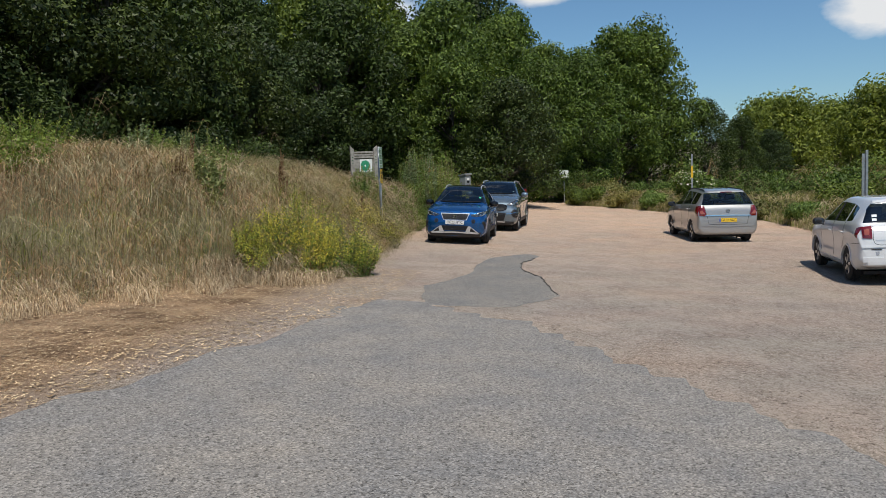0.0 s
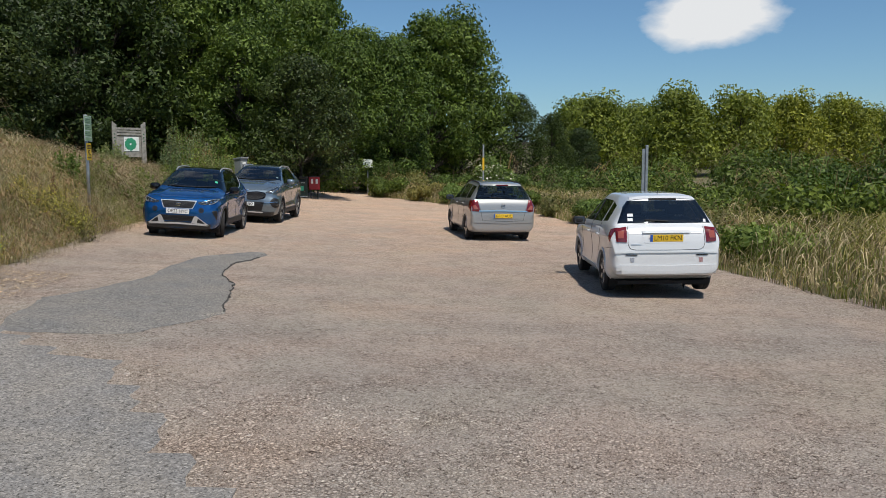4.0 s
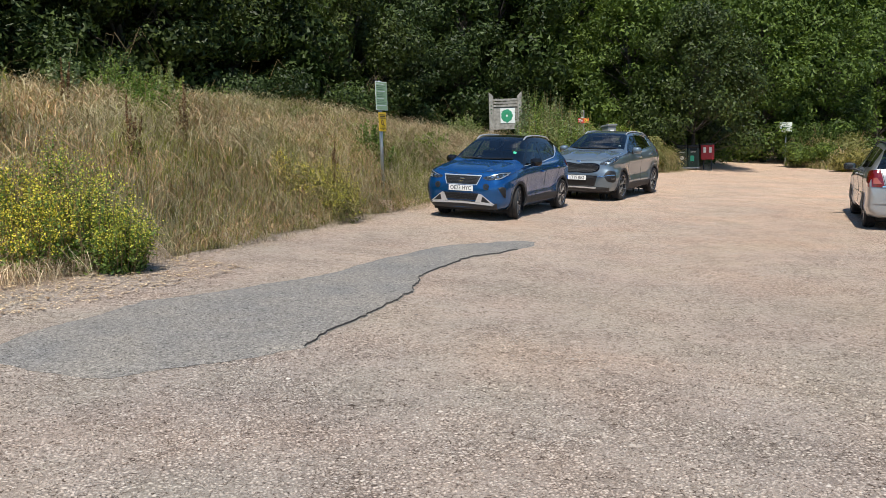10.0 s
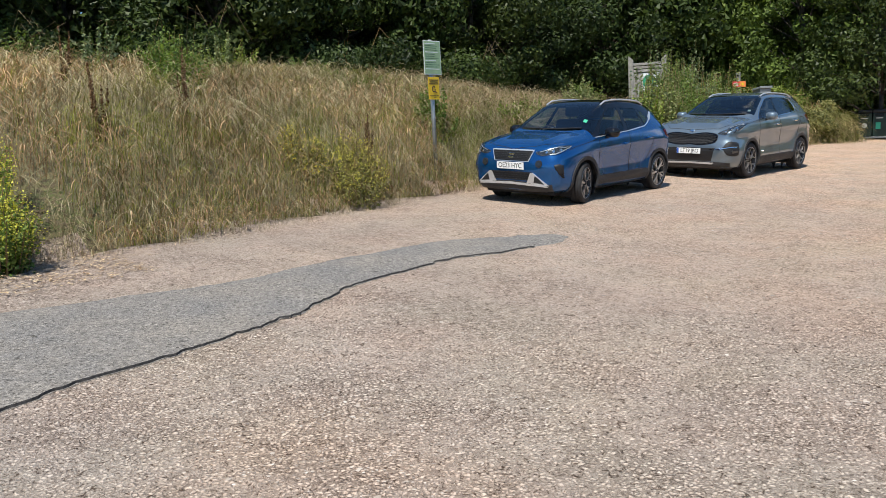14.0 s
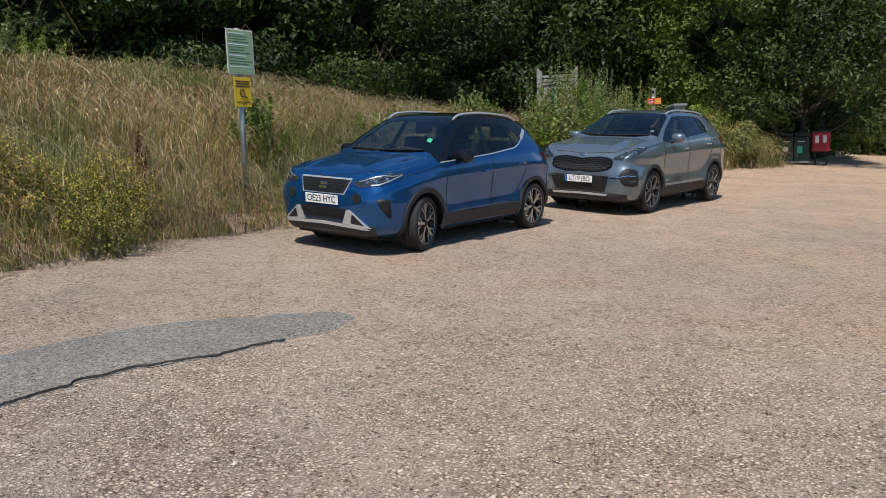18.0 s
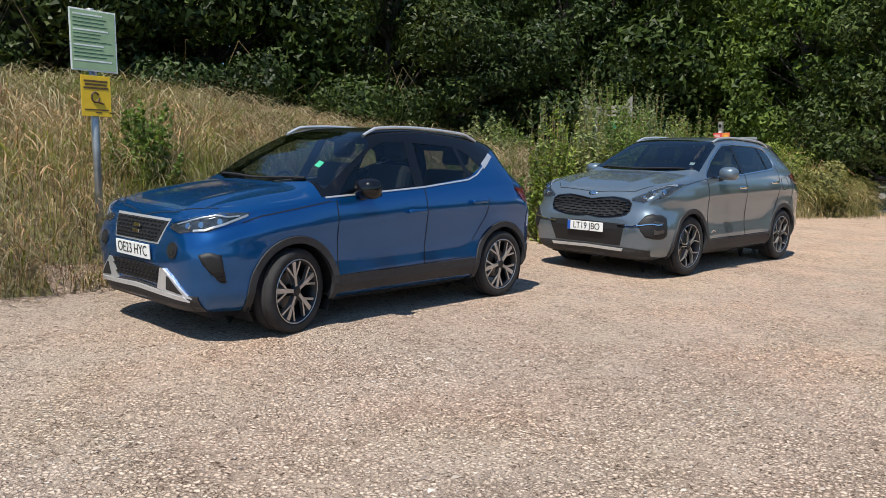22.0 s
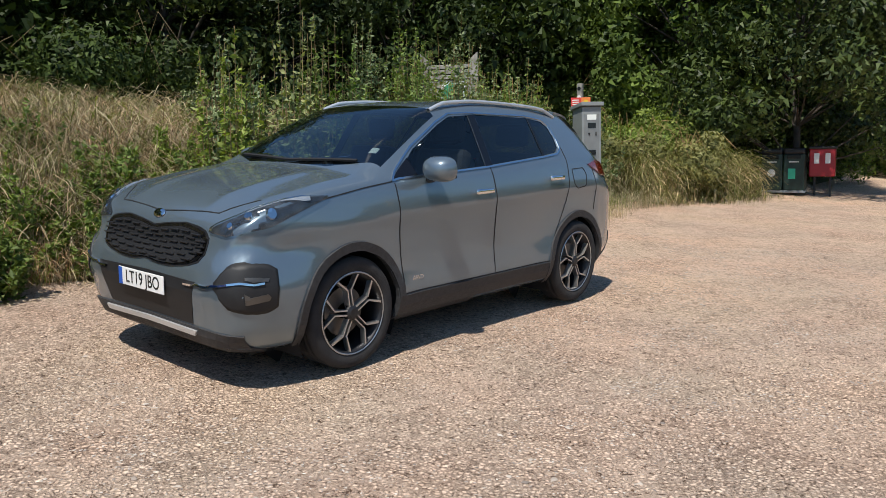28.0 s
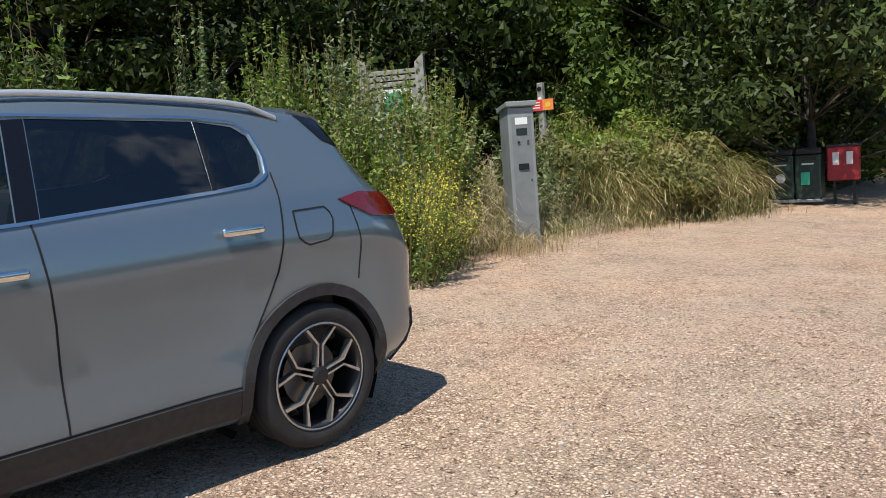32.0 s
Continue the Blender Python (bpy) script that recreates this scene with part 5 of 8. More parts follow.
def grey_suv():
    st = [(-0.91, 0.42, 0.62, 0.70, 0.50, 0.56, 0.54, 0.46), (-0.89, 0.30, 0.745, 0.82, 0.64, 0.70, 0.67, 0.56), (-0.835, 0.24, 0.86, 0.925, 0.75, 0.81, 0.765, 0.63), (-0.74, 0.22, 0.945, 1.005, 0.815, 0.87, 0.82, 0.67), (-0.56, 0.21, 1.025, 1.075, 0.86, 0.906, 0.86, 0.70), (-0.30, 0.21, 1.08, 1.132, 0.885, 0.922, 0.88, 0.72), (-0.05, 0.21, 1.105, 1.172, 0.89, 0.925, 0.885, 0.735), (0.14, 0.21, 1.118, 1.195, 0.89, 0.925, 0.885, 0.74),
          (0.21, 0.21, 1.122, 1.215, 0.89, 0.925, 0.885, 0.74), (0.62, 0.21, 1.14, 1.42, 0.89, 0.925, 0.884, 0.675), (1.04, 0.21, 1.155, 1.585, 0.89, 0.925, 0.882, 0.61), (1.20, 0.21, 1.16, 1.61, 0.89, 0.925, 0.88, 0.60), (1.65, 0.21, 1.172, 1.637, 0.89, 0.925, 0.878, 0.595), (2.3, 0.21, 1.20, 1.625, 0.89, 0.925, 0.87, 0.585), (2.8, 0.22, 1.21, 1.585, 0.885, 0.92, 0.85, 0.565),
          (3.03, 0.23, 1.205, 1.55, 0.88, 0.912, 0.84, 0.55), (3.12, 0.24, 1.19, 1.43, 0.87, 0.90, 0.825, 0.59), (3.26, 0.26, 1.15, 1.25, 0.84, 0.878, 0.80, 0.64), (3.40, 0.29, 1.06, 1.12, 0.80, 0.84, 0.76, 0.65), (3.52, 0.36, 0.86, 0.94, 0.67, 0.73, 0.67, 0.57), (3.565, 0.45, 0.64, 0.73, 0.48, 0.53, 0.50, 0.44)]
    fw = [(0.43, 1.150), (1.38, 1.192), (1.44, 1.530), (1.22, 1.518), (1.06, 1.465), (0.70, 1.315)]
    rw = [(1.47, 1.198), (2.19, 1.245), (2.235, 1.520), (1.53, 1.535)]
    qw = [(2.215, 1.247), (2.40, 1.265), (2.47, 1.30), (2.50, 1.38), (2.49, 1.455), (2.43, 1.495), (2.26, 1.518)]
    up = lambda c: c.z > 1.05 and abs(c.x) > 0.45  # noqa: E731
    cuts = [("side_front_window", fw, "side", up), ("side_rear_window", rw, "side", up), ("side_quarter_window", qw, "side", up),
            ("windscreen", [(-0.785, 0.35), (-0.42, 0.20), (0.42, 0.20), (0.785, 0.35), (0.615, 1.06), (-0.615, 1.06)], "top", lambda c: c.z > 1.08 and c.y < 1.35),
            ("rear_window", [(-0.60, 1.20), (0.60, 1.20), (0.50, 1.46), (-0.50, 1.46)], "front", lambda c: c.y > 3.04)]
    car, bm, skin, got = build_body("grey_suv", st, cuts, ((0, 0.355), (2.67, 0.355)), 0.405, GREY_PAINT, crease=1.25, ledge=(0.58, 0.045), ridge=(0.42, 0.011))
    part("body", bm, GREY_PAINT, car, "steel grey metallic body", smooth=True)
    panes(car, got, window_rule(("rear", "quarter")))
    for y in (0, 2.67):
        for s in (1, -1):
            wheel(car, 0.358, 0.235, 0.264, "y", (s * 0.795, y, 0.358), s)
        arch_trim(car, skin, y, 0.355, 0.402, 0.055, CLADDING, -20, 200)
        arch_liner(car, y, 0.355, 0.43, 0.91)
    for s in (1, -1):
        part("sill_cladding", skin.panel("side", s, [(0.42, 0.405), (2.24, 0.41)], [(0.40, 0.205), (2.28, 0.215)], 16, 4, 0.014, 0.03), CLADDING, car)
        part("pillar_trim", skin.panel("side", s, [(1.445, 1.53), (1.525, 1.533)], [(1.385, 1.19), (1.465, 1.195)], 3, 8, 0.003, 0.01), BLACK_PAINT, car, "gloss black door pillar")
        part("window_chrome", skin.strip("side", s, [(0.36, 1.132), (0.42, 1.142), (1.4, 1.183), (2.2, 1.234), (2.40, 1.25), (2.495, 1.285), (2.525, 1.37), (2.51, 1.465), (2.445, 1.512), (2.2, 1.535), (1.45, 1.545), (1.22, 1.535), (1.04, 1.478), (0.68, 1.325), (0.42, 1.18), (0.36, 1.132)], 0.013, 0.008), CHROME, car, "chrome window line")
        part("pillar_trim", skin.panel("side", s, [(2.238, 1.518), (2.262, 1.516)], [(2.192, 1.245), (2.216, 1.247)], 3, 8, 0.003, 0.01), BLACK_PAINT, car, "gloss black window divider")
        part("mirror_sail", skin.panel("side", s, [(0.46, 1.19), (0.60, 1.26)], [(0.38, 1.145), (0.62, 1.155)], 4, 4, 0.003, 0.01), BLACK_PAINT, car)
        lamp_top = [(s * 0.57, -0.84, 0.935), (s * 0.70, -0.76, 0.995), (s * 0.82, -0.54, 1.055), (s * 0.90, -0.20, 1.085)]
        lamp_low = [(s * 0.57, -0.86, 0.91), (s * 0.72, -0.82, 0.885), (s * 0.86, -0.60, 0.935), (s * 0.91, -0.21, 1.070)]
        lamp = part("headlight", skin.panel("near", s, lamp_top, lamp_low, 18, 6, 0.003, 0.015), LAMP_BOWL, car, "swept-back clear headlight")
        part("lens", skin.panel("near", s, lamp_top, lamp_low, 18, 6, 0.016, 0.01, 0.006), LAMP_GLASS, lamp, smooth=True)
        for u, r in ((0.24, 0.022), (0.38, 0.030), (0.54, 0.034)):
            p = Vector(along(lamp_top, 21)[int(u * 20)]).lerp(Vector(along(lamp_low, 21)[int(u * 20)]), 0.5)
            hit, nor = skin.at("near", p, s)
            part("projector", rod(bmesh.new(), hit, hit + nor * 0.012, r, r * 0.85, 16), CHROME, lamp)
        part("reflector", skin.panel("near", s, along(lamp_top, 7)[2:6], [tuple(Vector(q) - Vector((0, 0, 0.022))) for q in along(lamp_top, 7)[2:6]], 10, 3, 0.007, 0.01), SATIN, lamp)
        pod_top = [(s * 0.695, -0.85, 0.635), (s * 0.75, -0.80, 0.715), (s * 0.81, -0.73, 0.742), (s * 0.865, -0.65, 0.742), (s * 0.895, -0.60, 0.715)]
        pod_low = [(s * 0.695, -0.85, 0.600), (s * 0.75, -0.81, 0.530), (s * 0.81, -0.73, 0.490), (s * 0.86, -0.66, 0.490), (s * 0.885, -0.61, 0.515)]
        fog = part("fog_light", skin.panel("near", s, pod_top, pod_low, 16, 9, 0.007, 0.03), TRIM_DARK, car, "black fog light pod", smooth=True)
        for dz in (0.652, 0.568):
            part("lens", skin.panel("near", s, [(s * 0.79, -0.77, dz + 0.011), (s * 0.865, -0.66, dz + 0.011)], [(s * 0.79, -0.77, dz - 0.009), (s * 0.862, -0.67, dz - 0.009)], 8, 3, 0.012, 0.012), STEEL, fog, "clear fog lens")
        part("trim_blade", skin.strip("near", s, [(s * 0.45, -0.90, 0.605), (s * 0.64, -0.87, 0.605), (s * 0.86, -0.69, 0.635)], 0.012, 0.016), CHROME, fog, "chrome blade")
        tail = part("tail_light", skin.panel("side", s, [(2.86, 1.165), (3.02, 1.19), (3.28, 1.165)], [(2.90, 1.145), (3.08, 1.075), (3.34, 1.055)], 10, 5, 0.010, 0.02), RED_LAMP, car, "red tail light")
        part("inner_lamp", skin.panel("front", 1, [(s * 0.46, 1.12), (s * 0.74, 1.15)], [(s * 0.46, 1.07), (s * 0.76, 1.06)], 8, 4, 0.010, 0.02), RED_LAMP, tail)
        part("spoiler_end", skin.panel("side", s, [(2.86, 1.545), (3.03, 1.52)], [(2.96, 1.43), (3.08, 1.39)], 5, 4, 0.006, 0.02), BLACK_PAINT, car)
    part("spoiler", skin.panel("top", 1, [(-0.50, 2.84), (0.50, 2.84)], [(-0.52, 3.085), (0.52, 3.085)], 14, 5, 0.020, 0.05), GREY_PAINT, car)
    part("front_skirt", skin.panel("front", -1, [(-0.82, 0.345), (-0.60, 0.36), (0, 0.37), (0.60, 0.36), (0.82, 0.345)], [(-0.78, 0.23), (0, 0.225), (0.78, 0.23)], 24, 4, 0.012, 0.03), CLADDING, car)
    part("chin_strip", skin.panel("front", -1, [(-0.52, 0.345), (0, 0.355), (0.52, 0.345)], [(-0.50, 0.315), (0, 0.325), (0.50, 0.315)], 20, 3, 0.026, 0.02), SATIN, car, "satin silver chin strip")
    up_line = [(-0.535, 0.845), (-0.50, 0.878), (-0.42, 0.895), (-0.30, 0.905), (-0.15, 0.893), (0, 0.872), (0.15, 0.893), (0.30, 0.905), (0.42, 0.895), (0.50, 0.878), (0.535, 0.845)]
    low_line = [(-0.535, 0.785), (-0.50, 0.735), (-0.42, 0.71), (-0.30, 0.69), (-0.15, 0.685), (0, 0.70), (0.15, 0.685), (0.30, 0.69), (0.42, 0.71), (0.50, 0.735), (0.535, 0.785)]
    up_line, low_line = [(x * 1.05, z + 0.018) for x, z in up_line], [(x * 1.05, z + 0.012) for x, z in low_line]
    part("grille_frame", skin.panel("front", -1, [(x * 1.018, z + 0.008) for x, z in up_line], [(x * 1.018, z - 0.008) for x, z in low_line], 41, 5, 0.005, 0.03), ALLOY_DARK, car, "thin dark grille frame")
    part("grille_surround", skin.panel("front", -1, up_line, low_line, 41, 5, 0.010, 0.03), BLACK_PAINT, car, "black grille surround")
    mesh_grille(car, skin, [(x * 0.96, z - 0.012) for x, z in up_line], [(x * 0.96, z + 0.012) for x, z in low_line], -1, 10, 6, "grille", ALLOY_DARK, 0.8).location.y = -0.014
    part("lower_grille", skin.panel("front", -1, [(-0.55, 0.635), (0, 0.645), (0.55, 0.635)], [(-0.47, 0.375), (0, 0.38), (0.47, 0.375)], 20, 5, 0.004, 0.03), TRIM_DARK, car)
    hit, nor = skin.at("front", (0, 0.955), -1)
    bm = bmesh.new()
    made = bmesh.ops.create_uvsphere(bm, u_segments=20, v_segments=8, radius=0.5)["verts"]
    bmesh.ops.transform(bm, matrix=Matrix.Translation(hit + nor * 0.004) @ nor.to_track_quat("Z", "Y").to_matrix().to_4x4() @ Matrix.Diagonal((0.125, 0.062, 0.02, 1)), verts=made)
    part("badge", bm, CHROME, car, smooth=True)
    hit, nor = skin.at("front", (0, 0.58), -1)
    number_plate(car, skin, -1, 0.575, "LT19 JBO", WHITE_PLATE, hit.y - 0.02, 0)
    hit, nor = skin.at("front", (0, 0.80), 1)
    number_plate(car, skin, 1, 0.76, "LT19 JBO", YELLOW_PLATE, hit.y + 0.012, 0)
    part("rear_skirt", skin.panel("front", 1, [(-0.82, 0.56), (0, 0.52), (0.82, 0.56)], [(-0.80, 0.30), (0, 0.28), (0.80, 0.30)], 20, 4, 0.012, 0.03), CLADDING, car)
    mirror_set(car, skin, 0.70, 1.20, 0.875, GREY_PAINT, 0.14)
    handles(car, skin, ((1.28, 1.025), (2.27, 1.075)), CHROME)
    seams(car, skin, [[(0.38, 1.12), (0.42, 0.75), (0.46, 0.415)], [(1.43, 1.185), (1.47, 0.85), (1.48, 0.42)], [(2.525, 1.30), (2.50, 1.10), (2.46, 0.90), (2.30, 0.62), (2.24, 0.42)], [(0.46, 0.415), (1.48, 0.415), (2.24, 0.42)], [(-0.24, 1.06), (0.10, 1.105), (0.36, 1.13)], [(2.93, 1.13), (2.97, 0.95), (2.94, 0.80)]])
    seams(car, skin, [[(2.57, 1.135), (2.76, 1.14), (2.80, 1.10), (2.77, 1.0), (2.62, 0.985), (2.57, 1.03), (2.57, 1.135)]], signs=(1,), name="fuel_flap_gap")
    seams(car, skin, [[(-0.70, -0.54), (-0.54, -0.74), (0, -0.79), (0.54, -0.74), (0.70, -0.54)]], signs=(1,), view="top")
    hit, nor = skin.at("side", (0.60, 0.505), 1)
    written("AWD", 0.032, CHROME, car, Matrix.Translation(hit + nor * 0.004) @ pose(0, 0, 0, 90, 0, 90), "badge_letters")
    wiper(car, skin, [(-0.60, 0.29), (0.0, 0.225), (0.38, 0.27)], "top", 1)
    wiper(car, skin, [(0.05, 0.235), (0.62, 0.30)], "top", 1)
    part("parking_ticket", skin.panel("top", 1, [(0.60, 0.46), (0.66, 0.47)], [(0.61, 0.41), (0.67, 0.42)], 3, 3, -0.004, 0.003), STICKER_WHITE, car, "white paper ticket behind the glass")
    rails(car, skin, 1.05, 2.72, 0.575, SATIN)
    cabin(car, 0.34, 2.7, 0.74, 0.40)
    part("underbody", box(bmesh.new(), 1.4, 3.9, 0.05, (0, 1.3, 0.21)), GAP, car)
    reshape(car, 0.78, 0.10, -0.5, 0.89, 2.9, 0.88)
    car.matrix_basis = pose(-0.342, 5.556, 0.02, 0, 3.0, -3.0)
    return tagged(car, "steel grey sport utility car with dark alloy wheels on gravel", "car", "parked cars")


def hatch_tail(car, skin, lamp_top, lamp_low, lamp_in, lamp_side, half):
    """Tail lamps that wrap round the corner."""
    for s in (1, -1):
        t = part("tail_light", skin.panel("front", 1, [(s * lamp_in[0], lamp_top), (s * half, lamp_top - 0.02)], [(s * lamp_in[1], lamp_low), (s * half, lamp_low + 0.01)], 8, 6, 0.014, 0.03, 0.01), RED_LAMP, car, "red tail light")
        part("side_lens", skin.panel("side", s, [(lamp_side[0], lamp_top - 0.04), (lamp_side[1], lamp_top - 0.01)], [(lamp_side[0] + 0.04, lamp_low + 0.06), (lamp_side[1], lamp_low + 0.01)], 6, 6, 0.014, 0.03), RED_LAMP, t)
        part("clear_lens", skin.panel("front", 1, [(s * (lamp_in[0] + 0.05), lamp_low + 0.17), (s * (half - 0.03), lamp_low + 0.16)], [(s * (lamp_in[1] + 0.05), lamp_low + 0.06), (s * (half - 0.03), lamp_low + 0.06)], 6, 4, 0.026, 0.02), solid("pale_lamp_lens", (0.30, 0.07, 0.04), 0.15, coat=1.0), t, "pale pink lens")


def white_hatchback():
    st = [(-0.86, 0.38, 0.55, 0.62, 0.45, 0.50, 0.50, 0.42), (-0.82, 0.26, 0.68, 0.80, 0.64, 0.70, 0.66, 0.54), (-0.70, 0.21, 0.82, 0.95, 0.76, 0.82, 0.76, 0.60), (-0.40, 0.20, 0.91, 1.02, 0.82, 0.865, 0.82, 0.64), (0.0, 0.20, 0.97, 1.08, 0.835, 0.877, 0.84, 0.66), (0.30, 0.20, 1.0, 1.12, 0.84, 0.877, 0.845, 0.68), (0.70, 0.20, 1.03, 1.35, 0.84, 0.877, 0.842, 0.62), (1.08, 0.20, 1.05, 1.52, 0.84, 0.877, 0.84, 0.58),
          (1.6, 0.20, 1.07, 1.60, 0.84, 0.877, 0.84, 0.565), (2.3, 0.20, 1.10, 1.60, 0.84, 0.877, 0.835, 0.555), (2.8, 0.22, 1.12, 1.57, 0.84, 0.877, 0.82, 0.54), (2.93, 0.24, 1.12, 1.545, 0.84, 0.876, 0.81, 0.545), (3.02, 0.27, 1.115, 1.35, 0.835, 0.872, 0.80, 0.62), (3.10, 0.30, 1.10, 1.155, 0.825, 0.865, 0.785, 0.68), (3.19, 0.32, 1.03, 1.08, 0.81, 0.85, 0.765, 0.68), (3.26, 0.34, 0.86, 0.92, 0.77, 0.815, 0.75, 0.66), (3.29, 0.37, 0.64, 0.70, 0.70, 0.74, 0.71, 0.62), (3.295, 0.41, 0.55, 0.60, 0.62, 0.66, 0.64, 0.56)]
    fw = [(0.55, 1.06), (1.40, 1.095), (1.38, 1.47), (1.08, 1.46)]
    rw = [(1.48, 1.10), (2.20, 1.125), (2.15, 1.465), (1.46, 1.475)]
    qw = [(2.27, 1.135), (2.62, 1.16), (2.54, 1.40), (2.22, 1.46)]
    up = lambda c: c.z > 0.98 and abs(c.x) > 0.45  # noqa: E731
    cuts = [("side_front_window", fw, "side", up), ("side_rear_window", rw, "side", up), ("side_quarter_window", qw, "side", up), ("windscreen", [(-0.66, 0.42), (0.66, 0.42), (0.52, 1.02), (-0.52, 1.02)], "top", lambda c: c.z > 1.02 and c.y < 1.3),
            ("rear_window", [(-0.735, 1.145), (0.735, 1.145), (0.575, 1.495), (-0.575, 1.495)], "front", lambda c: c.y > 2.88)]
    car, bm, skin, got = build_body("white_hatchback", st, cuts, ((0, 0.32), (2.5, 0.32)), 0.365, WHITE_PAINT)
    part("body", bm, WHITE_PAINT, car, "plain white body", smooth=True)
    panes(car, got, window_rule(("rear", "quarter")))
    for y in (0, 2.5):
        for s in (1, -1):
            wheel(car, 0.32, 0.2, 0.21, "five", (s * 0.765, y, 0.32), s)
        arch_trim(car, skin, y, 0.32, 0.362, 0.04, WHITE_PAINT, -10, 190)
        arch_liner(car, y, 0.32, 0.39, 0.86)
    hatch_tail(car, skin, 1.09, 0.86, (0.61, 0.62), (3.05, 3.16), 0.775)
    part("bumper_step", skin.strip("front", 1, [(-0.80, 0.705), (-0.5, 0.715), (0.5, 0.715), (0.80, 0.705)], 0.03, 0.018), WHITE_PAINT, car)
    part("bumper_lip", skin.panel("front", 1, [(-0.78, 0.515), (0, 0.50), (0.78, 0.515)], [(-0.77, 0.385), (0, 0.375), (0.77, 0.385)], 22, 4, 0.022, 0.03), WHITE_PAINT, car)
    part("under_panel", skin.panel("front", 1, [(-0.60, 0.385), (0, 0.375), (0.60, 0.385)], [(-0.55, 0.31), (0, 0.30), (0.55, 0.31)], 14, 3, 0.0, 0.03), TRIM_DARK, car)
    for s in (1, -1):
        part("bumper_slot", skin.strip("front", 1, [(s * 0.46, 0.665), (s * 0.64, 0.67)], 0.016, 0.012), GAP, car, "narrow dark bumper slot")
        part("sill_skirt", skin.panel("side", s, [(0.40, 0.34), (2.12, 0.34)], [(0.40, 0.21), (2.14, 0.21)], 12, 3, 0.02, 0.03), WHITE_PAINT, car)
        part("pillar_trim", skin.panel("side", s, [(1.375, 1.47), (1.465, 1.475)], [(1.395, 1.095), (1.485, 1.10)], 3, 8, 0.003, 0.01), GAP, car, "black door pillar")
        part("bumper_sticker", skin.panel("front", 1, [(s * 0.50, 0.625), (s * 0.57, 0.625)], [(s * 0.51, 0.555), (s * 0.56, 0.555)], 4, 4, 0.005, 0.01), solid("faded_sticker", (0.35, 0.2, 0.2) if s < 0 else (0.30, 0.32, 0.36), 0.5, vary=0.5, scale=60), car)
    part("plate_recess", skin.panel("front", 1, [(-0.38, 1.00), (0.38, 1.00)], [(-0.34, 0.85), (0.34, 0.85)], 10, 4, 0.004, 0.01), WHITE_PAINT, car)
    part("hatch_handle", skin.strip("front", 1, [(-0.37, 1.015), (0.37, 1.015)], 0.045, 0.026), WHITE_PAINT, car)
    for x, w in ((-0.47, 0.08), (0.48, 0.10), (0.47, 0.08)):
        z = 1.0 if x < 0 or w > 0.09 else 0.83
        part("badge_bar", skin.strip("front", 1, [(x - w, z), (x + w, z)], 0.022, 0.006), SATIN, car, "small satin badge")
    hit, nor = skin.at("front", (0, 0.925), 1)
    number_plate(car, skin, 1, 0.925, "LM10 FKN", YELLOW_PLATE, hit.y + 0.020, 6)
    hit, nor = skin.at("front", (0, 0.55), -1)
    number_plate(car, skin, -1, 0.50, "LM10 FKN", WHITE_PLATE, hit.y - 0.02, 0)
    seams(car, skin, [[(-0.59, 1.10), (-0.60, 0.84), (-0.57, 0.765), (-0.50, 0.745), (0, 0.74), (0.50, 0.745), (0.57, 0.765), (0.60, 0.84), (0.59, 1.10)]], signs=(1,), view="front")
    seams(car, skin, [[(0.46, 1.02), (0.45, 0.4)], [(1.44, 1.09), (1.46, 0.4)], [(2.27, 1.12), (2.25, 0.8), (2.10, 0.6)], [(2.72, 0.72), (3.0, 0.76), (3.22, 0.775)]])
    part("rear_spoiler", skin.panel("top", 1, [(-0.49, 2.76), (0.49, 2.76)], [(-0.52, 2.945), (0.52, 2.945)], 14, 4, 0.012, 0.03), WHITE_PAINT, car)
    part("brake_light", skin.strip("front", 1, [(-0.22, 1.512), (0.22, 1.512)], 0.03, 0.018), GAP, car, "high brake light")
    wiper(car, skin, [(-0.06, 1.175), (0.30, 1.195)], "front", 1, "rear_wiper")
    wiper(car, skin, [(-0.55, 0.40), (0.3, 0.42)], "top", 1)
    for a, b in (((0.49, 1.18), (0.57, 1.18)), ((0.48, 1.25), (0.57, 1.25)), ((-0.66, 1.16), (-0.62, 1.16))):
        part("window_sticker", skin.panel("front", 1, [(a[0], a[1] + 0.045), (b[0], b[1] + 0.045)], [a, b], 3, 3, 0.003, 0.004), STICKER_WHITE, car, "white window sticker")
    bm = bmesh.new()
    rod(bm, (0, 2.62, 1.57), (0, 2.72, 1.70), 0.006, 0.003, 6)
    part("aerial", bm, GAP, car)
    mirror_set(car, skin, 0.62, 1.04, 0.83, TRIM_DARK, 0.13)
    handles(car, skin, ((1.25, 0.90), (2.2, 0.92)), WHITE_PAINT)
    for s in (1, -1):
        part("headlight", skin.panel("front", -1, [(s * 0.45, 0.82), (s * 0.76, 0.86)], [(s * 0.45, 0.70), (s * 0.76, 0.74)], 10, 5, 0.01, 0.02), CHROME, car)
    cabin(car, 0.36, 2.5, 0.68, 0.34)
    part("underbody", box(bmesh.new(), 1.4, 3.7, 0.05, (0, 1.2, 0.2)), GAP, car)
    car.matrix_basis = pose(8.53, -4.36, -0.29, 0, 0.6, 176) @ Matrix.Diagonal((0.96, 0.97, 0.97, 1))
    return tagged(car, "white hatchback car with tinted glass parked beside the growth", "car", "parked cars")


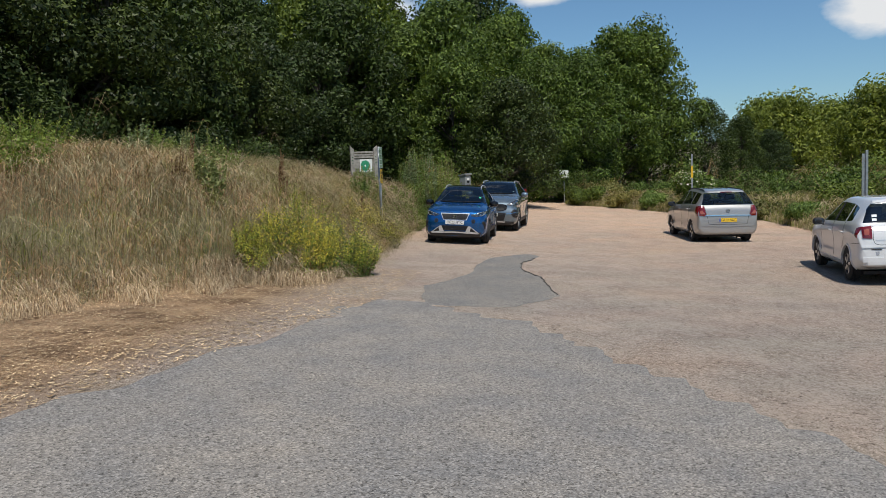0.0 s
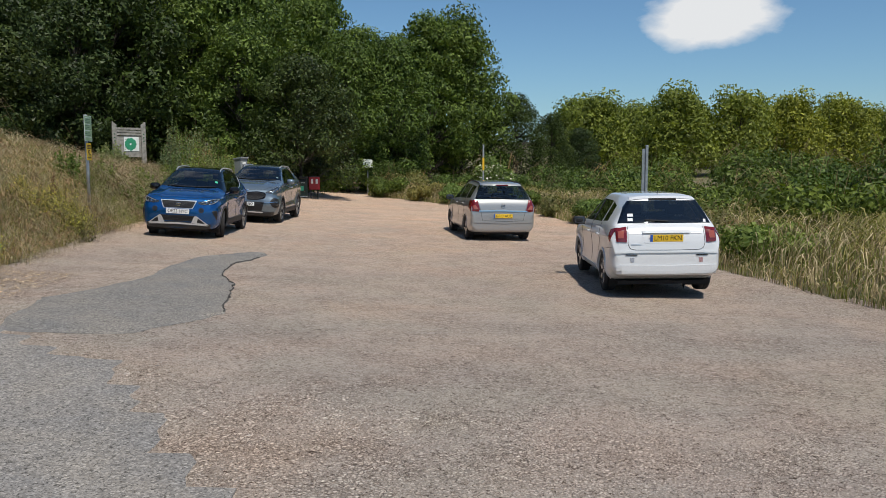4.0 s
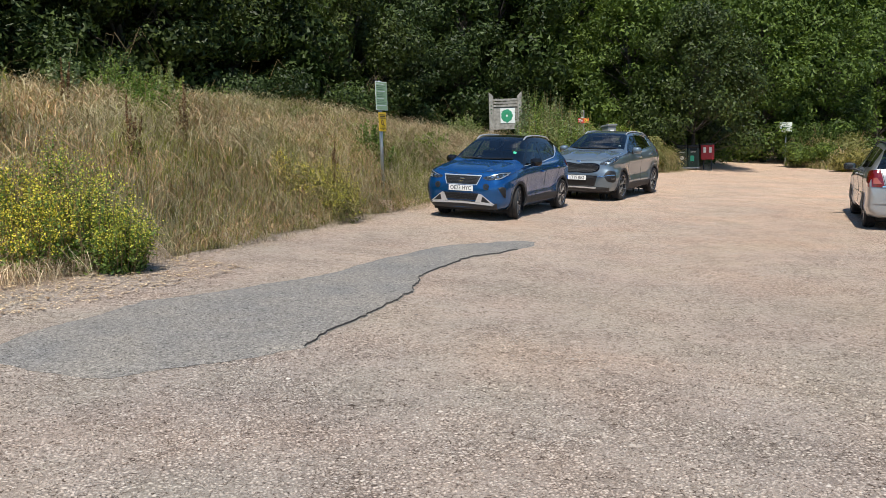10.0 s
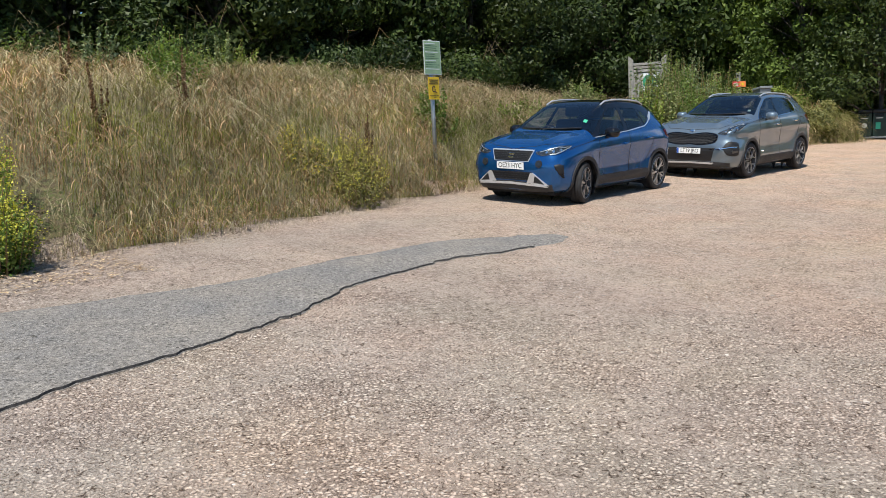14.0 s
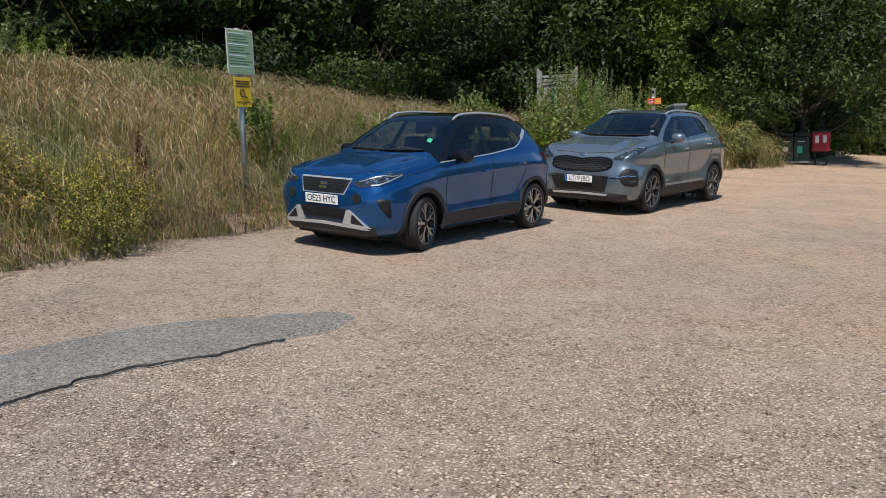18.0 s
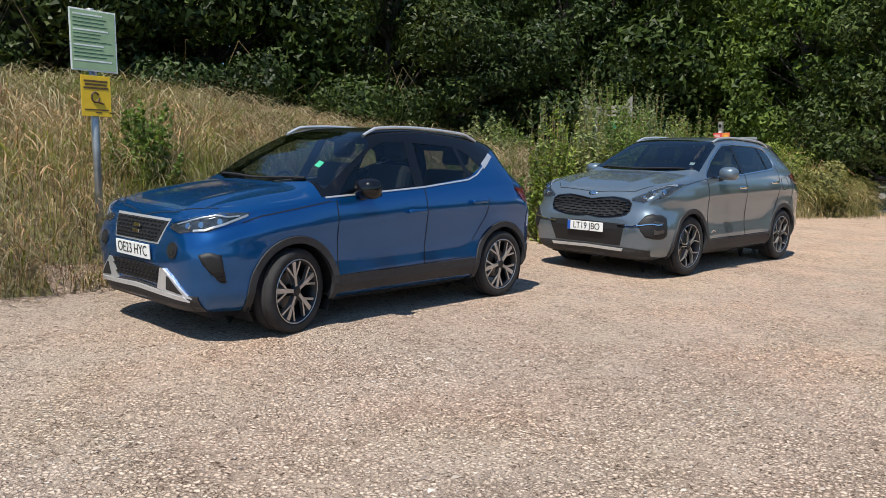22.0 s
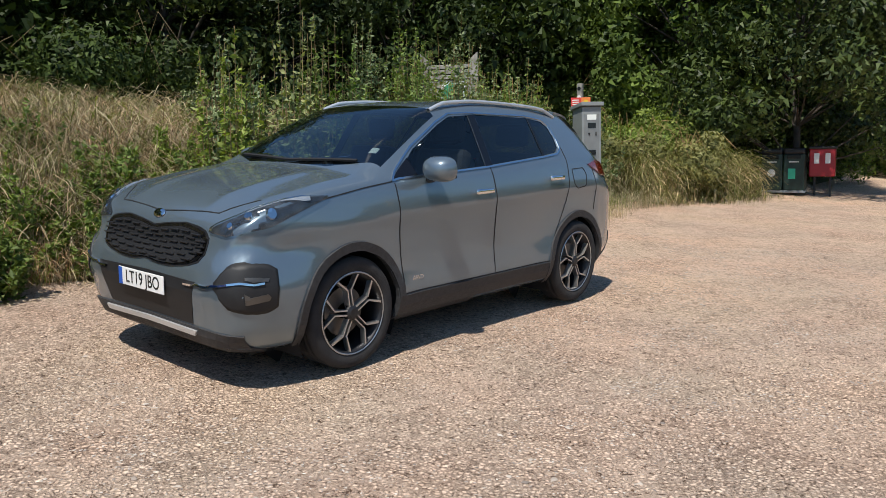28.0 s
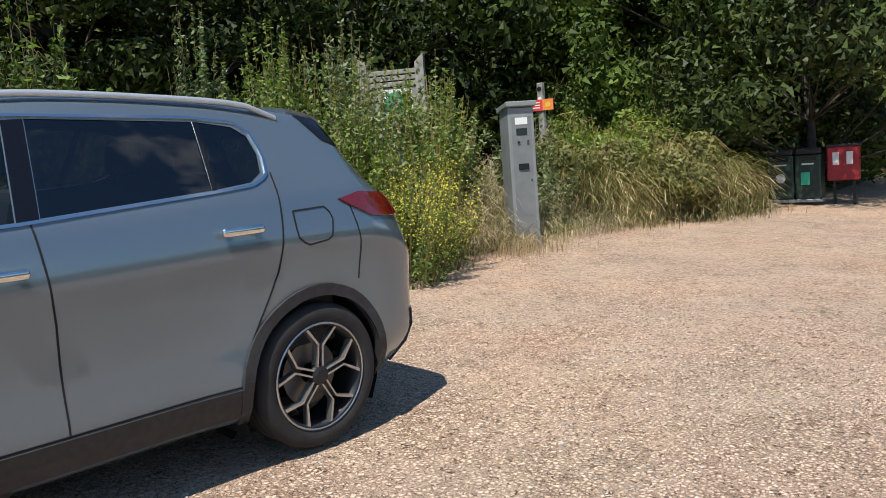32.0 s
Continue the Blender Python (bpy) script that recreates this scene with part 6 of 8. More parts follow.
def silver_people_carrier():
    st = [(-0.93, 0.38, 0.56, 0.64, 0.45, 0.50, 0.50, 0.42), (-0.90, 0.27, 0.68, 0.80, 0.66, 0.72, 0.68, 0.56), (-0.76, 0.21, 0.82, 0.95, 0.78, 0.84, 0.78, 0.62), (-0.42, 0.20, 0.92, 1.03, 0.84, 0.89, 0.83, 0.66), (-0.05, 0.20, 0.97, 1.08, 0.86, 0.90, 0.86, 0.68), (0.22, 0.20, 1.0, 1.13, 0.86, 0.90, 0.865, 0.70), (0.70, 0.20, 1.03, 1.40, 0.86, 0.90, 0.865, 0.63), (1.12, 0.20, 1.05, 1.57, 0.86, 0.90, 0.865, 0.60),
          (1.7, 0.20, 1.07, 1.62, 0.86, 0.90, 0.86, 0.60), (2.5, 0.20, 1.09, 1.61, 0.86, 0.90, 0.855, 0.59), (3.05, 0.21, 1.11, 1.58, 0.86, 0.895, 0.845, 0.58), (3.26, 0.22, 1.11, 1.545, 0.855, 0.89, 0.84, 0.57), (3.36, 0.23, 1.10, 1.34, 0.85, 0.885, 0.82, 0.67), (3.44, 0.24, 1.07, 1.13, 0.84, 0.875, 0.80, 0.75), (3.50, 0.26, 0.95, 1.0, 0.80, 0.85, 0.77, 0.71), (3.53, 0.29, 0.74, 0.80, 0.74, 0.79, 0.74, 0.67), (3.54, 0.33, 0.52, 0.58, 0.66, 0.70, 0.68, 0.60)]
    fw = [(0.50, 1.06), (1.42, 1.10), (1.40, 1.51), (1.08, 1.50)]
    rw = [(1.50, 1.105), (2.42, 1.13), (2.38, 1.50), (1.48, 1.52)]
    qw = [(2.50, 1.135), (3.05, 1.15), (2.98, 1.46), (2.46, 1.495)]
    up = lambda c: c.z > 1.0 and abs(c.x) > 0.45  # noqa: E731
    cuts = [("side_front_window", fw, "side", up), ("side_rear_window", rw, "side", up), ("side_quarter_window", qw, "side", up), ("windscreen", [(-0.68, 0.36), (0.68, 0.36), (0.54, 1.04), (-0.54, 1.04)], "top", lambda c: c.z > 1.06 and c.y < 1.3),
            ("rear_window", [(-0.76, 1.13), (0.76, 1.13), (0.60, 1.50), (-0.60, 1.50)], "front", lambda c: c.y > 3.1)]
    car, bm, skin, got = build_body("silver_people_carrier", st, cuts, ((0, 0.32), (2.70, 0.32)), 0.37, SILVER_PAINT)
    part("body", bm, SILVER_PAINT, car, "silver metallic body", smooth=True)
    panes(car, got, window_rule(("quarter",)))
    for y in (0, 2.70):
        for s in (1, -1):
            wheel(car, 0.322, 0.21, 0.21, "five", (s * 0.775, y, 0.322), s)
        arch_trim(car, skin, y, 0.32, 0.366, 0.03, SILVER_PAINT, -10, 190, 0.008)
        arch_liner(car, y, 0.32, 0.39, 0.88)
    hatch_tail(car, skin, 1.12, 0.80, (0.70, 0.62), (3.24, 3.46), 0.83)
    part("chrome_strip", skin.strip("front", 1, [(-0.66, 0.815), (0, 0.825), (0.66, 0.815)], 0.026, 0.02), CHROME, car, "chrome strip above the plate")
    part("plate_recess", skin.panel("front", 1, [(-0.36, 0.76), (0.36, 0.76)], [(-0.34, 0.60), (0.34, 0.60)], 10, 4, 0.004, 0.01), SILVER_PAINT, car)
    hit, nor = skin.at("front", (0, 0.70), 1)
    number_plate(car, skin, 1, 0.685, "GF13 AUC", YELLOW_PLATE, hit.y + 0.018, 0)
    hit, nor = skin.at("front", (0, 0.55), -1)
    number_plate(car, skin, -1, 0.50, "GF13 AUC", WHITE_PLATE, hit.y - 0.02, 0)
    hit, nor = skin.at("front", (0, 0.955), 1)
    bm = bmesh.new()
    for q in np.linspace(0, 2 * np.pi, 17)[:-1]:
        rod(bm, hit + Vector((0.055 * math.cos(q), 0.012, 0.055 * math.sin(q))), hit + Vector((0.055 * math.cos(q + 0.4), 0.012, 0.055 * math.sin(q + 0.4))), 0.007, sides=6)
    box(bm, 0.10, 0.01, 0.018, hit + Vector((0, 0.012, 0)), Matrix.Rotation(0.35, 3, "Y"))
    part("badge", bm, CHROME, car)
    seams(car, skin, [[(-0.68, 1.10), (-0.60, 0.78), (-0.56, 0.56), (0, 0.545), (0.56, 0.56), (0.60, 0.78), (0.68, 1.10)]], signs=(1,), view="front")
    part("bumper_crease", skin.strip("front", 1, [(-0.80, 0.52), (0, 0.50), (0.80, 0.52)], 0.03, 0.014), SILVER_PAINT, car)
    seams(car, skin, [[(0.42, 1.02), (0.42, 0.4)], [(1.46, 1.09), (1.48, 0.4)], [(2.50, 1.12), (2.46, 0.8), (2.30, 0.62)]])
    wiper(car, skin, [(0.02, 1.16), (0.36, 1.175)], "front", 1, "rear_wiper")
    part("brake_light", skin.strip("front", 1, [(-0.17, 1.505), (0.17, 1.505)], 0.022, 0.012), RED_LAMP, car, "high red brake light")
    rails(car, skin, 1.2, 3.1, 0.575, GAP)
    mirror_set(car, skin, 0.55, 1.08, 0.855, TRIM_DARK, 0.13)
    handles(car, skin, ((1.28, 0.96), (2.3, 0.98)), SILVER_PAINT)
    for s in (1, -1):
        part("headlight", skin.panel("front", -1, [(s * 0.42, 0.86), (s * 0.78, 0.92)], [(s * 0.42, 0.72), (s * 0.78, 0.78)], 10, 5, 0.01, 0.02), CHROME, car)
        part("body_moulding", skin.strip("side", s, [(0.46, 0.58), (2.28, 0.60)], 0.045, 0.012), SILVER_PAINT, car)
    cabin(car, 0.36, 2.9, 0.70, 0.36)
    part("underbody", box(bmesh.new(), 1.4, 4.0, 0.05, (0, 1.3, 0.2)), GAP, car)
    car.matrix_basis = pose(6.67, 5.41, -0.33, 0, -1, 185.4)
    return tagged(car, "silver people carrier parked on the gravel beside bushes", "car", "parked cars")


blue_crossover()
grey_suv()
white_hatchback()
silver_people_carrier()


# ---- signs, machine, bins and posts ----
GALV = solid("galvanised_steel", (0.36, 0.38, 0.39), 0.45, 0.7, vary=0.2, scale=9)
SIGN_GREEN = solid("faded_green_sign", (0.30, 0.42, 0.24), 0.5, vary=0.12, scale=5)
SIGN_WHITE = solid("sign_white", (0.72, 0.74, 0.70), 0.5, vary=0.05)
SIGN_YELLOW = solid("sign_yellow", (0.72, 0.46, 0.02), 0.5, vary=0.06)
INK_BROWN = solid("sign_ink_brown", (0.10, 0.05, 0.02), 0.6)
INK_GREEN = solid("sign_ink_green", (0.04, 0.10, 0.05), 0.6)
OLD_WOOD = solid("weathered_wood", (0.27, 0.255, 0.225), 0.9, vary=0.35, scale=7, bump=0.6)
LEAF_SIGN = solid("emblem_green", (0.03, 0.26, 0.13), 0.5)
MACHINE_GREY = solid("machine_grey_paint", (0.21, 0.225, 0.225), 0.5, vary=0.12, scale=3)
SCREEN = solid("dark_screen", (0.015, 0.017, 0.02), 0.15)
BIN_RED = solid("red_bin_paint", (0.30, 0.012, 0.02), 0.45, vary=0.2, scale=3)
BIN_GREEN = solid("dark_green_bin_plastic", (0.014, 0.035, 0.026), 0.5, vary=0.25)
BIN_LID = solid("black_bin_lid", (0.012, 0.012, 0.013), 0.5)
STICKER_MINT = solid("mint_sticker", (0.05, 0.50, 0.30), 0.5)
ORANGE = solid("orange_sign", (0.75, 0.22, 0.05), 0.5)
RED = solid("red_sign", (0.62, 0.05, 0.04), 0.5)


def bars(parent, material, rows, m, depth=0.003):
    """Lines of lettering too small to read, each a plain bar: x, y, length, height."""
    for x, y, length, high in rows:
        ob = part("text_line", box(bmesh.new(), length, high, depth, (x, y, 0)), material, parent)
        ob.matrix_basis = m


def upright(face):
    """A sheet's own axes: x along it, y up, z out of its face, which looks to the heading given in degrees from east."""
    return pose(0, 0, 0, 90, 0, face + 90)


def car_park_sign():
    x, y = -3.08, -0.09
    base = float(land_at(x, y))
    thing = new("car_park_sign")
    thing.location = (x, y, base)
    h = 2.90 - base
    part("post", rod(bmesh.new(), (0, 0, -0.3), (0, 0, h), 0.038, sides=14), GALV, thing, "galvanised steel tube post", smooth=True)
    f = upright(1.8)
    off = Matrix.Translation((0.05, 0, 0))
    m = Matrix.Translation((0, 0, h - 0.32)) @ off @ f
    panel = part("sign_panel", box(bmesh.new(), 0.47, 0.60, 0.006, bevel=0.002), SIGN_WHITE, thing, "pale bordered notice panel")
    panel.matrix_basis = m
    part("sign_face", box(bmesh.new(), 0.44, 0.57, 0.003, (0, 0, 0.0045)), SIGN_GREEN, panel, "faded green notice face")
    r = random.Random(3)
    for k in range(13):
        w = r.uniform(0.26, 0.40)
        part("text_line", box(bmesh.new(), w, 0.008 if k % 4 else 0.014, 0.002, (-0.20 + w / 2, 0.245 - 0.037 * k, 0.007)), INK_GREEN if k % 4 else SIGN_WHITE, panel)
    for k, (sx, sy) in enumerate(((0.0, 0.2), (0.0, -0.2))):
        part("clip", box(bmesh.new(), 0.12, 0.03, 0.05, (sx, sy, -0.028), bevel=0.004), GALV, panel)
    m = Matrix.Translation((0, 0, h - 0.86)) @ off @ f
    low = part("warning_panel", box(bmesh.new(), 0.30, 0.40, 0.006, bevel=0.002), SIGN_YELLOW, thing, "yellow warning panel")
    low.matrix_basis = m
    for k, w in enumerate((0.24, 0.22, 0.25)):
        part("text_line", box(bmesh.new(), w, 0.018, 0.002, (0, 0.145 - 0.034 * k, 0.005)), INK_BROWN, low)
    for k, w in enumerate((0.24, 0.06, 0.06)):
        part("text_line", box(bmesh.new(), w, 0.012, 0.002, (0 if not k else -0.12 + 0.14 * k, -0.135 - 0.025 * min(k, 1), 0.005)), INK_BROWN, low)
    bm = bmesh.new()
    for k in range(16):
        a = 0.4 + k * 0.36
        rr = 0.045 + 0.0005 * k
        p = Vector((rr * 0.8 * math.cos(a) - 0.01, rr * math.sin(a) - 0.01, 0.005))
        q = Vector((rr * 0.8 * math.cos(a + 0.36) - 0.01, rr * math.sin(a + 0.36) - 0.01, 0.005))
        rod(bm, p, q, 0.010, sides=5)
    rod(bm, (0.0, -0.055, 0.005), (0.075, -0.075, 0.005), 0.010, sides=5)
    part("symbol", bm, INK_BROWN, low, "dark looped symbol")
    return tagged(thing, "green notice and yellow warning sign on a steel post in grass", "sign")


def notice_board():
    a, b = Vector((-8.94, 18.23)), Vector((-7.83, 18.86))
    thing = new("notice_board")
    mid = (a + b) / 2
    base = float(land_at(mid.x, mid.y))
    thing.matrix_basis = Matrix.Translation((mid.x, mid.y, base)) @ Matrix.Rotation(math.atan2(b.y - a.y, b.x - a.x), 4, "Z")
    w = (b - a).length
    h = 3.74 - base
    for s in (-1, 1):
        bm = box(bmesh.new(), 0.20, 0.20, h + 0.3, (s * w / 2, 0, (h - 0.3) / 2), bevel=0.012)
        for v in bm.verts:
            if v.co.z > h - 0.2:
                v.co.z += 0.9 * s * (v.co.x - s * w / 2) - 0.04
        part("post", bm, OLD_WOOD, thing, "square weathered timber post")
        for k in range(3):
            part("carved_mark", box(bmesh.new(), 0.07, 0.012, 0.05, (s * w / 2, -0.10, h - 0.55 - 0.16 * k), bevel=0.008), INK_GREEN, thing, "dark carved mark")
    for k in range(3):
        part("slat", box(bmesh.new(), w - 0.18, 0.06, 0.10, (0, -0.01, h - 0.30 - 0.13 * k), bevel=0.01), OLD_WOOD, thing)
    part("backing", box(bmesh.new(), w - 0.20, 0.03, 0.98, (0, 0.01, h - 1.12), bevel=0.005), OLD_WOOD, thing, "weathered timber backing")
    panel = part("panel", box(bmesh.new(), 0.66, 0.012, 0.66, (0.10, -0.014, h - 1.00), bevel=0.004), SIGN_WHITE, thing, "pale notice panel")
    bm = bmesh.new()
    for k in range(9):
        t = 2 * math.pi * k / 9
        made = bmesh.ops.create_uvsphere(bm, u_segments=10, v_segments=6, radius=0.5)["verts"]
        bmesh.ops.transform(bm, matrix=Matrix.Translation((0.06 + 0.15 * math.cos(t), -0.024, h - 1.00 + 0.17 * math.sin(t))) @ Matrix.Diagonal((0.24, 0.012, 0.24, 1)), verts=made)
    box(bm, 0.06, 0.01, 0.20, (0.06, -0.026, h - 1.22))
    part("emblem", bm, LEAF_SIGN, panel, "green tree emblem")
    for k in range(5):
        part("text_line", box(bmesh.new(), 0.10, 0.005, 0.018, (-0.13, -0.022, h - 0.80 - 0.09 * k)), INK_GREEN, panel)
    return tagged(thing, "weathered timber notice board standing in tall weeds", "notice board")


def pay_machine():
    x, y = -2.48, 14.62
    base = float(land_at(x, y)) - 0.05
    thing = new("pay_machine")
    thing.matrix_basis = pose(x, y, base, 0, 0, 52)
    h = 2.05 - base
    part("plinth", box(bmesh.new(), 0.40, 0.40, 0.12, (0, 0, 0.04), bevel=0.01), GALV, thing)
    body = part("body", box(bmesh.new(), 0.36, 0.40, h - 0.14, (0, 0, 0.1 + (h - 0.14) / 2), bevel=0.012), MACHINE_GREY, thing, "grey painted steel cabinet")
    bm = box(bmesh.new(), 0.42, 0.48, 0.07, (0, -0.01, h), bevel=0.012)
    for v in bm.verts:
        v.co.z += -0.12 * (v.co.y + 0.2)
    part("cap", bm, MACHINE_GREY, thing, "sloped grey lid")
    f = -0.202
    part("door_gap", box(bmesh.new(), 0.27, 0.004, h * 0.82, (0, f, 0.14 + h * 0.43)), solid("machine_door", (0.17, 0.18, 0.18), 0.5), thing)
    part("label", box(bmesh.new(), 0.17, 0.006, 0.09, (0, f - 0.003, h - 0.22), bevel=0.001), SIGN_WHITE, thing, "white label")
    part("screen", box(bmesh.new(), 0.15, 0.008, 0.09, (0, f - 0.003, h - 0.36), bevel=0.002), SCREEN, thing, "dark display")
    part("coin_slot", box(bmesh.new(), 0.03, 0.012, 0.06, (0.08, f - 0.004, h - 0.50), bevel=0.003), STEEL, thing)
    part("button", rod(bmesh.new(), (-0.05, f, h - 0.50), (-0.05, f - 0.015, h - 0.50), 0.018, sides=12), BIN_LID, thing)
    part("ticket_tray", box(bmesh.new(), 0.14, 0.03, 0.08, (0, f - 0.005, h - 0.82), bevel=0.004), SCREEN, thing)
    part("lock", rod(bmesh.new(), (0.1, f, h - 1.0), (0.1, f - 0.008, h - 1.0), 0.014, sides=10), STEEL, thing)
    return tagged(thing, "grey steel parking pay machine standing on the gravel edge", "pay machine")


def marker_post():
    x, y = -5.0, 19.2
    base = float(land_at(x, y))
    thing = new("marker_post")
    thing.location = (x, y, base)
    h = 2.82 - base
    part("post", box(bmesh.new(), 0.13, 0.11, h + 0.3, (0, 0, (h - 0.3) / 2), bevel=0.02), OLD_WOOD, thing, "pale weathered timber post")
    for k in range(2):
        part("disc", rod(bmesh.new(), (0.0, -0.056, h - 0.12 - 0.2 * k), (0.0, -0.064, h - 0.12 - 0.2 * k), 0.045, sides=18), SIGN_WHITE if k else SCREEN, thing, "round way marker")
    m = Matrix.Translation((0.05, -0.07, h - 0.44)) @ upright(-70)
    s = part("plate", box(bmesh.new(), 0.46, 0.22, 0.008, bevel=0.002), RED, thing, "red and orange plate")
    s.matrix_basis = m
    part("plate_half", box(bmesh.new(), 0.21, 0.21, 0.003, (0.12, 0, 0.006)), ORANGE, s, "orange half")
    part("symbol", rod(bmesh.new(), (0.12, 0, 0.007), (0.12, 0, 0.011), 0.055, sides=16), SIGN_YELLOW, s)
    for k in range(3):
        part("text_line", box(bmesh.new(), 0.16, 0.02, 0.003, (-0.12, 0.05 - 0.05 * k, 0.006)), SIGN_WHITE, s)
    return tagged(thing, "timber way-marker post with a red and orange plate", "post")


def twin_bin():
    x, y = -1.1, 22.2
    base = float(land_at(x, y))
    thing = new("litter_bin")
    thing.matrix_basis = pose(x, y, base, 0, 0, 6)
    for s in (-1, 1):
        b = part("compartment", box(bmesh.new(), 0.47, 0.48, 0.86, (s * 0.245, 0, 0.53), bevel=0.03), BIN_GREEN, thing, "dark green plastic bin")
        part("hood", box(bmesh.new(), 0.48, 0.5, 0.14, (s * 0.245, 0.0, 1.03), bevel=0.05), BIN_LID, b)
        part("mouth", box(bmesh.new(), 0.30, 0.02, 0.10, (s * 0.245, -0.245, 0.90), bevel=0.01), SCREEN, b, "dark opening")
        part("text_line", box(bmesh.new(), 0.22, 0.004, 0.03, (s * 0.245, -0.243, 0.78)), SIGN_WHITE, b)
        if s > 0:
            part("sticker", box(bmesh.new(), 0.16, 0.004, 0.24, (0.20, -0.243, 0.50)), STICKER_MINT, b, "mint green sticker")
        else:
            part("symbol", rod(bmesh.new(), (-0.25, -0.238, 0.52), (-0.25, -0.244, 0.52), 0.09, sides=18), SIGN_WHITE, b, "white round symbol")
    part("base_rail", box(bmesh.new(), 1.0, 0.5, 0.06, (0, 0, 0.07), bevel=0.01), GALV, thing)
    return tagged(thing, "dark green twin litter bin beside the track", "litter bin")


def red_bin():
    x, y = -0.30, 22.45
    base = float(land_at(x, y))
    thing = new("red_bin")
    thing.matrix_basis = pose(x, y, base, 0, 0, 8)
    for s in (-1, 1):
        part("leg", box(bmesh.new(), 0.05, 0.05, 0.95, (s * 0.17, 0.05, 0.15), bevel=0.004), BIN_LID, thing)
    body = part("body", box(bmesh.new(), 0.56, 0.36, 0.66, (0, 0, 0.80), bevel=0.025), BIN_RED, thing, "red painted box")
    part("lid", box(bmesh.new(), 0.60, 0.42, 0.06, (0, 0, 1.15), bevel=0.02), BIN_LID, thing, "black lid")
    for s in (-1, 1):
        part("sticker", box(bmesh.new(), 0.11, 0.004, 0.24, (s * 0.12, -0.183, 0.90)), SIGN_WHITE, body, "white sticker")
    return tagged(thing, "red dog-waste bin on two steel legs", "waste bin")


def steel_post(x, y, top, label, width=0.07, base_box=True):
    base = float(land_at(x, y))
    thing = new("steel_post")
    thing.location = (x, y, base)
    h = top - base
    part("post", box(bmesh.new(), width, width, h + 0.3, (0, 0, (h - 0.3) / 2), bevel=0.006), GALV, thing)
    if base_box:
        part("back_plate", box(bmesh.new(), 0.13, 0.03, h * 0.8, (-0.06, 0.03, h * 0.56), bevel=0.004), GALV, thing)
        part("control_box", box(bmesh.new(), 0.14, 0.12, h * 0.36, (-0.02, -0.02, h * 0.2), bevel=0.01), MACHINE_GREY, thing)
    else:
        part("yellow_band", box(bmesh.new(), width + 0.01, width + 0.01, 0.5, (0, 0, h - 0.75)), SIGN_YELLOW, thing, "yellow band")
    return tagged(thing, label, "post")


def white_notice():
    x, y = 2.06, 32.0
    base = float(land_at(x, y))
    thing = new("white_notice")
    thing.location = (x, y, base)
    part("post", rod(bmesh.new(), (0, 0, -0.2), (0, 0, 2.1 - base), 0.035, sides=10), GALV, thing)
    s = part("sign_panel", box(bmesh.new(), 0.62, 0.02, 0.52, (0, -0.045, 1.87 - base), bevel=0.004), SIGN_WHITE, thing, "white notice panel")
    for k in range(3):
        part("text_line", box(bmesh.new(), 0.36, 0.003, 0.03, (0, -0.057, 1.95 - base - 0.09 * k)), INK_GREEN, s)
    return tagged(thing, "small white notice on a post at the track's mouth", "sign")


car_park_sign()
notice_board()
pay_machine()
marker_post()
twin_bin()
red_bin()
steel_post(11.17, 2.8, 2.27, "grey steel post with a control box among bushes")
steel_post(7.5, 12.0, 2.53, "thin steel post with a yellow band among weeds", 0.06, False)
white_notice()


# ---- grass and weeds ----
STRAW = leafy("dry_grass", (0.175, 0.135, 0.075), (0.58, 0.505, 0.34), 0.18, 0.6, (1.15, 1.08, 0.75))
STRAW_RED = leafy("reddish_grass", (0.16, 0.095, 0.055), (0.56, 0.41, 0.27), 0.12, 0.6, (1.15, 1.0, 0.7))
GREEN = leafy("green_grass", (0.075, 0.10, 0.024), (0.28, 0.32, 0.09), 0.35)
NETTLE = leafy("weed_leaves", (0.075, 0.125, 0.03), (0.27, 0.36, 0.11), 0.35)
GREYGREEN = leafy("mugwort_leaves", (0.10, 0.145, 0.065), (0.33, 0.39, 0.22), 0.25)
YELLOW = leafy("yellow_petals", (0.56, 0.50, 0.05), (0.80, 0.76, 0.16), 0.25)
CREAM = leafy("white_blossom", (0.62, 0.62, 0.52), (0.82, 0.82, 0.74), 0.2)
OLIVE = leafy("yellowing_leaves", (0.10, 0.105, 0.035), (0.33, 0.31, 0.125), 0.3)
DEAD = leafy("dead_stalks", (0.16, 0.11, 0.06), (0.38, 0.28, 0.16), 0.2)


def clumps(x, y, scale, seed):
    """Slow variation over the field, 0 to 1."""
    return np.array([0.5 + 0.5 * noise.noise((a * scale, b * scale, seed)) for a, b in zip(x, y)])


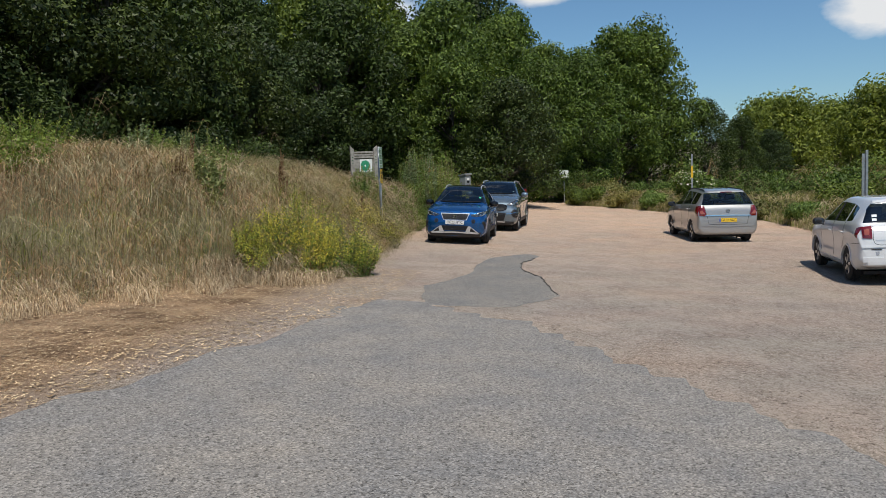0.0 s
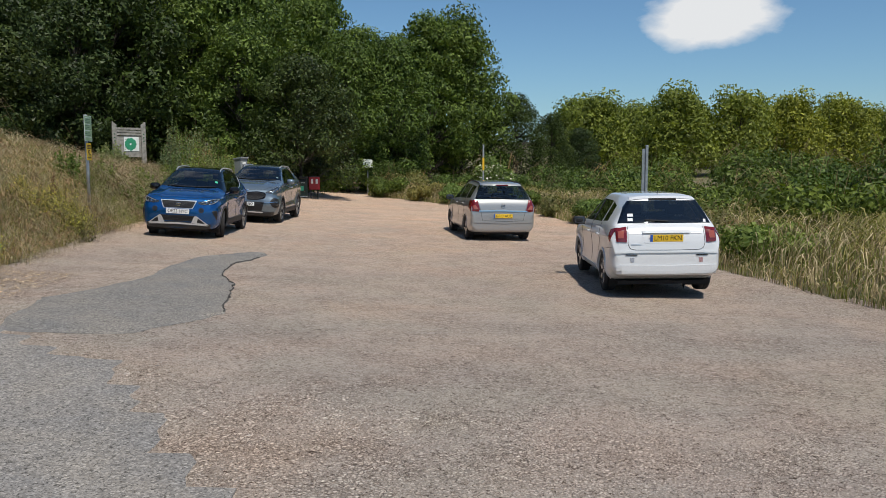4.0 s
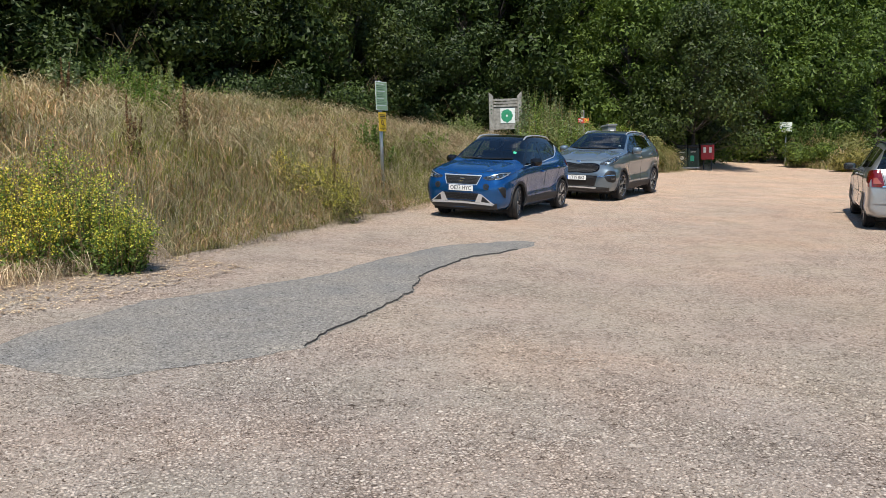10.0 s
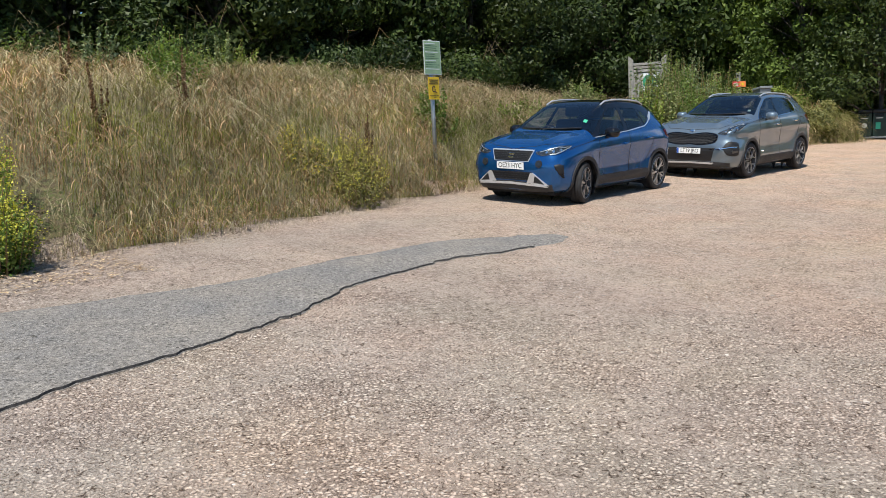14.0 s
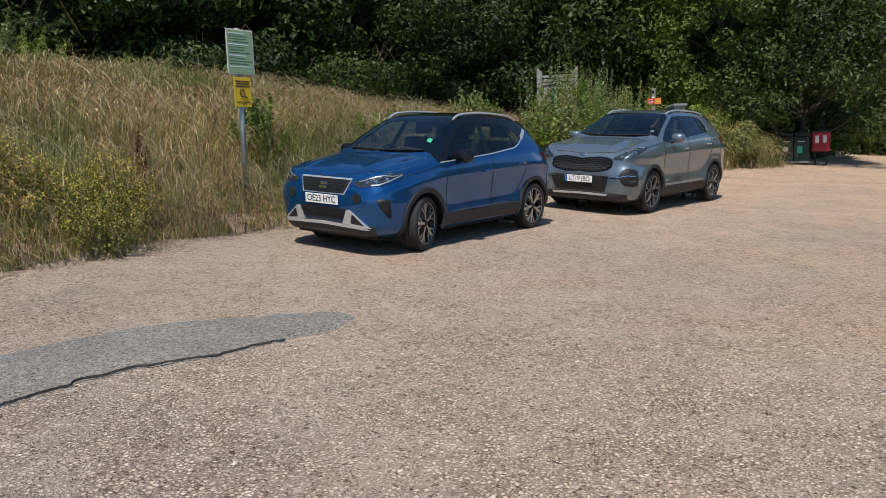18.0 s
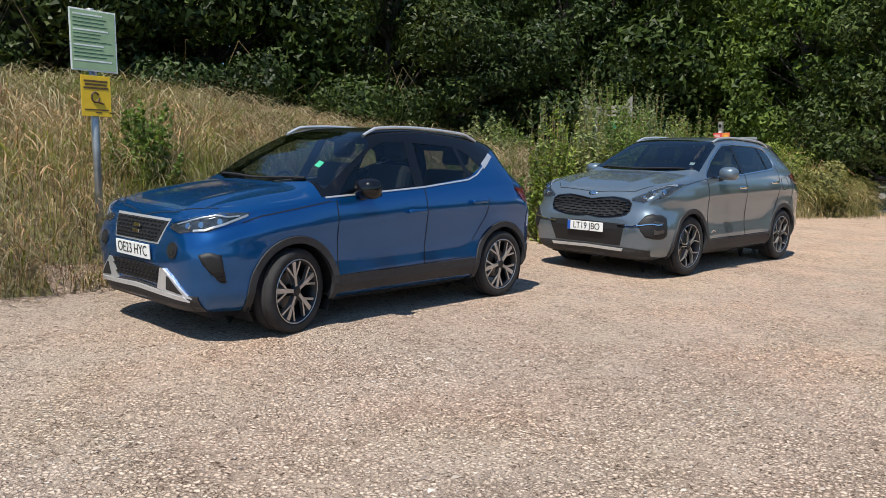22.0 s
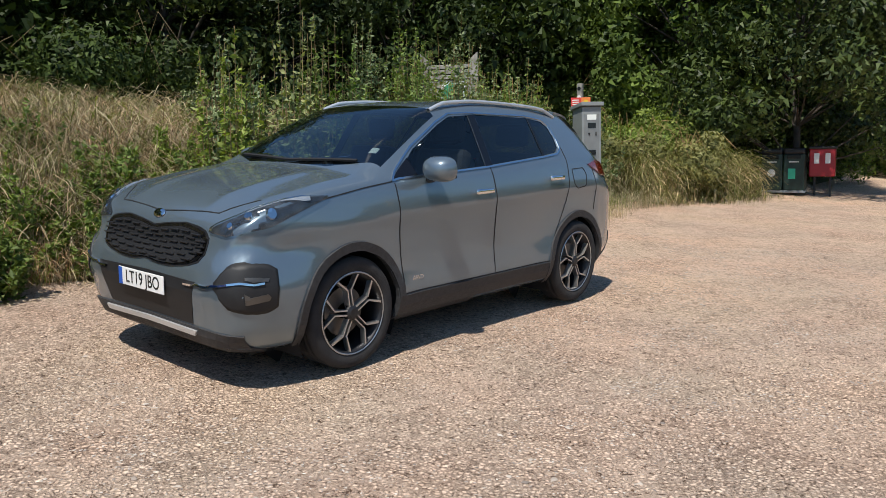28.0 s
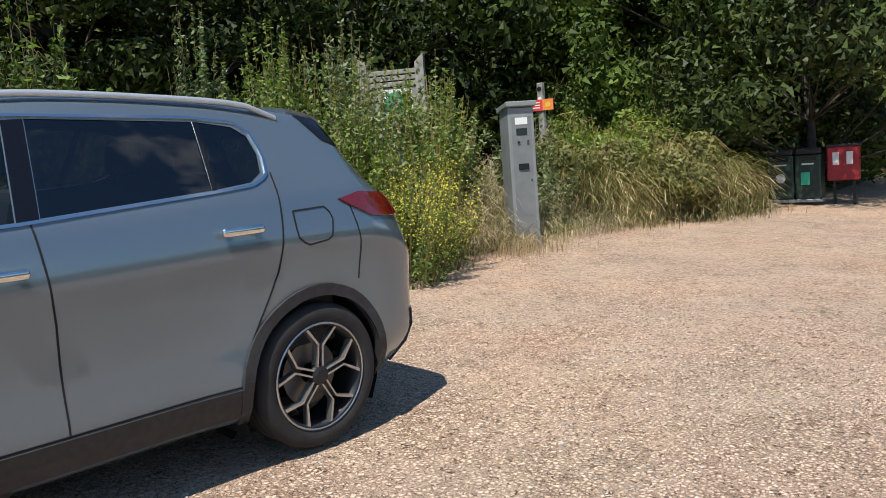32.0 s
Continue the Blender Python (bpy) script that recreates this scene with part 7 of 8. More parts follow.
def blades(name, x, y, height, width, lean, material, label, category="grass", lift=0.0, head=False, wind=(0.9, 0.25), turn=None):
    """Bent grass blades standing on the land, some with a drooping seed head; one object."""
    n = len(x)
    r = np.random.default_rng(n)
    z = land_at(x, y) - 0.04 + lift
    a = r.uniform(0, 2 * np.pi, n)
    side = np.stack([np.cos(a), np.sin(a), 0 * a], 1)
    b = r.normal(math.atan2(wind[1], wind[0]), 1.3, n) if turn is None else turn + r.normal(0, 1.1, n)
    bend = np.stack([np.cos(b), np.sin(b), 0 * b], 1) * (lean * height * r.uniform(0.15, 1.0, n))[:, None]
    base = np.stack([x, y, z], 1)
    rows = []
    droop = lean * r.uniform(0.30, 0.85, n)
    for f, w in ((0, 0.7), (0.5, 0.6), (0.76, 0.95 if head else 0.5), (0.9, 1.15 if head else 0.35), (1.0, 0.15)):
        c = base + bend * f ** 2.6 + np.stack([0 * a, 0 * a, height * (f - droop * f ** 5)], 1)
        rows += [c - side * (width * w / 2)[:, None], c + side * (width * w / 2)[:, None]]
    verts = np.stack(rows, 1).reshape(-1, 3)
    k = np.arange(n)[:, None] * 10
    faces = np.concatenate([k + [0, 1, 3, 2], k + [2, 3, 5, 4], k + [4, 5, 7, 6], k + [6, 7, 9, 8]], 1).reshape(-1, 4)
    return tagged(new(name, mesh_fast(name, verts, faces, material)), label, category, kind="stuff")


def field(count, seed, y0, y1, depth, east=False, power=1.7):
    r = np.random.default_rng(seed)
    y = r.uniform(y0, y1, count)
    d = depth * r.random(count) ** power
    x = east_edge(y) + d if east else edge_at(y) - d
    return x, y, d, r


def tall(d, low, high, reach):
    return low + (high - low) * np.clip(d / reach, 0, 1)


def tufts(count, per, seed, y0, y1, depth, radius):
    """Blades gathered in tufts, each blade leaning away from its tuft's middle and with the wind."""
    cx, cy, cd, r = field(count, seed, y0, y1, depth)
    k = np.repeat(np.arange(count), per)
    a, q = r.uniform(0, 2 * np.pi, len(k)), radius * np.sqrt(r.random(len(k)))
    dx, dy = q * np.cos(a), q * np.sin(a)
    turn = np.arctan2(dy / radius + 0.25, dx / radius + 0.55)
    size = (r.uniform(0.55, 1.1, count) * (0.7 + 0.55 * clumps(cx, cy, 0.9, 2.0)))[k]
    return cx[k] + dx, cy[k] + dy, np.maximum(cd[k] - dx, 0), turn, size, r


x, y, d, turn, size, r = tufts(3000, 21, 1, -16, 19, 11, 0.30)
blades("dry_grass", x, y, tall(d, 0.5, 0.95, 0.9) * size * r.uniform(0.5, 1.15, len(x)), r.uniform(0.0035, 0.0072, len(x)) * (1 + d / 5), 1.0, STRAW, "tall straw-coloured meadow grass on the bank", head=True, turn=turn)
x, y, d, r = field(30000, 11, -20, 10, 8)
keep = clumps(x, y, 0.45, 15.0) > 0.40 + 0.012 * np.clip(y + 6, 0, 16)
x, y, d = x[keep], y[keep], d[keep]
blades("reddish_grass", x, y, tall(d, 0.4, 0.8, 0.9) * r.uniform(0.5, 1.1, len(x)), r.uniform(0.005, 0.009, len(x)) * (1 + d / 7), 0.9, STRAW_RED, "reddish brown dried grass on the bank", head=True)
x, y, d, r = field(26000, 2, -20, 21, 9)
keep = clumps(x, y, 0.6, 5.0) > 0.57 - 0.042 * np.clip(y, -4, 6)
x, y, d = x[keep], y[keep], d[keep]
blades("green_grass", x, y, tall(d, 0.4, 0.66, 0.8) * r.uniform(0.5, 1.1, len(x)), r.uniform(0.007, 0.014, len(x)), 0.8, GREEN, "green grass among the dry stalks")
x, y, d, r = field(16000, 16, -19, 15, 7)
keep = clumps(x, y, 0.5, 25.0) > 0.46
x, y, d = x[keep], y[keep], d[keep]
blades("olive_grass", x, y, tall(d, 0.3, 0.85, 1.0) * r.uniform(0.5, 1.1, len(x)), r.uniform(0.007, 0.014, len(x)), 0.8, OLIVE, "yellowing grass among the dry stalks", head=True)
x, y, d, r = field(9000, 29, 2, 14, 5)
blades("reddish_grass", x, y, tall(d, 0.5, 1.0, 1.0) * r.uniform(0.5, 1.15, len(x)), r.uniform(0.005, 0.009, len(x)), 0.95, STRAW_RED, "rusty brown seeding grass behind the parked cars", head=True)
x, y, d, r = field(8500, 15, 1, 14, 6)
blades("green_grass", x, y, tall(d, 0.3, 0.8, 1.0) * r.uniform(0.5, 1.1, len(x)), r.uniform(0.007, 0.015, len(x)), 0.7, GREEN, "green grass growing through the dry stalks", head=True)
x, y, d, r = field(12000, 3, -14, 32, 9, True)
blades("rough_grass", x, y, tall(d, 0.3, 0.85, 1.0) * r.uniform(0.5, 1.2, len(x)), r.uniform(0.012, 0.026, len(x)) * (1 + d / 8), 0.6, GREEN, "rough green grass east of the gravel")
x, y, d, r = field(10000, 4, -14, 30, 4.5, True)
blades("pale_grass", x, y, tall(d, 0.4, 1.15, 0.9) * r.uniform(0.5, 1.2, len(x)), r.uniform(0.010, 0.022, len(x)), 0.7, STRAW, "pale dry grass along the gravel's east edge", head=True)

x, y, d, r = field(13000, 18, -12, 32, 7, True, 1.2)
blades("tall_grass", x, y, tall(d, 0.5, 1.35, 1.6) * r.uniform(0.5, 1.1, len(x)), r.uniform(0.010, 0.022, len(x)) * (1 + d / 10), 0.8, OLIVE, "tall yellowish grass among the eastern bushes", head=True)
x, y, d, r = field(4500, 17, -7, 4, 2.4)
blades("green_grass", x, y, tall(d, 0.3, 0.75, 1.0) * r.uniform(0.5, 1.1, len(x)), r.uniform(0.006, 0.013, len(x)), 0.9, GREEN, "green grass along the foot of the bank")

x, y, d, r = field(4500, 19, 3, 15, 6)
blades("dry_grass", x, y, tall(d, 0.55, 1.0, 1.0) * r.uniform(0.6, 1.1, len(x)), r.uniform(0.006, 0.012, len(x)), 1.0, STRAW, "tall pale dry grass with drooping heads", head=True)


def weed(name, x, y, height, spread, stems, leaves, leaf, material, label, seed, bloom=None, blooms=0, bloom_size=0.025, group="weeds", category="plant"):
    """A clump of stems with leaves along them and, where it flowers, small blossoms near the tops."""
    global rng
    rng = np.random.default_rng(seed)
    thing = new(name)
    thing.location = (x, y, float(land_at(x, y)) - 0.03)
    ang, rad = rng.uniform(0, 2 * np.pi, stems), spread * np.sqrt(rng.random(stems))
    foot = np.stack([rad * 0.55 * np.cos(ang), rad * 0.55 * np.sin(ang), 0 * ang], 1)
    tops = np.stack([rad * np.cos(ang) + 0.1, rad * np.sin(ang), height * rng.uniform(0.6, 1.05, stems) * (1 - 0.35 * (rad / spread) ** 2)], 1)
    for i in range(stems):
        tops[i, 2] += float(land_at(x + tops[i, 0], y + tops[i, 1])) - float(land_at(x, y))
        foot[i, 2] += float(land_at(x + foot[i, 0], y + foot[i, 1])) - float(land_at(x, y))
    bm = bmesh.new()
    for p, q in zip(foot, tops):
        rod(bm, p, q, 0.006, 0.003, 3, False)
    tagged(part("stalk_mass", bm, DEAD, thing), kind="stuff")
    pick, f = rng.integers(0, stems, leaves), rng.random(leaves) ** 0.8
    at = foot[pick] + (tops - foot)[pick] * f[:, None]
    way = unit(leaves)
    way[:, 2] = np.abs(way[:, 2]) + 0.4
    at = at + unit(leaves) * (0.10 * (1.15 - f))[:, None] * spread / 0.5
    new("leaves", leaf_mesh("leaves", at, way, leaf * rng.uniform(0.5, 1.3, leaves) * (1.2 - 0.6 * f), material, 2.2)).parent = thing
    if bloom:
        pick, f = rng.integers(0, stems, blooms), 0.45 + 0.58 * rng.random(blooms) ** 0.7
        at = foot[pick] + (tops - foot)[pick] * f[:, None] + unit(blooms) * 0.09
        new("blossom", leaf_mesh("blossom", at, unit(blooms) + (0, 0, 0.8), bloom_size * rng.uniform(0.6, 1.3, blooms), bloom, 1.0)).parent = thing
    return tagged(thing, label, category, group)


YEL = "flowering weed clump covered in small yellow blossoms"
for k, (x, y, h, s) in enumerate(((-1.95, -8.3, 1.2, 0.6), (-2.35, -8.75, 1.1, 0.5), (-1.65, -8.1, 0.85, 0.4), (-2.6, -8.1, 1.3, 0.6), (-3.3, -9.4, 0.8, 0.4), (-3.0, -8.8, 0.9, 0.45), (-1.95, 11.7, 1.35, 0.6), (-2.3, 12.5, 1.5, 0.6), (-2.1, 11.0, 1.1, 0.45))):
    weed("yellow_flower_clump", x, y, h, s, 60, 2600, 0.03, NETTLE, YEL, 40 + k, YELLOW, 2000, 0.020, "yellow flowers")
for k, (x, y, h, s) in enumerate(((-2.45, -2.7, 0.85, 0.5), (-2.75, -2.2, 0.95, 0.5), (-3.0, -3.2, 0.85, 0.5))):
    weed("yellow_flower_clump", x, y, h, s, 60, 1800, 0.030, OLIVE, "sparse yellow flower clump among the grass", 55 + k, YELLOW, 1000, 0.018, "yellow flowers")
for k, (x, y, h, s) in enumerate(((-4.2, 10.2, 1.0, 0.6), (-6.0, 9.5, 1.3, 0.6), (-6.4, 10.7, 1.25, 0.6), (-6.1, 15.4, 1.0, 0.5), (-5.4, 15.3, 2.2, 0.55), (-4.8, 13.9, 2.3, 0.55), (-4.2, 12.0, 2.7, 0.7), (-4.0, 12.8, 2.8, 0.8), (-3.3, 13.6, 2.5, 0.65), (-3.1, 12.6, 2.1, 0.5), (-4.4, 15.0, 2.0, 0.9), (-3.4, 16.2, 1.7, 0.8), (-2.45, 6.9, 2.5, 0.45), (-2.4, 7.7, 2.9, 0.5), (-2.55, 8.5, 2.9, 0.5), (-2.9, 7.3, 2.7, 0.45), (-3.5, 11.2, 2.1, 0.6), (-4.45, 11.0, 2.5, 0.4), (-4.5, 12.3, 2.5, 0.5), (-3.8, 14.5, 2.3, 0.7))):
    weed("mugwort_clump", x, y, h, s, 40, 2400, 0.055, GREYGREEN if k % 2 else NETTLE, "tall grey-green mugwort clump on the bank", 60 + k)
for k, (x, y, h, s) in enumerate(((-4.0, 0.9, 1.25, 0.45), (-6.6, -3.2, 1.2, 0.7), (-9.6, -1.5, 1.3, 1.0), (-10.6, 0.6, 1.3, 1.0), (-9.8, -6.0, 1.3, 1.0), (-8.2, -8.5, 1.4, 0.8), (-11.2, 3.6, 1.0, 0.9), (-12.0, -4.0, 1.3, 1.2), (-4.4, 7.4, 0.9, 0.45), (-3.3, 8.1, 1.5, 0.4), (-3.3, 9.6, 1.7, 0.5), (-3.6, 8.9, 1.6, 0.5), (-2.7, 11.9, 2.0, 0.5), (-3.2, 12.2, 2.1, 0.5), (-2.6, 9.4, 1.5, 0.45), (-2.9, 3.6, 0.6, 0.4), (-3.1, 4.8, 0.75, 0.45), (-4.2, 3.6, 0.9, 0.5), (-3.0, 6.0, 0.9, 0.45), (-3.3, 7.1, 1.2, 0.45), (-5.2, 6.4, 0.8, 0.5), (-3.3, 3.2, 0.7, 0.5), (-3.4, 4.2, 0.85, 0.5), (-3.6, 5.4, 0.9, 0.5), (-3.9, 6.5, 1.0, 0.5), (-4.6, 5.0, 0.9, 0.5))):
    weed("green_weed_clump", x, y, h, s, 30, 2000, 0.05, NETTLE, "leafy green weed clump in the dry grass", 90 + k)


DOCK = leafy("dock_seed", (0.10, 0.05, 0.03), (0.26, 0.15, 0.08), 0.1)
for k, (x, y, h, s) in enumerate(((-3.9, -5.9, 1.25, 0.16), (-4.6, -4.2, 1.2, 0.15), (-5.6, -7.4, 1.3, 0.16), (-6.4, -5.2, 1.2, 0.15), (-3.3, -1.6, 1.0, 0.14))):
    weed("dock_stalk", x, y, h, s, 6, 700, 0.030, DOCK, "dark brown seeding dock stalk in the dry grass", 300 + k)
for k, (x, y, h, s) in enumerate(((-4.4, -8.3, 1.75, 0.28), (-4.9, -7.6, 1.5, 0.3), (-8.6, -3.6, 1.5, 0.4), (-8.9, -0.6, 1.3, 0.5))):
    weed("tall_weed", x, y, h, s, 12, 1200, 0.055, GREYGREEN, "tall spindly green weed above the dry grass", 320 + k)


def bramble(x, y, h, s, seed, material, label, blossom=None, leaves=5200, leaf=0.085, name="bramble_bush", lobe_n=9):
    """A low mounded bush of arching shoots and leaves."""
    global rng
    rng = np.random.default_rng(seed)
    r = random.Random(seed)
    thing = new(name)
    thing.location = (x, y, float(land_at(x, y)) - 0.05)
    lobes = [(r.uniform(-s, s) * 0.7, r.uniform(-s, s) * 0.7, h * r.uniform(0.3, 0.62), s * r.uniform(0.3, 0.52), s * r.uniform(0.3, 0.52), h * r.uniform(0.22, 0.40)) for _ in range(lobe_n)]
    leaves = int(leaves * 1.5)
    at, way = lobes_leaves(lobes, leaves, 0.6)
    at[:, 2] = np.abs(at[:, 2])
    bm = bmesh.new()
    for k in range(26):
        a = r.uniform(0, 6.28)
        p = Vector((0.2 * s * math.cos(a), 0.2 * s * math.sin(a), 0))
        q = Vector((s * 0.75 * math.cos(a), s * 0.75 * math.sin(a), h * r.uniform(0.5, 1.05)))
        e = Vector((s * 1.05 * math.cos(a), s * 1.05 * math.sin(a), h * r.uniform(0.3, 0.9)))
        rod(bm, p, q, 0.008, 0.006, 3, False)
        rod(bm, q, e, 0.006, 0.003, 3, False)
    tagged(part("shoot_mass", bm, DEAD, thing), kind="stuff")
    new("leaves", leaf_mesh("leaves", at, way, leaf * rng.uniform(0.5, 1.3, leaves), material, 1.7, True)).parent = thing
    if blossom:
        at, way = lobes_leaves(lobes, 700, 0.1)
        up = at[:, 2] > h * 0.5
        at, way = at[up], way[up]
        new("blossom", leaf_mesh("blossom", at, way + (0, 0, 1.0), 0.11 * rng.uniform(0.6, 1.4, len(at)), blossom, 1.0)).parent = thing
    return tagged(thing, label, "bush", "bushes")


BR = "sprawling bramble bush with dry grass growing through it"
for k, (x, y, h, s) in enumerate(((-2.7, 18.3, 1.25, 1.1), (-2.5, 19.7, 1.3, 0.95), (-3.9, 19.2, 1.4, 1.2), (-3.4, 17.4, 1.3, 0.9), (-4.4, 21.4, 1.8, 1.4), (-1.95, 18.6, 1.0, 0.7))):
    bramble(x, y, h, s, 120 + k, OLIVE if k in (0, 1, 3, 5) else NETTLE, BR, leaf=0.058, leaves=7000)
r = np.random.default_rng(8)
for name, n, mat, hi, tag in (("dry_tuft", 2600, STRAW, 1.35, "dry straw tufts hanging over the brambles"), ("olive_tuft", 4200, OLIVE, 1.45, "yellowing grass growing through the brambles")):
    k = r.integers(0, 5, n)
    x = np.array([-2.0, -2.6, -1.8, -3.2, -2.2])[k] + r.normal(0, 0.42, n)
    y = np.array([18.8, 17.4, 20.0, 18.2, 20.6])[k] + r.normal(0, 0.42, n)
    blades(name, x, y, r.uniform(0.5, hi, n) * np.clip((edge_at(y) + 0.5 - x) / 0.9, 0.25, 1), r.uniform(0.006, 0.014, n), 0.95, mat, tag, head=True, wind=(0.6, -0.8))
r = np.random.default_rng(13)
x, y = r.normal(-2.4, 0.34, 900), r.normal(14.15, 0.42, 900)
blades("straw_tuft", x, y, r.uniform(0.15, 0.45, 900), r.uniform(0.006, 0.012, 900), 1.0, STRAW, "short straw tuft at the machine's foot")
EB = "dense green bush of bramble and nettle at the car park's edge"
spots = [(12.2, -3, 0.9, 1.2), (13.0, 0.5, 1.0, 1.3), (13.8, 3.5, 1.1, 1.4), (12.3, 6.2, 0.9, 1.2), (11.6, 9.2, 1.0, 1.2), (11.0, 12.6, 0.9, 1.2), (9.9, 16.4, 1.1, 1.3), (8.7, 19.4, 1.2, 1.4), (7.0, 23.2, 1.1, 1.3), (5.7, 26.0, 1.1, 1.2), (3.6, 29.4, 1.5, 1.4), (4.6, 32.0, 1.7, 1.6), (7.5, 29.5, 1.8, 1.8), (10.5, 25, 1.7, 1.8), (12.8, 19, 1.6, 1.8), (14, 13, 1.6, 1.8), (15.5, 8, 1.8, 2.0), (15.5, 1, 1.8, 2.0), (18, 5, 2.4, 2.4), (20, 12, 2.6, 2.6), (16, 20, 2.2, 2.4), (14, 27, 2.2, 2.4), (23, 20, 3.0, 3.0), (20, 30, 3.0, 3.0), (26, 9, 3.4, 3.0), (14, -8, 1.5, 1.6), (19, -4, 2.2, 2.4), (30, 18, 3.6, 3.4), (28, 30, 3.6, 3.4)]
for k, (x, y, h, s) in enumerate(spots):
    bramble(x, y, h, s, 140 + k, LEAF_MID if s > 1.7 else (NETTLE, OLIVE, LEAF_MID, OLIVE)[k % 4], EB, None, 4200, 0.052 + 0.022 * s)
bramble(9.2, 21.6, 2.7, 1.1, 180, NETTLE, "elder bush in white blossom above the weeds", CREAM, 4200, 0.12, "elder_bush")
for k, (x, y, h, s) in enumerate(((-15.5, -9, 2.4, 2.0), (-15, -3.5, 2.2, 2.0), (-14.2, 1.5, 2.4, 2.0), (-13.2, 6.5, 2.3, 2.0), (-12.0, 11, 2.4, 2.0), (-12.0, 16.4, 2.4, 1.9), (-10.6, 22.6, 2.6, 1.9), (-6.4, 24.8, 2.8, 2.0), (-4.4, 27.6, 2.6, 1.7), (-17, -15, 2.6, 2.2), (-3.1, 31.5, 2.6, 1.5), (3.4, 34.5, 2.4, 1.6))):
    bramble(x, y, h, s, 200 + k, LEAF_MID if y > 24 else LEAF_DARK if k % 2 else LEAF, "dark shrub under the wood's edge", None, 10000, 0.082, "shrub", 16)

# ---- loose stones ----

def pebble_material():
    m, t, b = nodes_of("flint_pebbles")
    geo = t.nodes.new("ShaderNodeNewGeometry")
    c = ramp_of(t, geo.outputs["Random Per Island"], [(0.0, (0.19, 0.155, 0.13)), (0.35, (0.37, 0.31, 0.255)), (0.75, (0.47, 0.40, 0.335)), (0.95, (0.55, 0.48, 0.41)), (1.0, (0.64, 0.58, 0.51))])
    t.links.new(c, b.inputs["Base Color"])
    b.inputs["Roughness"].default_value = 0.75
    return m


FLINT = pebble_material()


def pebbles(name, x, y, size, label, lift=0.0):
    """Angular flint chips lying on the ground: one joined sheet of small wedges."""
    n = len(x)
    r = np.random.default_rng(n + 1)
    rip = np.array([noise.noise((a * 0.7, b * 0.7, 3.0)) + 0.5 * noise.noise((a * 1.9, b * 1.9, 8.0)) for a, b in zip(x, y)]) * 0.018 * np.exp(-((x - 3) / 16) ** 2 - ((y + 2) / 30) ** 2)
    base = np.stack([x, y, land_at(x, y) + rip + lift], 1)
    a = r.uniform(0, 2 * np.pi, n)
    long_way = r.uniform(0, np.pi, n)
    ring = []
    for k in range(4):
        q = a + 2 * np.pi * k / 4 + r.uniform(-0.4, 0.4, n)
        rad = size * r.uniform(0.6, 1.1, n) * (1 + 0.9 * np.abs(np.cos(q - long_way)))
        ring.append(base + np.stack([rad * np.cos(q), rad * np.sin(q), size * r.uniform(-0.12, 0.10, n)], 1))
    top = base + np.stack([size * r.uniform(-0.4, 0.4, n), size * r.uniform(-0.4, 0.4, n), size * r.uniform(0.3, 0.65, n)], 1)
    verts = np.stack([*ring, top], 1).reshape(-1, 3)
    k = np.arange(n)[:, None] * 5
    faces = np.concatenate([k + [j, (j + 1) % 4, 4] for j in range(4)], 1).reshape(-1, 3)
    return tagged(new(name, mesh_fast(name, verts, faces, FLINT)), label, "gravel", kind="stuff")


r = np.random.default_rng(21)
n = 150000
y = r.uniform(-14, 13, n)
x = r.uniform(-3, 7.5, n)
w = r.random(n)
bed = clumps(x, y, 1.1, 9.0)
ok = (x > edge_at(y) - 0.2) & (w < np.exp(-((x - 2.6 + 0.10 * (y + 2)) / 3.0) ** 2) * np.clip((bed - 0.34) / 0.3, 0.06, 1))
x, y = x[ok], y[ok]
pebbles("gravel_stones", x, y, r.uniform(0.0035, 0.0085, len(x)) * (1 + 1.0 * (r.random(len(x)) < 0.03)), "loose pale flint gravel over the car park")


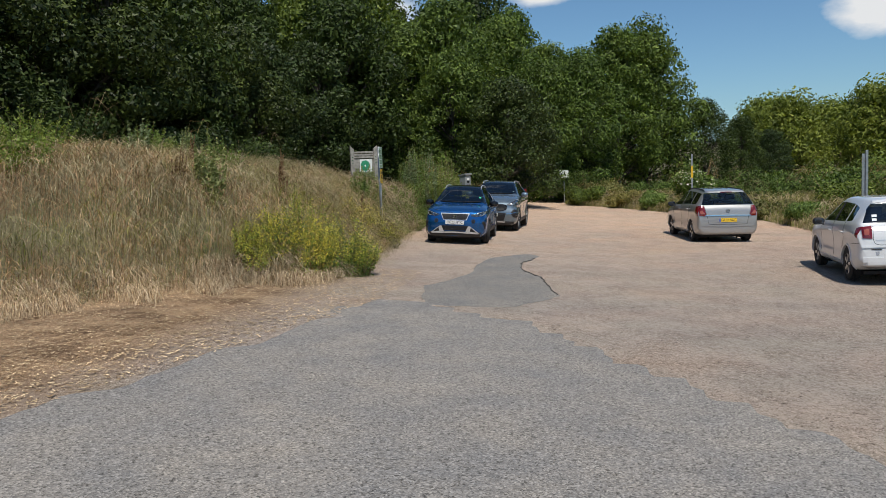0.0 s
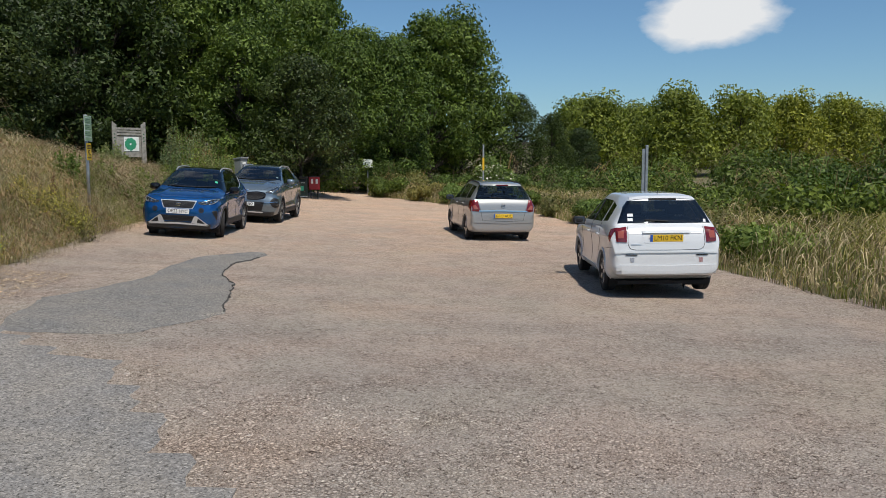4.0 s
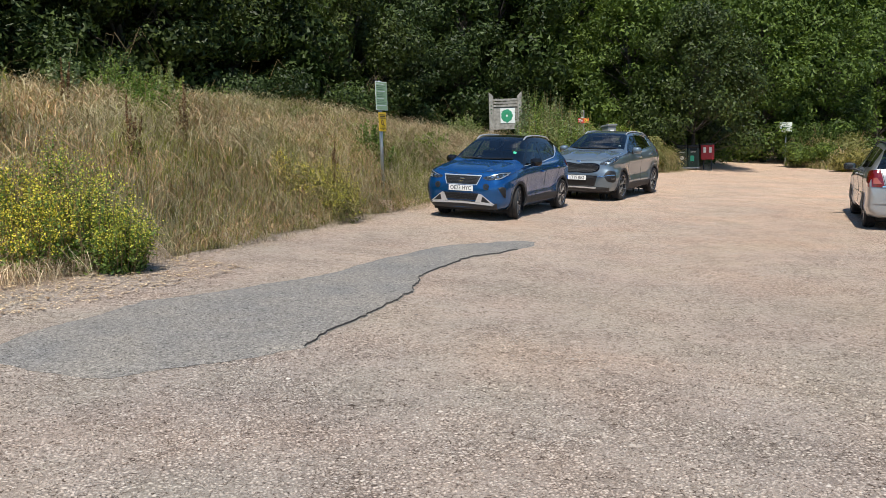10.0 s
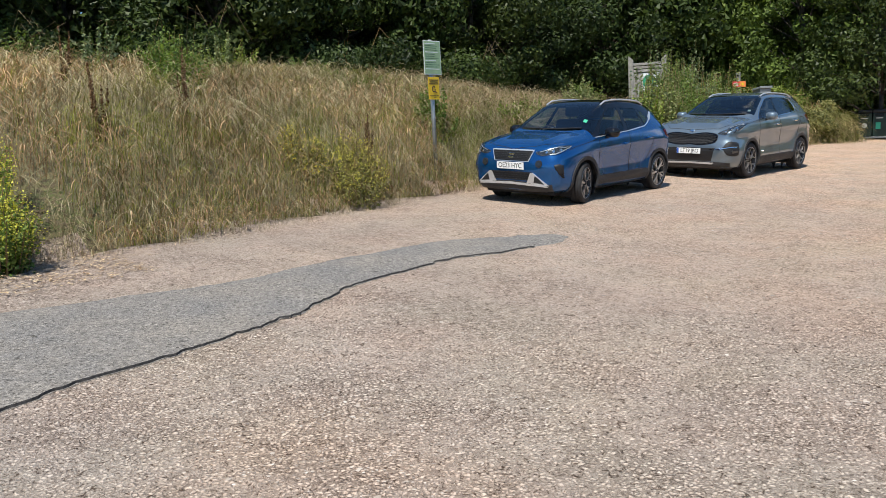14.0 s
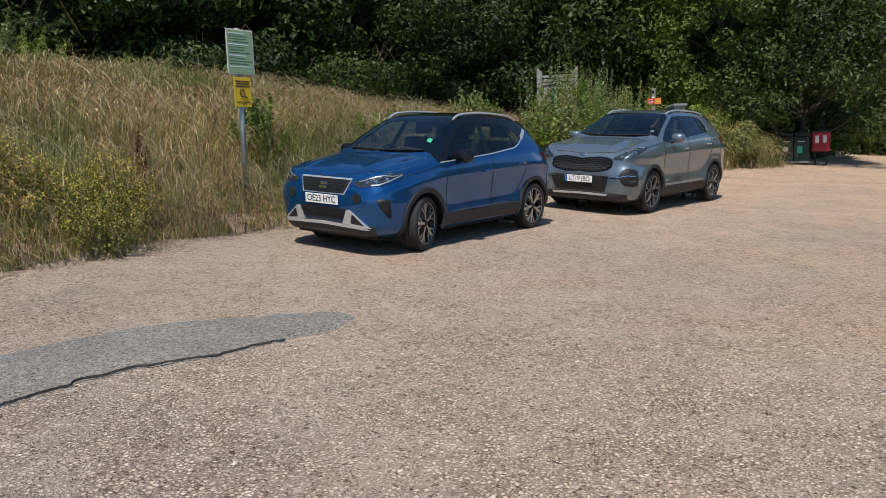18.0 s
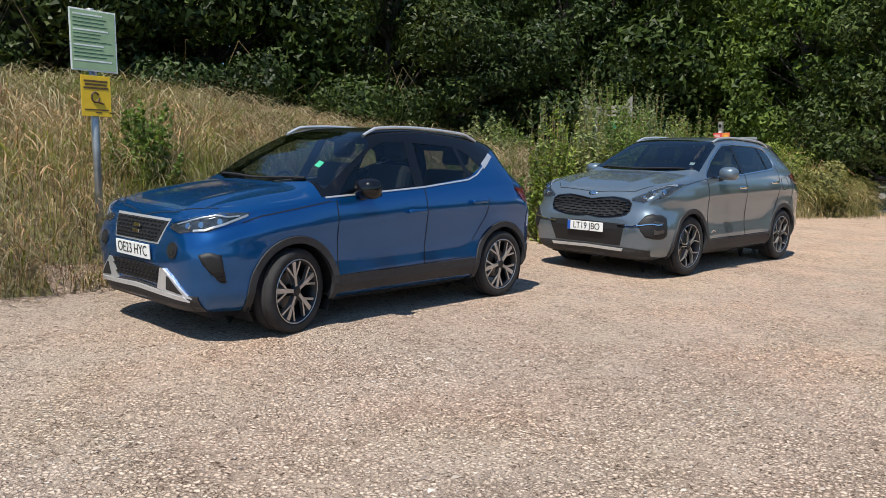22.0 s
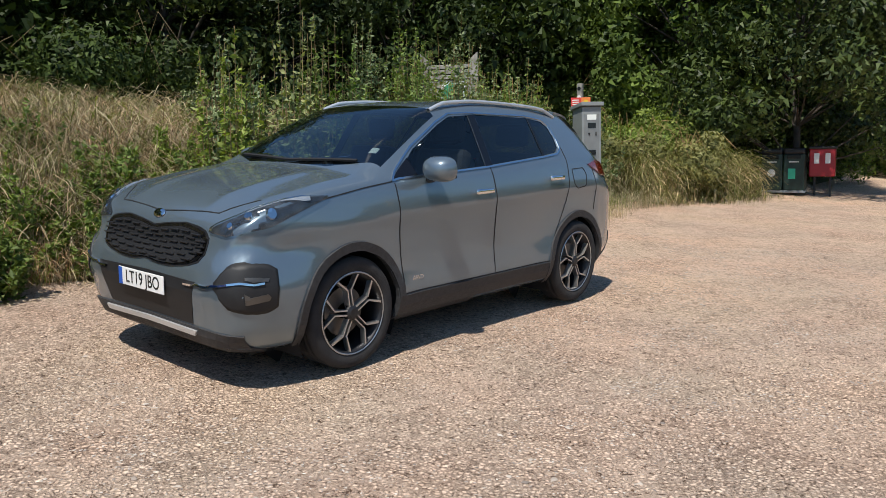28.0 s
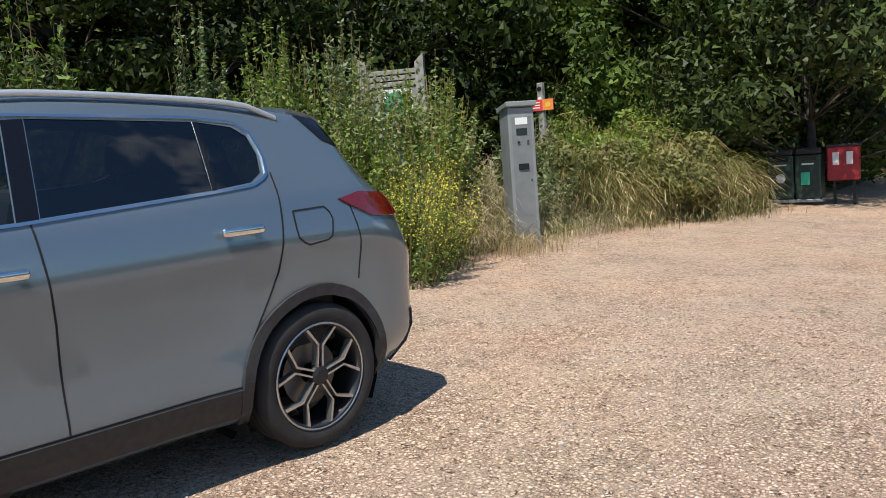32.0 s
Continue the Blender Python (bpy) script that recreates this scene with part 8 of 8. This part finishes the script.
def litter(name, x, y, length, width, label):
    """Dead blades and stalk bits lying flat on the earth; one object."""
    n = len(x)
    r = np.random.default_rng(n + 2)
    a = r.uniform(0, 2 * np.pi, n)
    d = np.stack([np.cos(a), np.sin(a), r.uniform(-0.06, 0.10, n)], 1) * (length / 2)[:, None]
    s = np.stack([-np.sin(a), np.cos(a), 0 * a], 1) * (width / 2)[:, None]
    c = np.stack([x, y, land_at(x, y) + r.uniform(0.008, 0.035, n)], 1)
    mid = c + np.stack([0 * a, 0 * a, 0.05 * length], 1)
    verts = np.stack([c - d - s, c - d + s, mid + s, mid - s, c + d + 0.4 * s, c + d - 0.4 * s], 1).reshape(-1, 3)
    k = np.arange(n)[:, None] * 6
    faces = np.concatenate([k + [0, 1, 2, 3], k + [3, 2, 4, 5]], 1).reshape(-1, 4)
    return tagged(new(name, mesh_fast(name, verts, faces, STRAW_PALE)), label, "litter", kind="stuff")


STRAW_PALE = leafy("dead_straw", (0.20, 0.125, 0.07), (0.84, 0.70, 0.50), 0.1, 0.6, (1.1, 1.0, 0.8))
r = np.random.default_rng(31)
y = r.uniform(-21, -7, 26000)
d = r.random(26000)
x = edge_at(y) - 0.9 + d * 6.2
ok = x < -0.55 + 0.20 * np.minimum(y + 11, 0)
litter("straw_litter", x[ok], y[ok], r.uniform(0.02, 0.085, ok.sum()), r.uniform(0.006, 0.02, ok.sum()), "dead straw and leaf litter strewn over the verge")
y = r.uniform(-7, 20, 5000)
x = edge_at(y) - 0.3 + 0.8 * r.random(5000) ** 2
litter("straw_litter", x, y, r.uniform(0.04, 0.16, 5000), r.uniform(0.004, 0.009, 5000), "dead straw scattered along the foot of the bank")

# cut and flattened grass heaped along the foot of the bank by the road
r = np.random.default_rng(37)
n = 20000
y = r.uniform(-21, -8.2, n)
x = edge_at(y) - 0.5 + 1.5 * r.random(n) ** 1.5
keep = clumps(x, y, 1.1, 6.0) > 0.36 + 0.25 * np.clip(x - edge_at(y), 0, 1)
x, y = x[keep], y[keep]
blades("flattened_grass", x, y, r.uniform(0.15, 0.55, len(x)), r.uniform(0.005, 0.012, len(x)), 1.7, STRAW_PALE, "flattened dead grass heaped along the verge", head=False, wind=(0.8, -0.6))
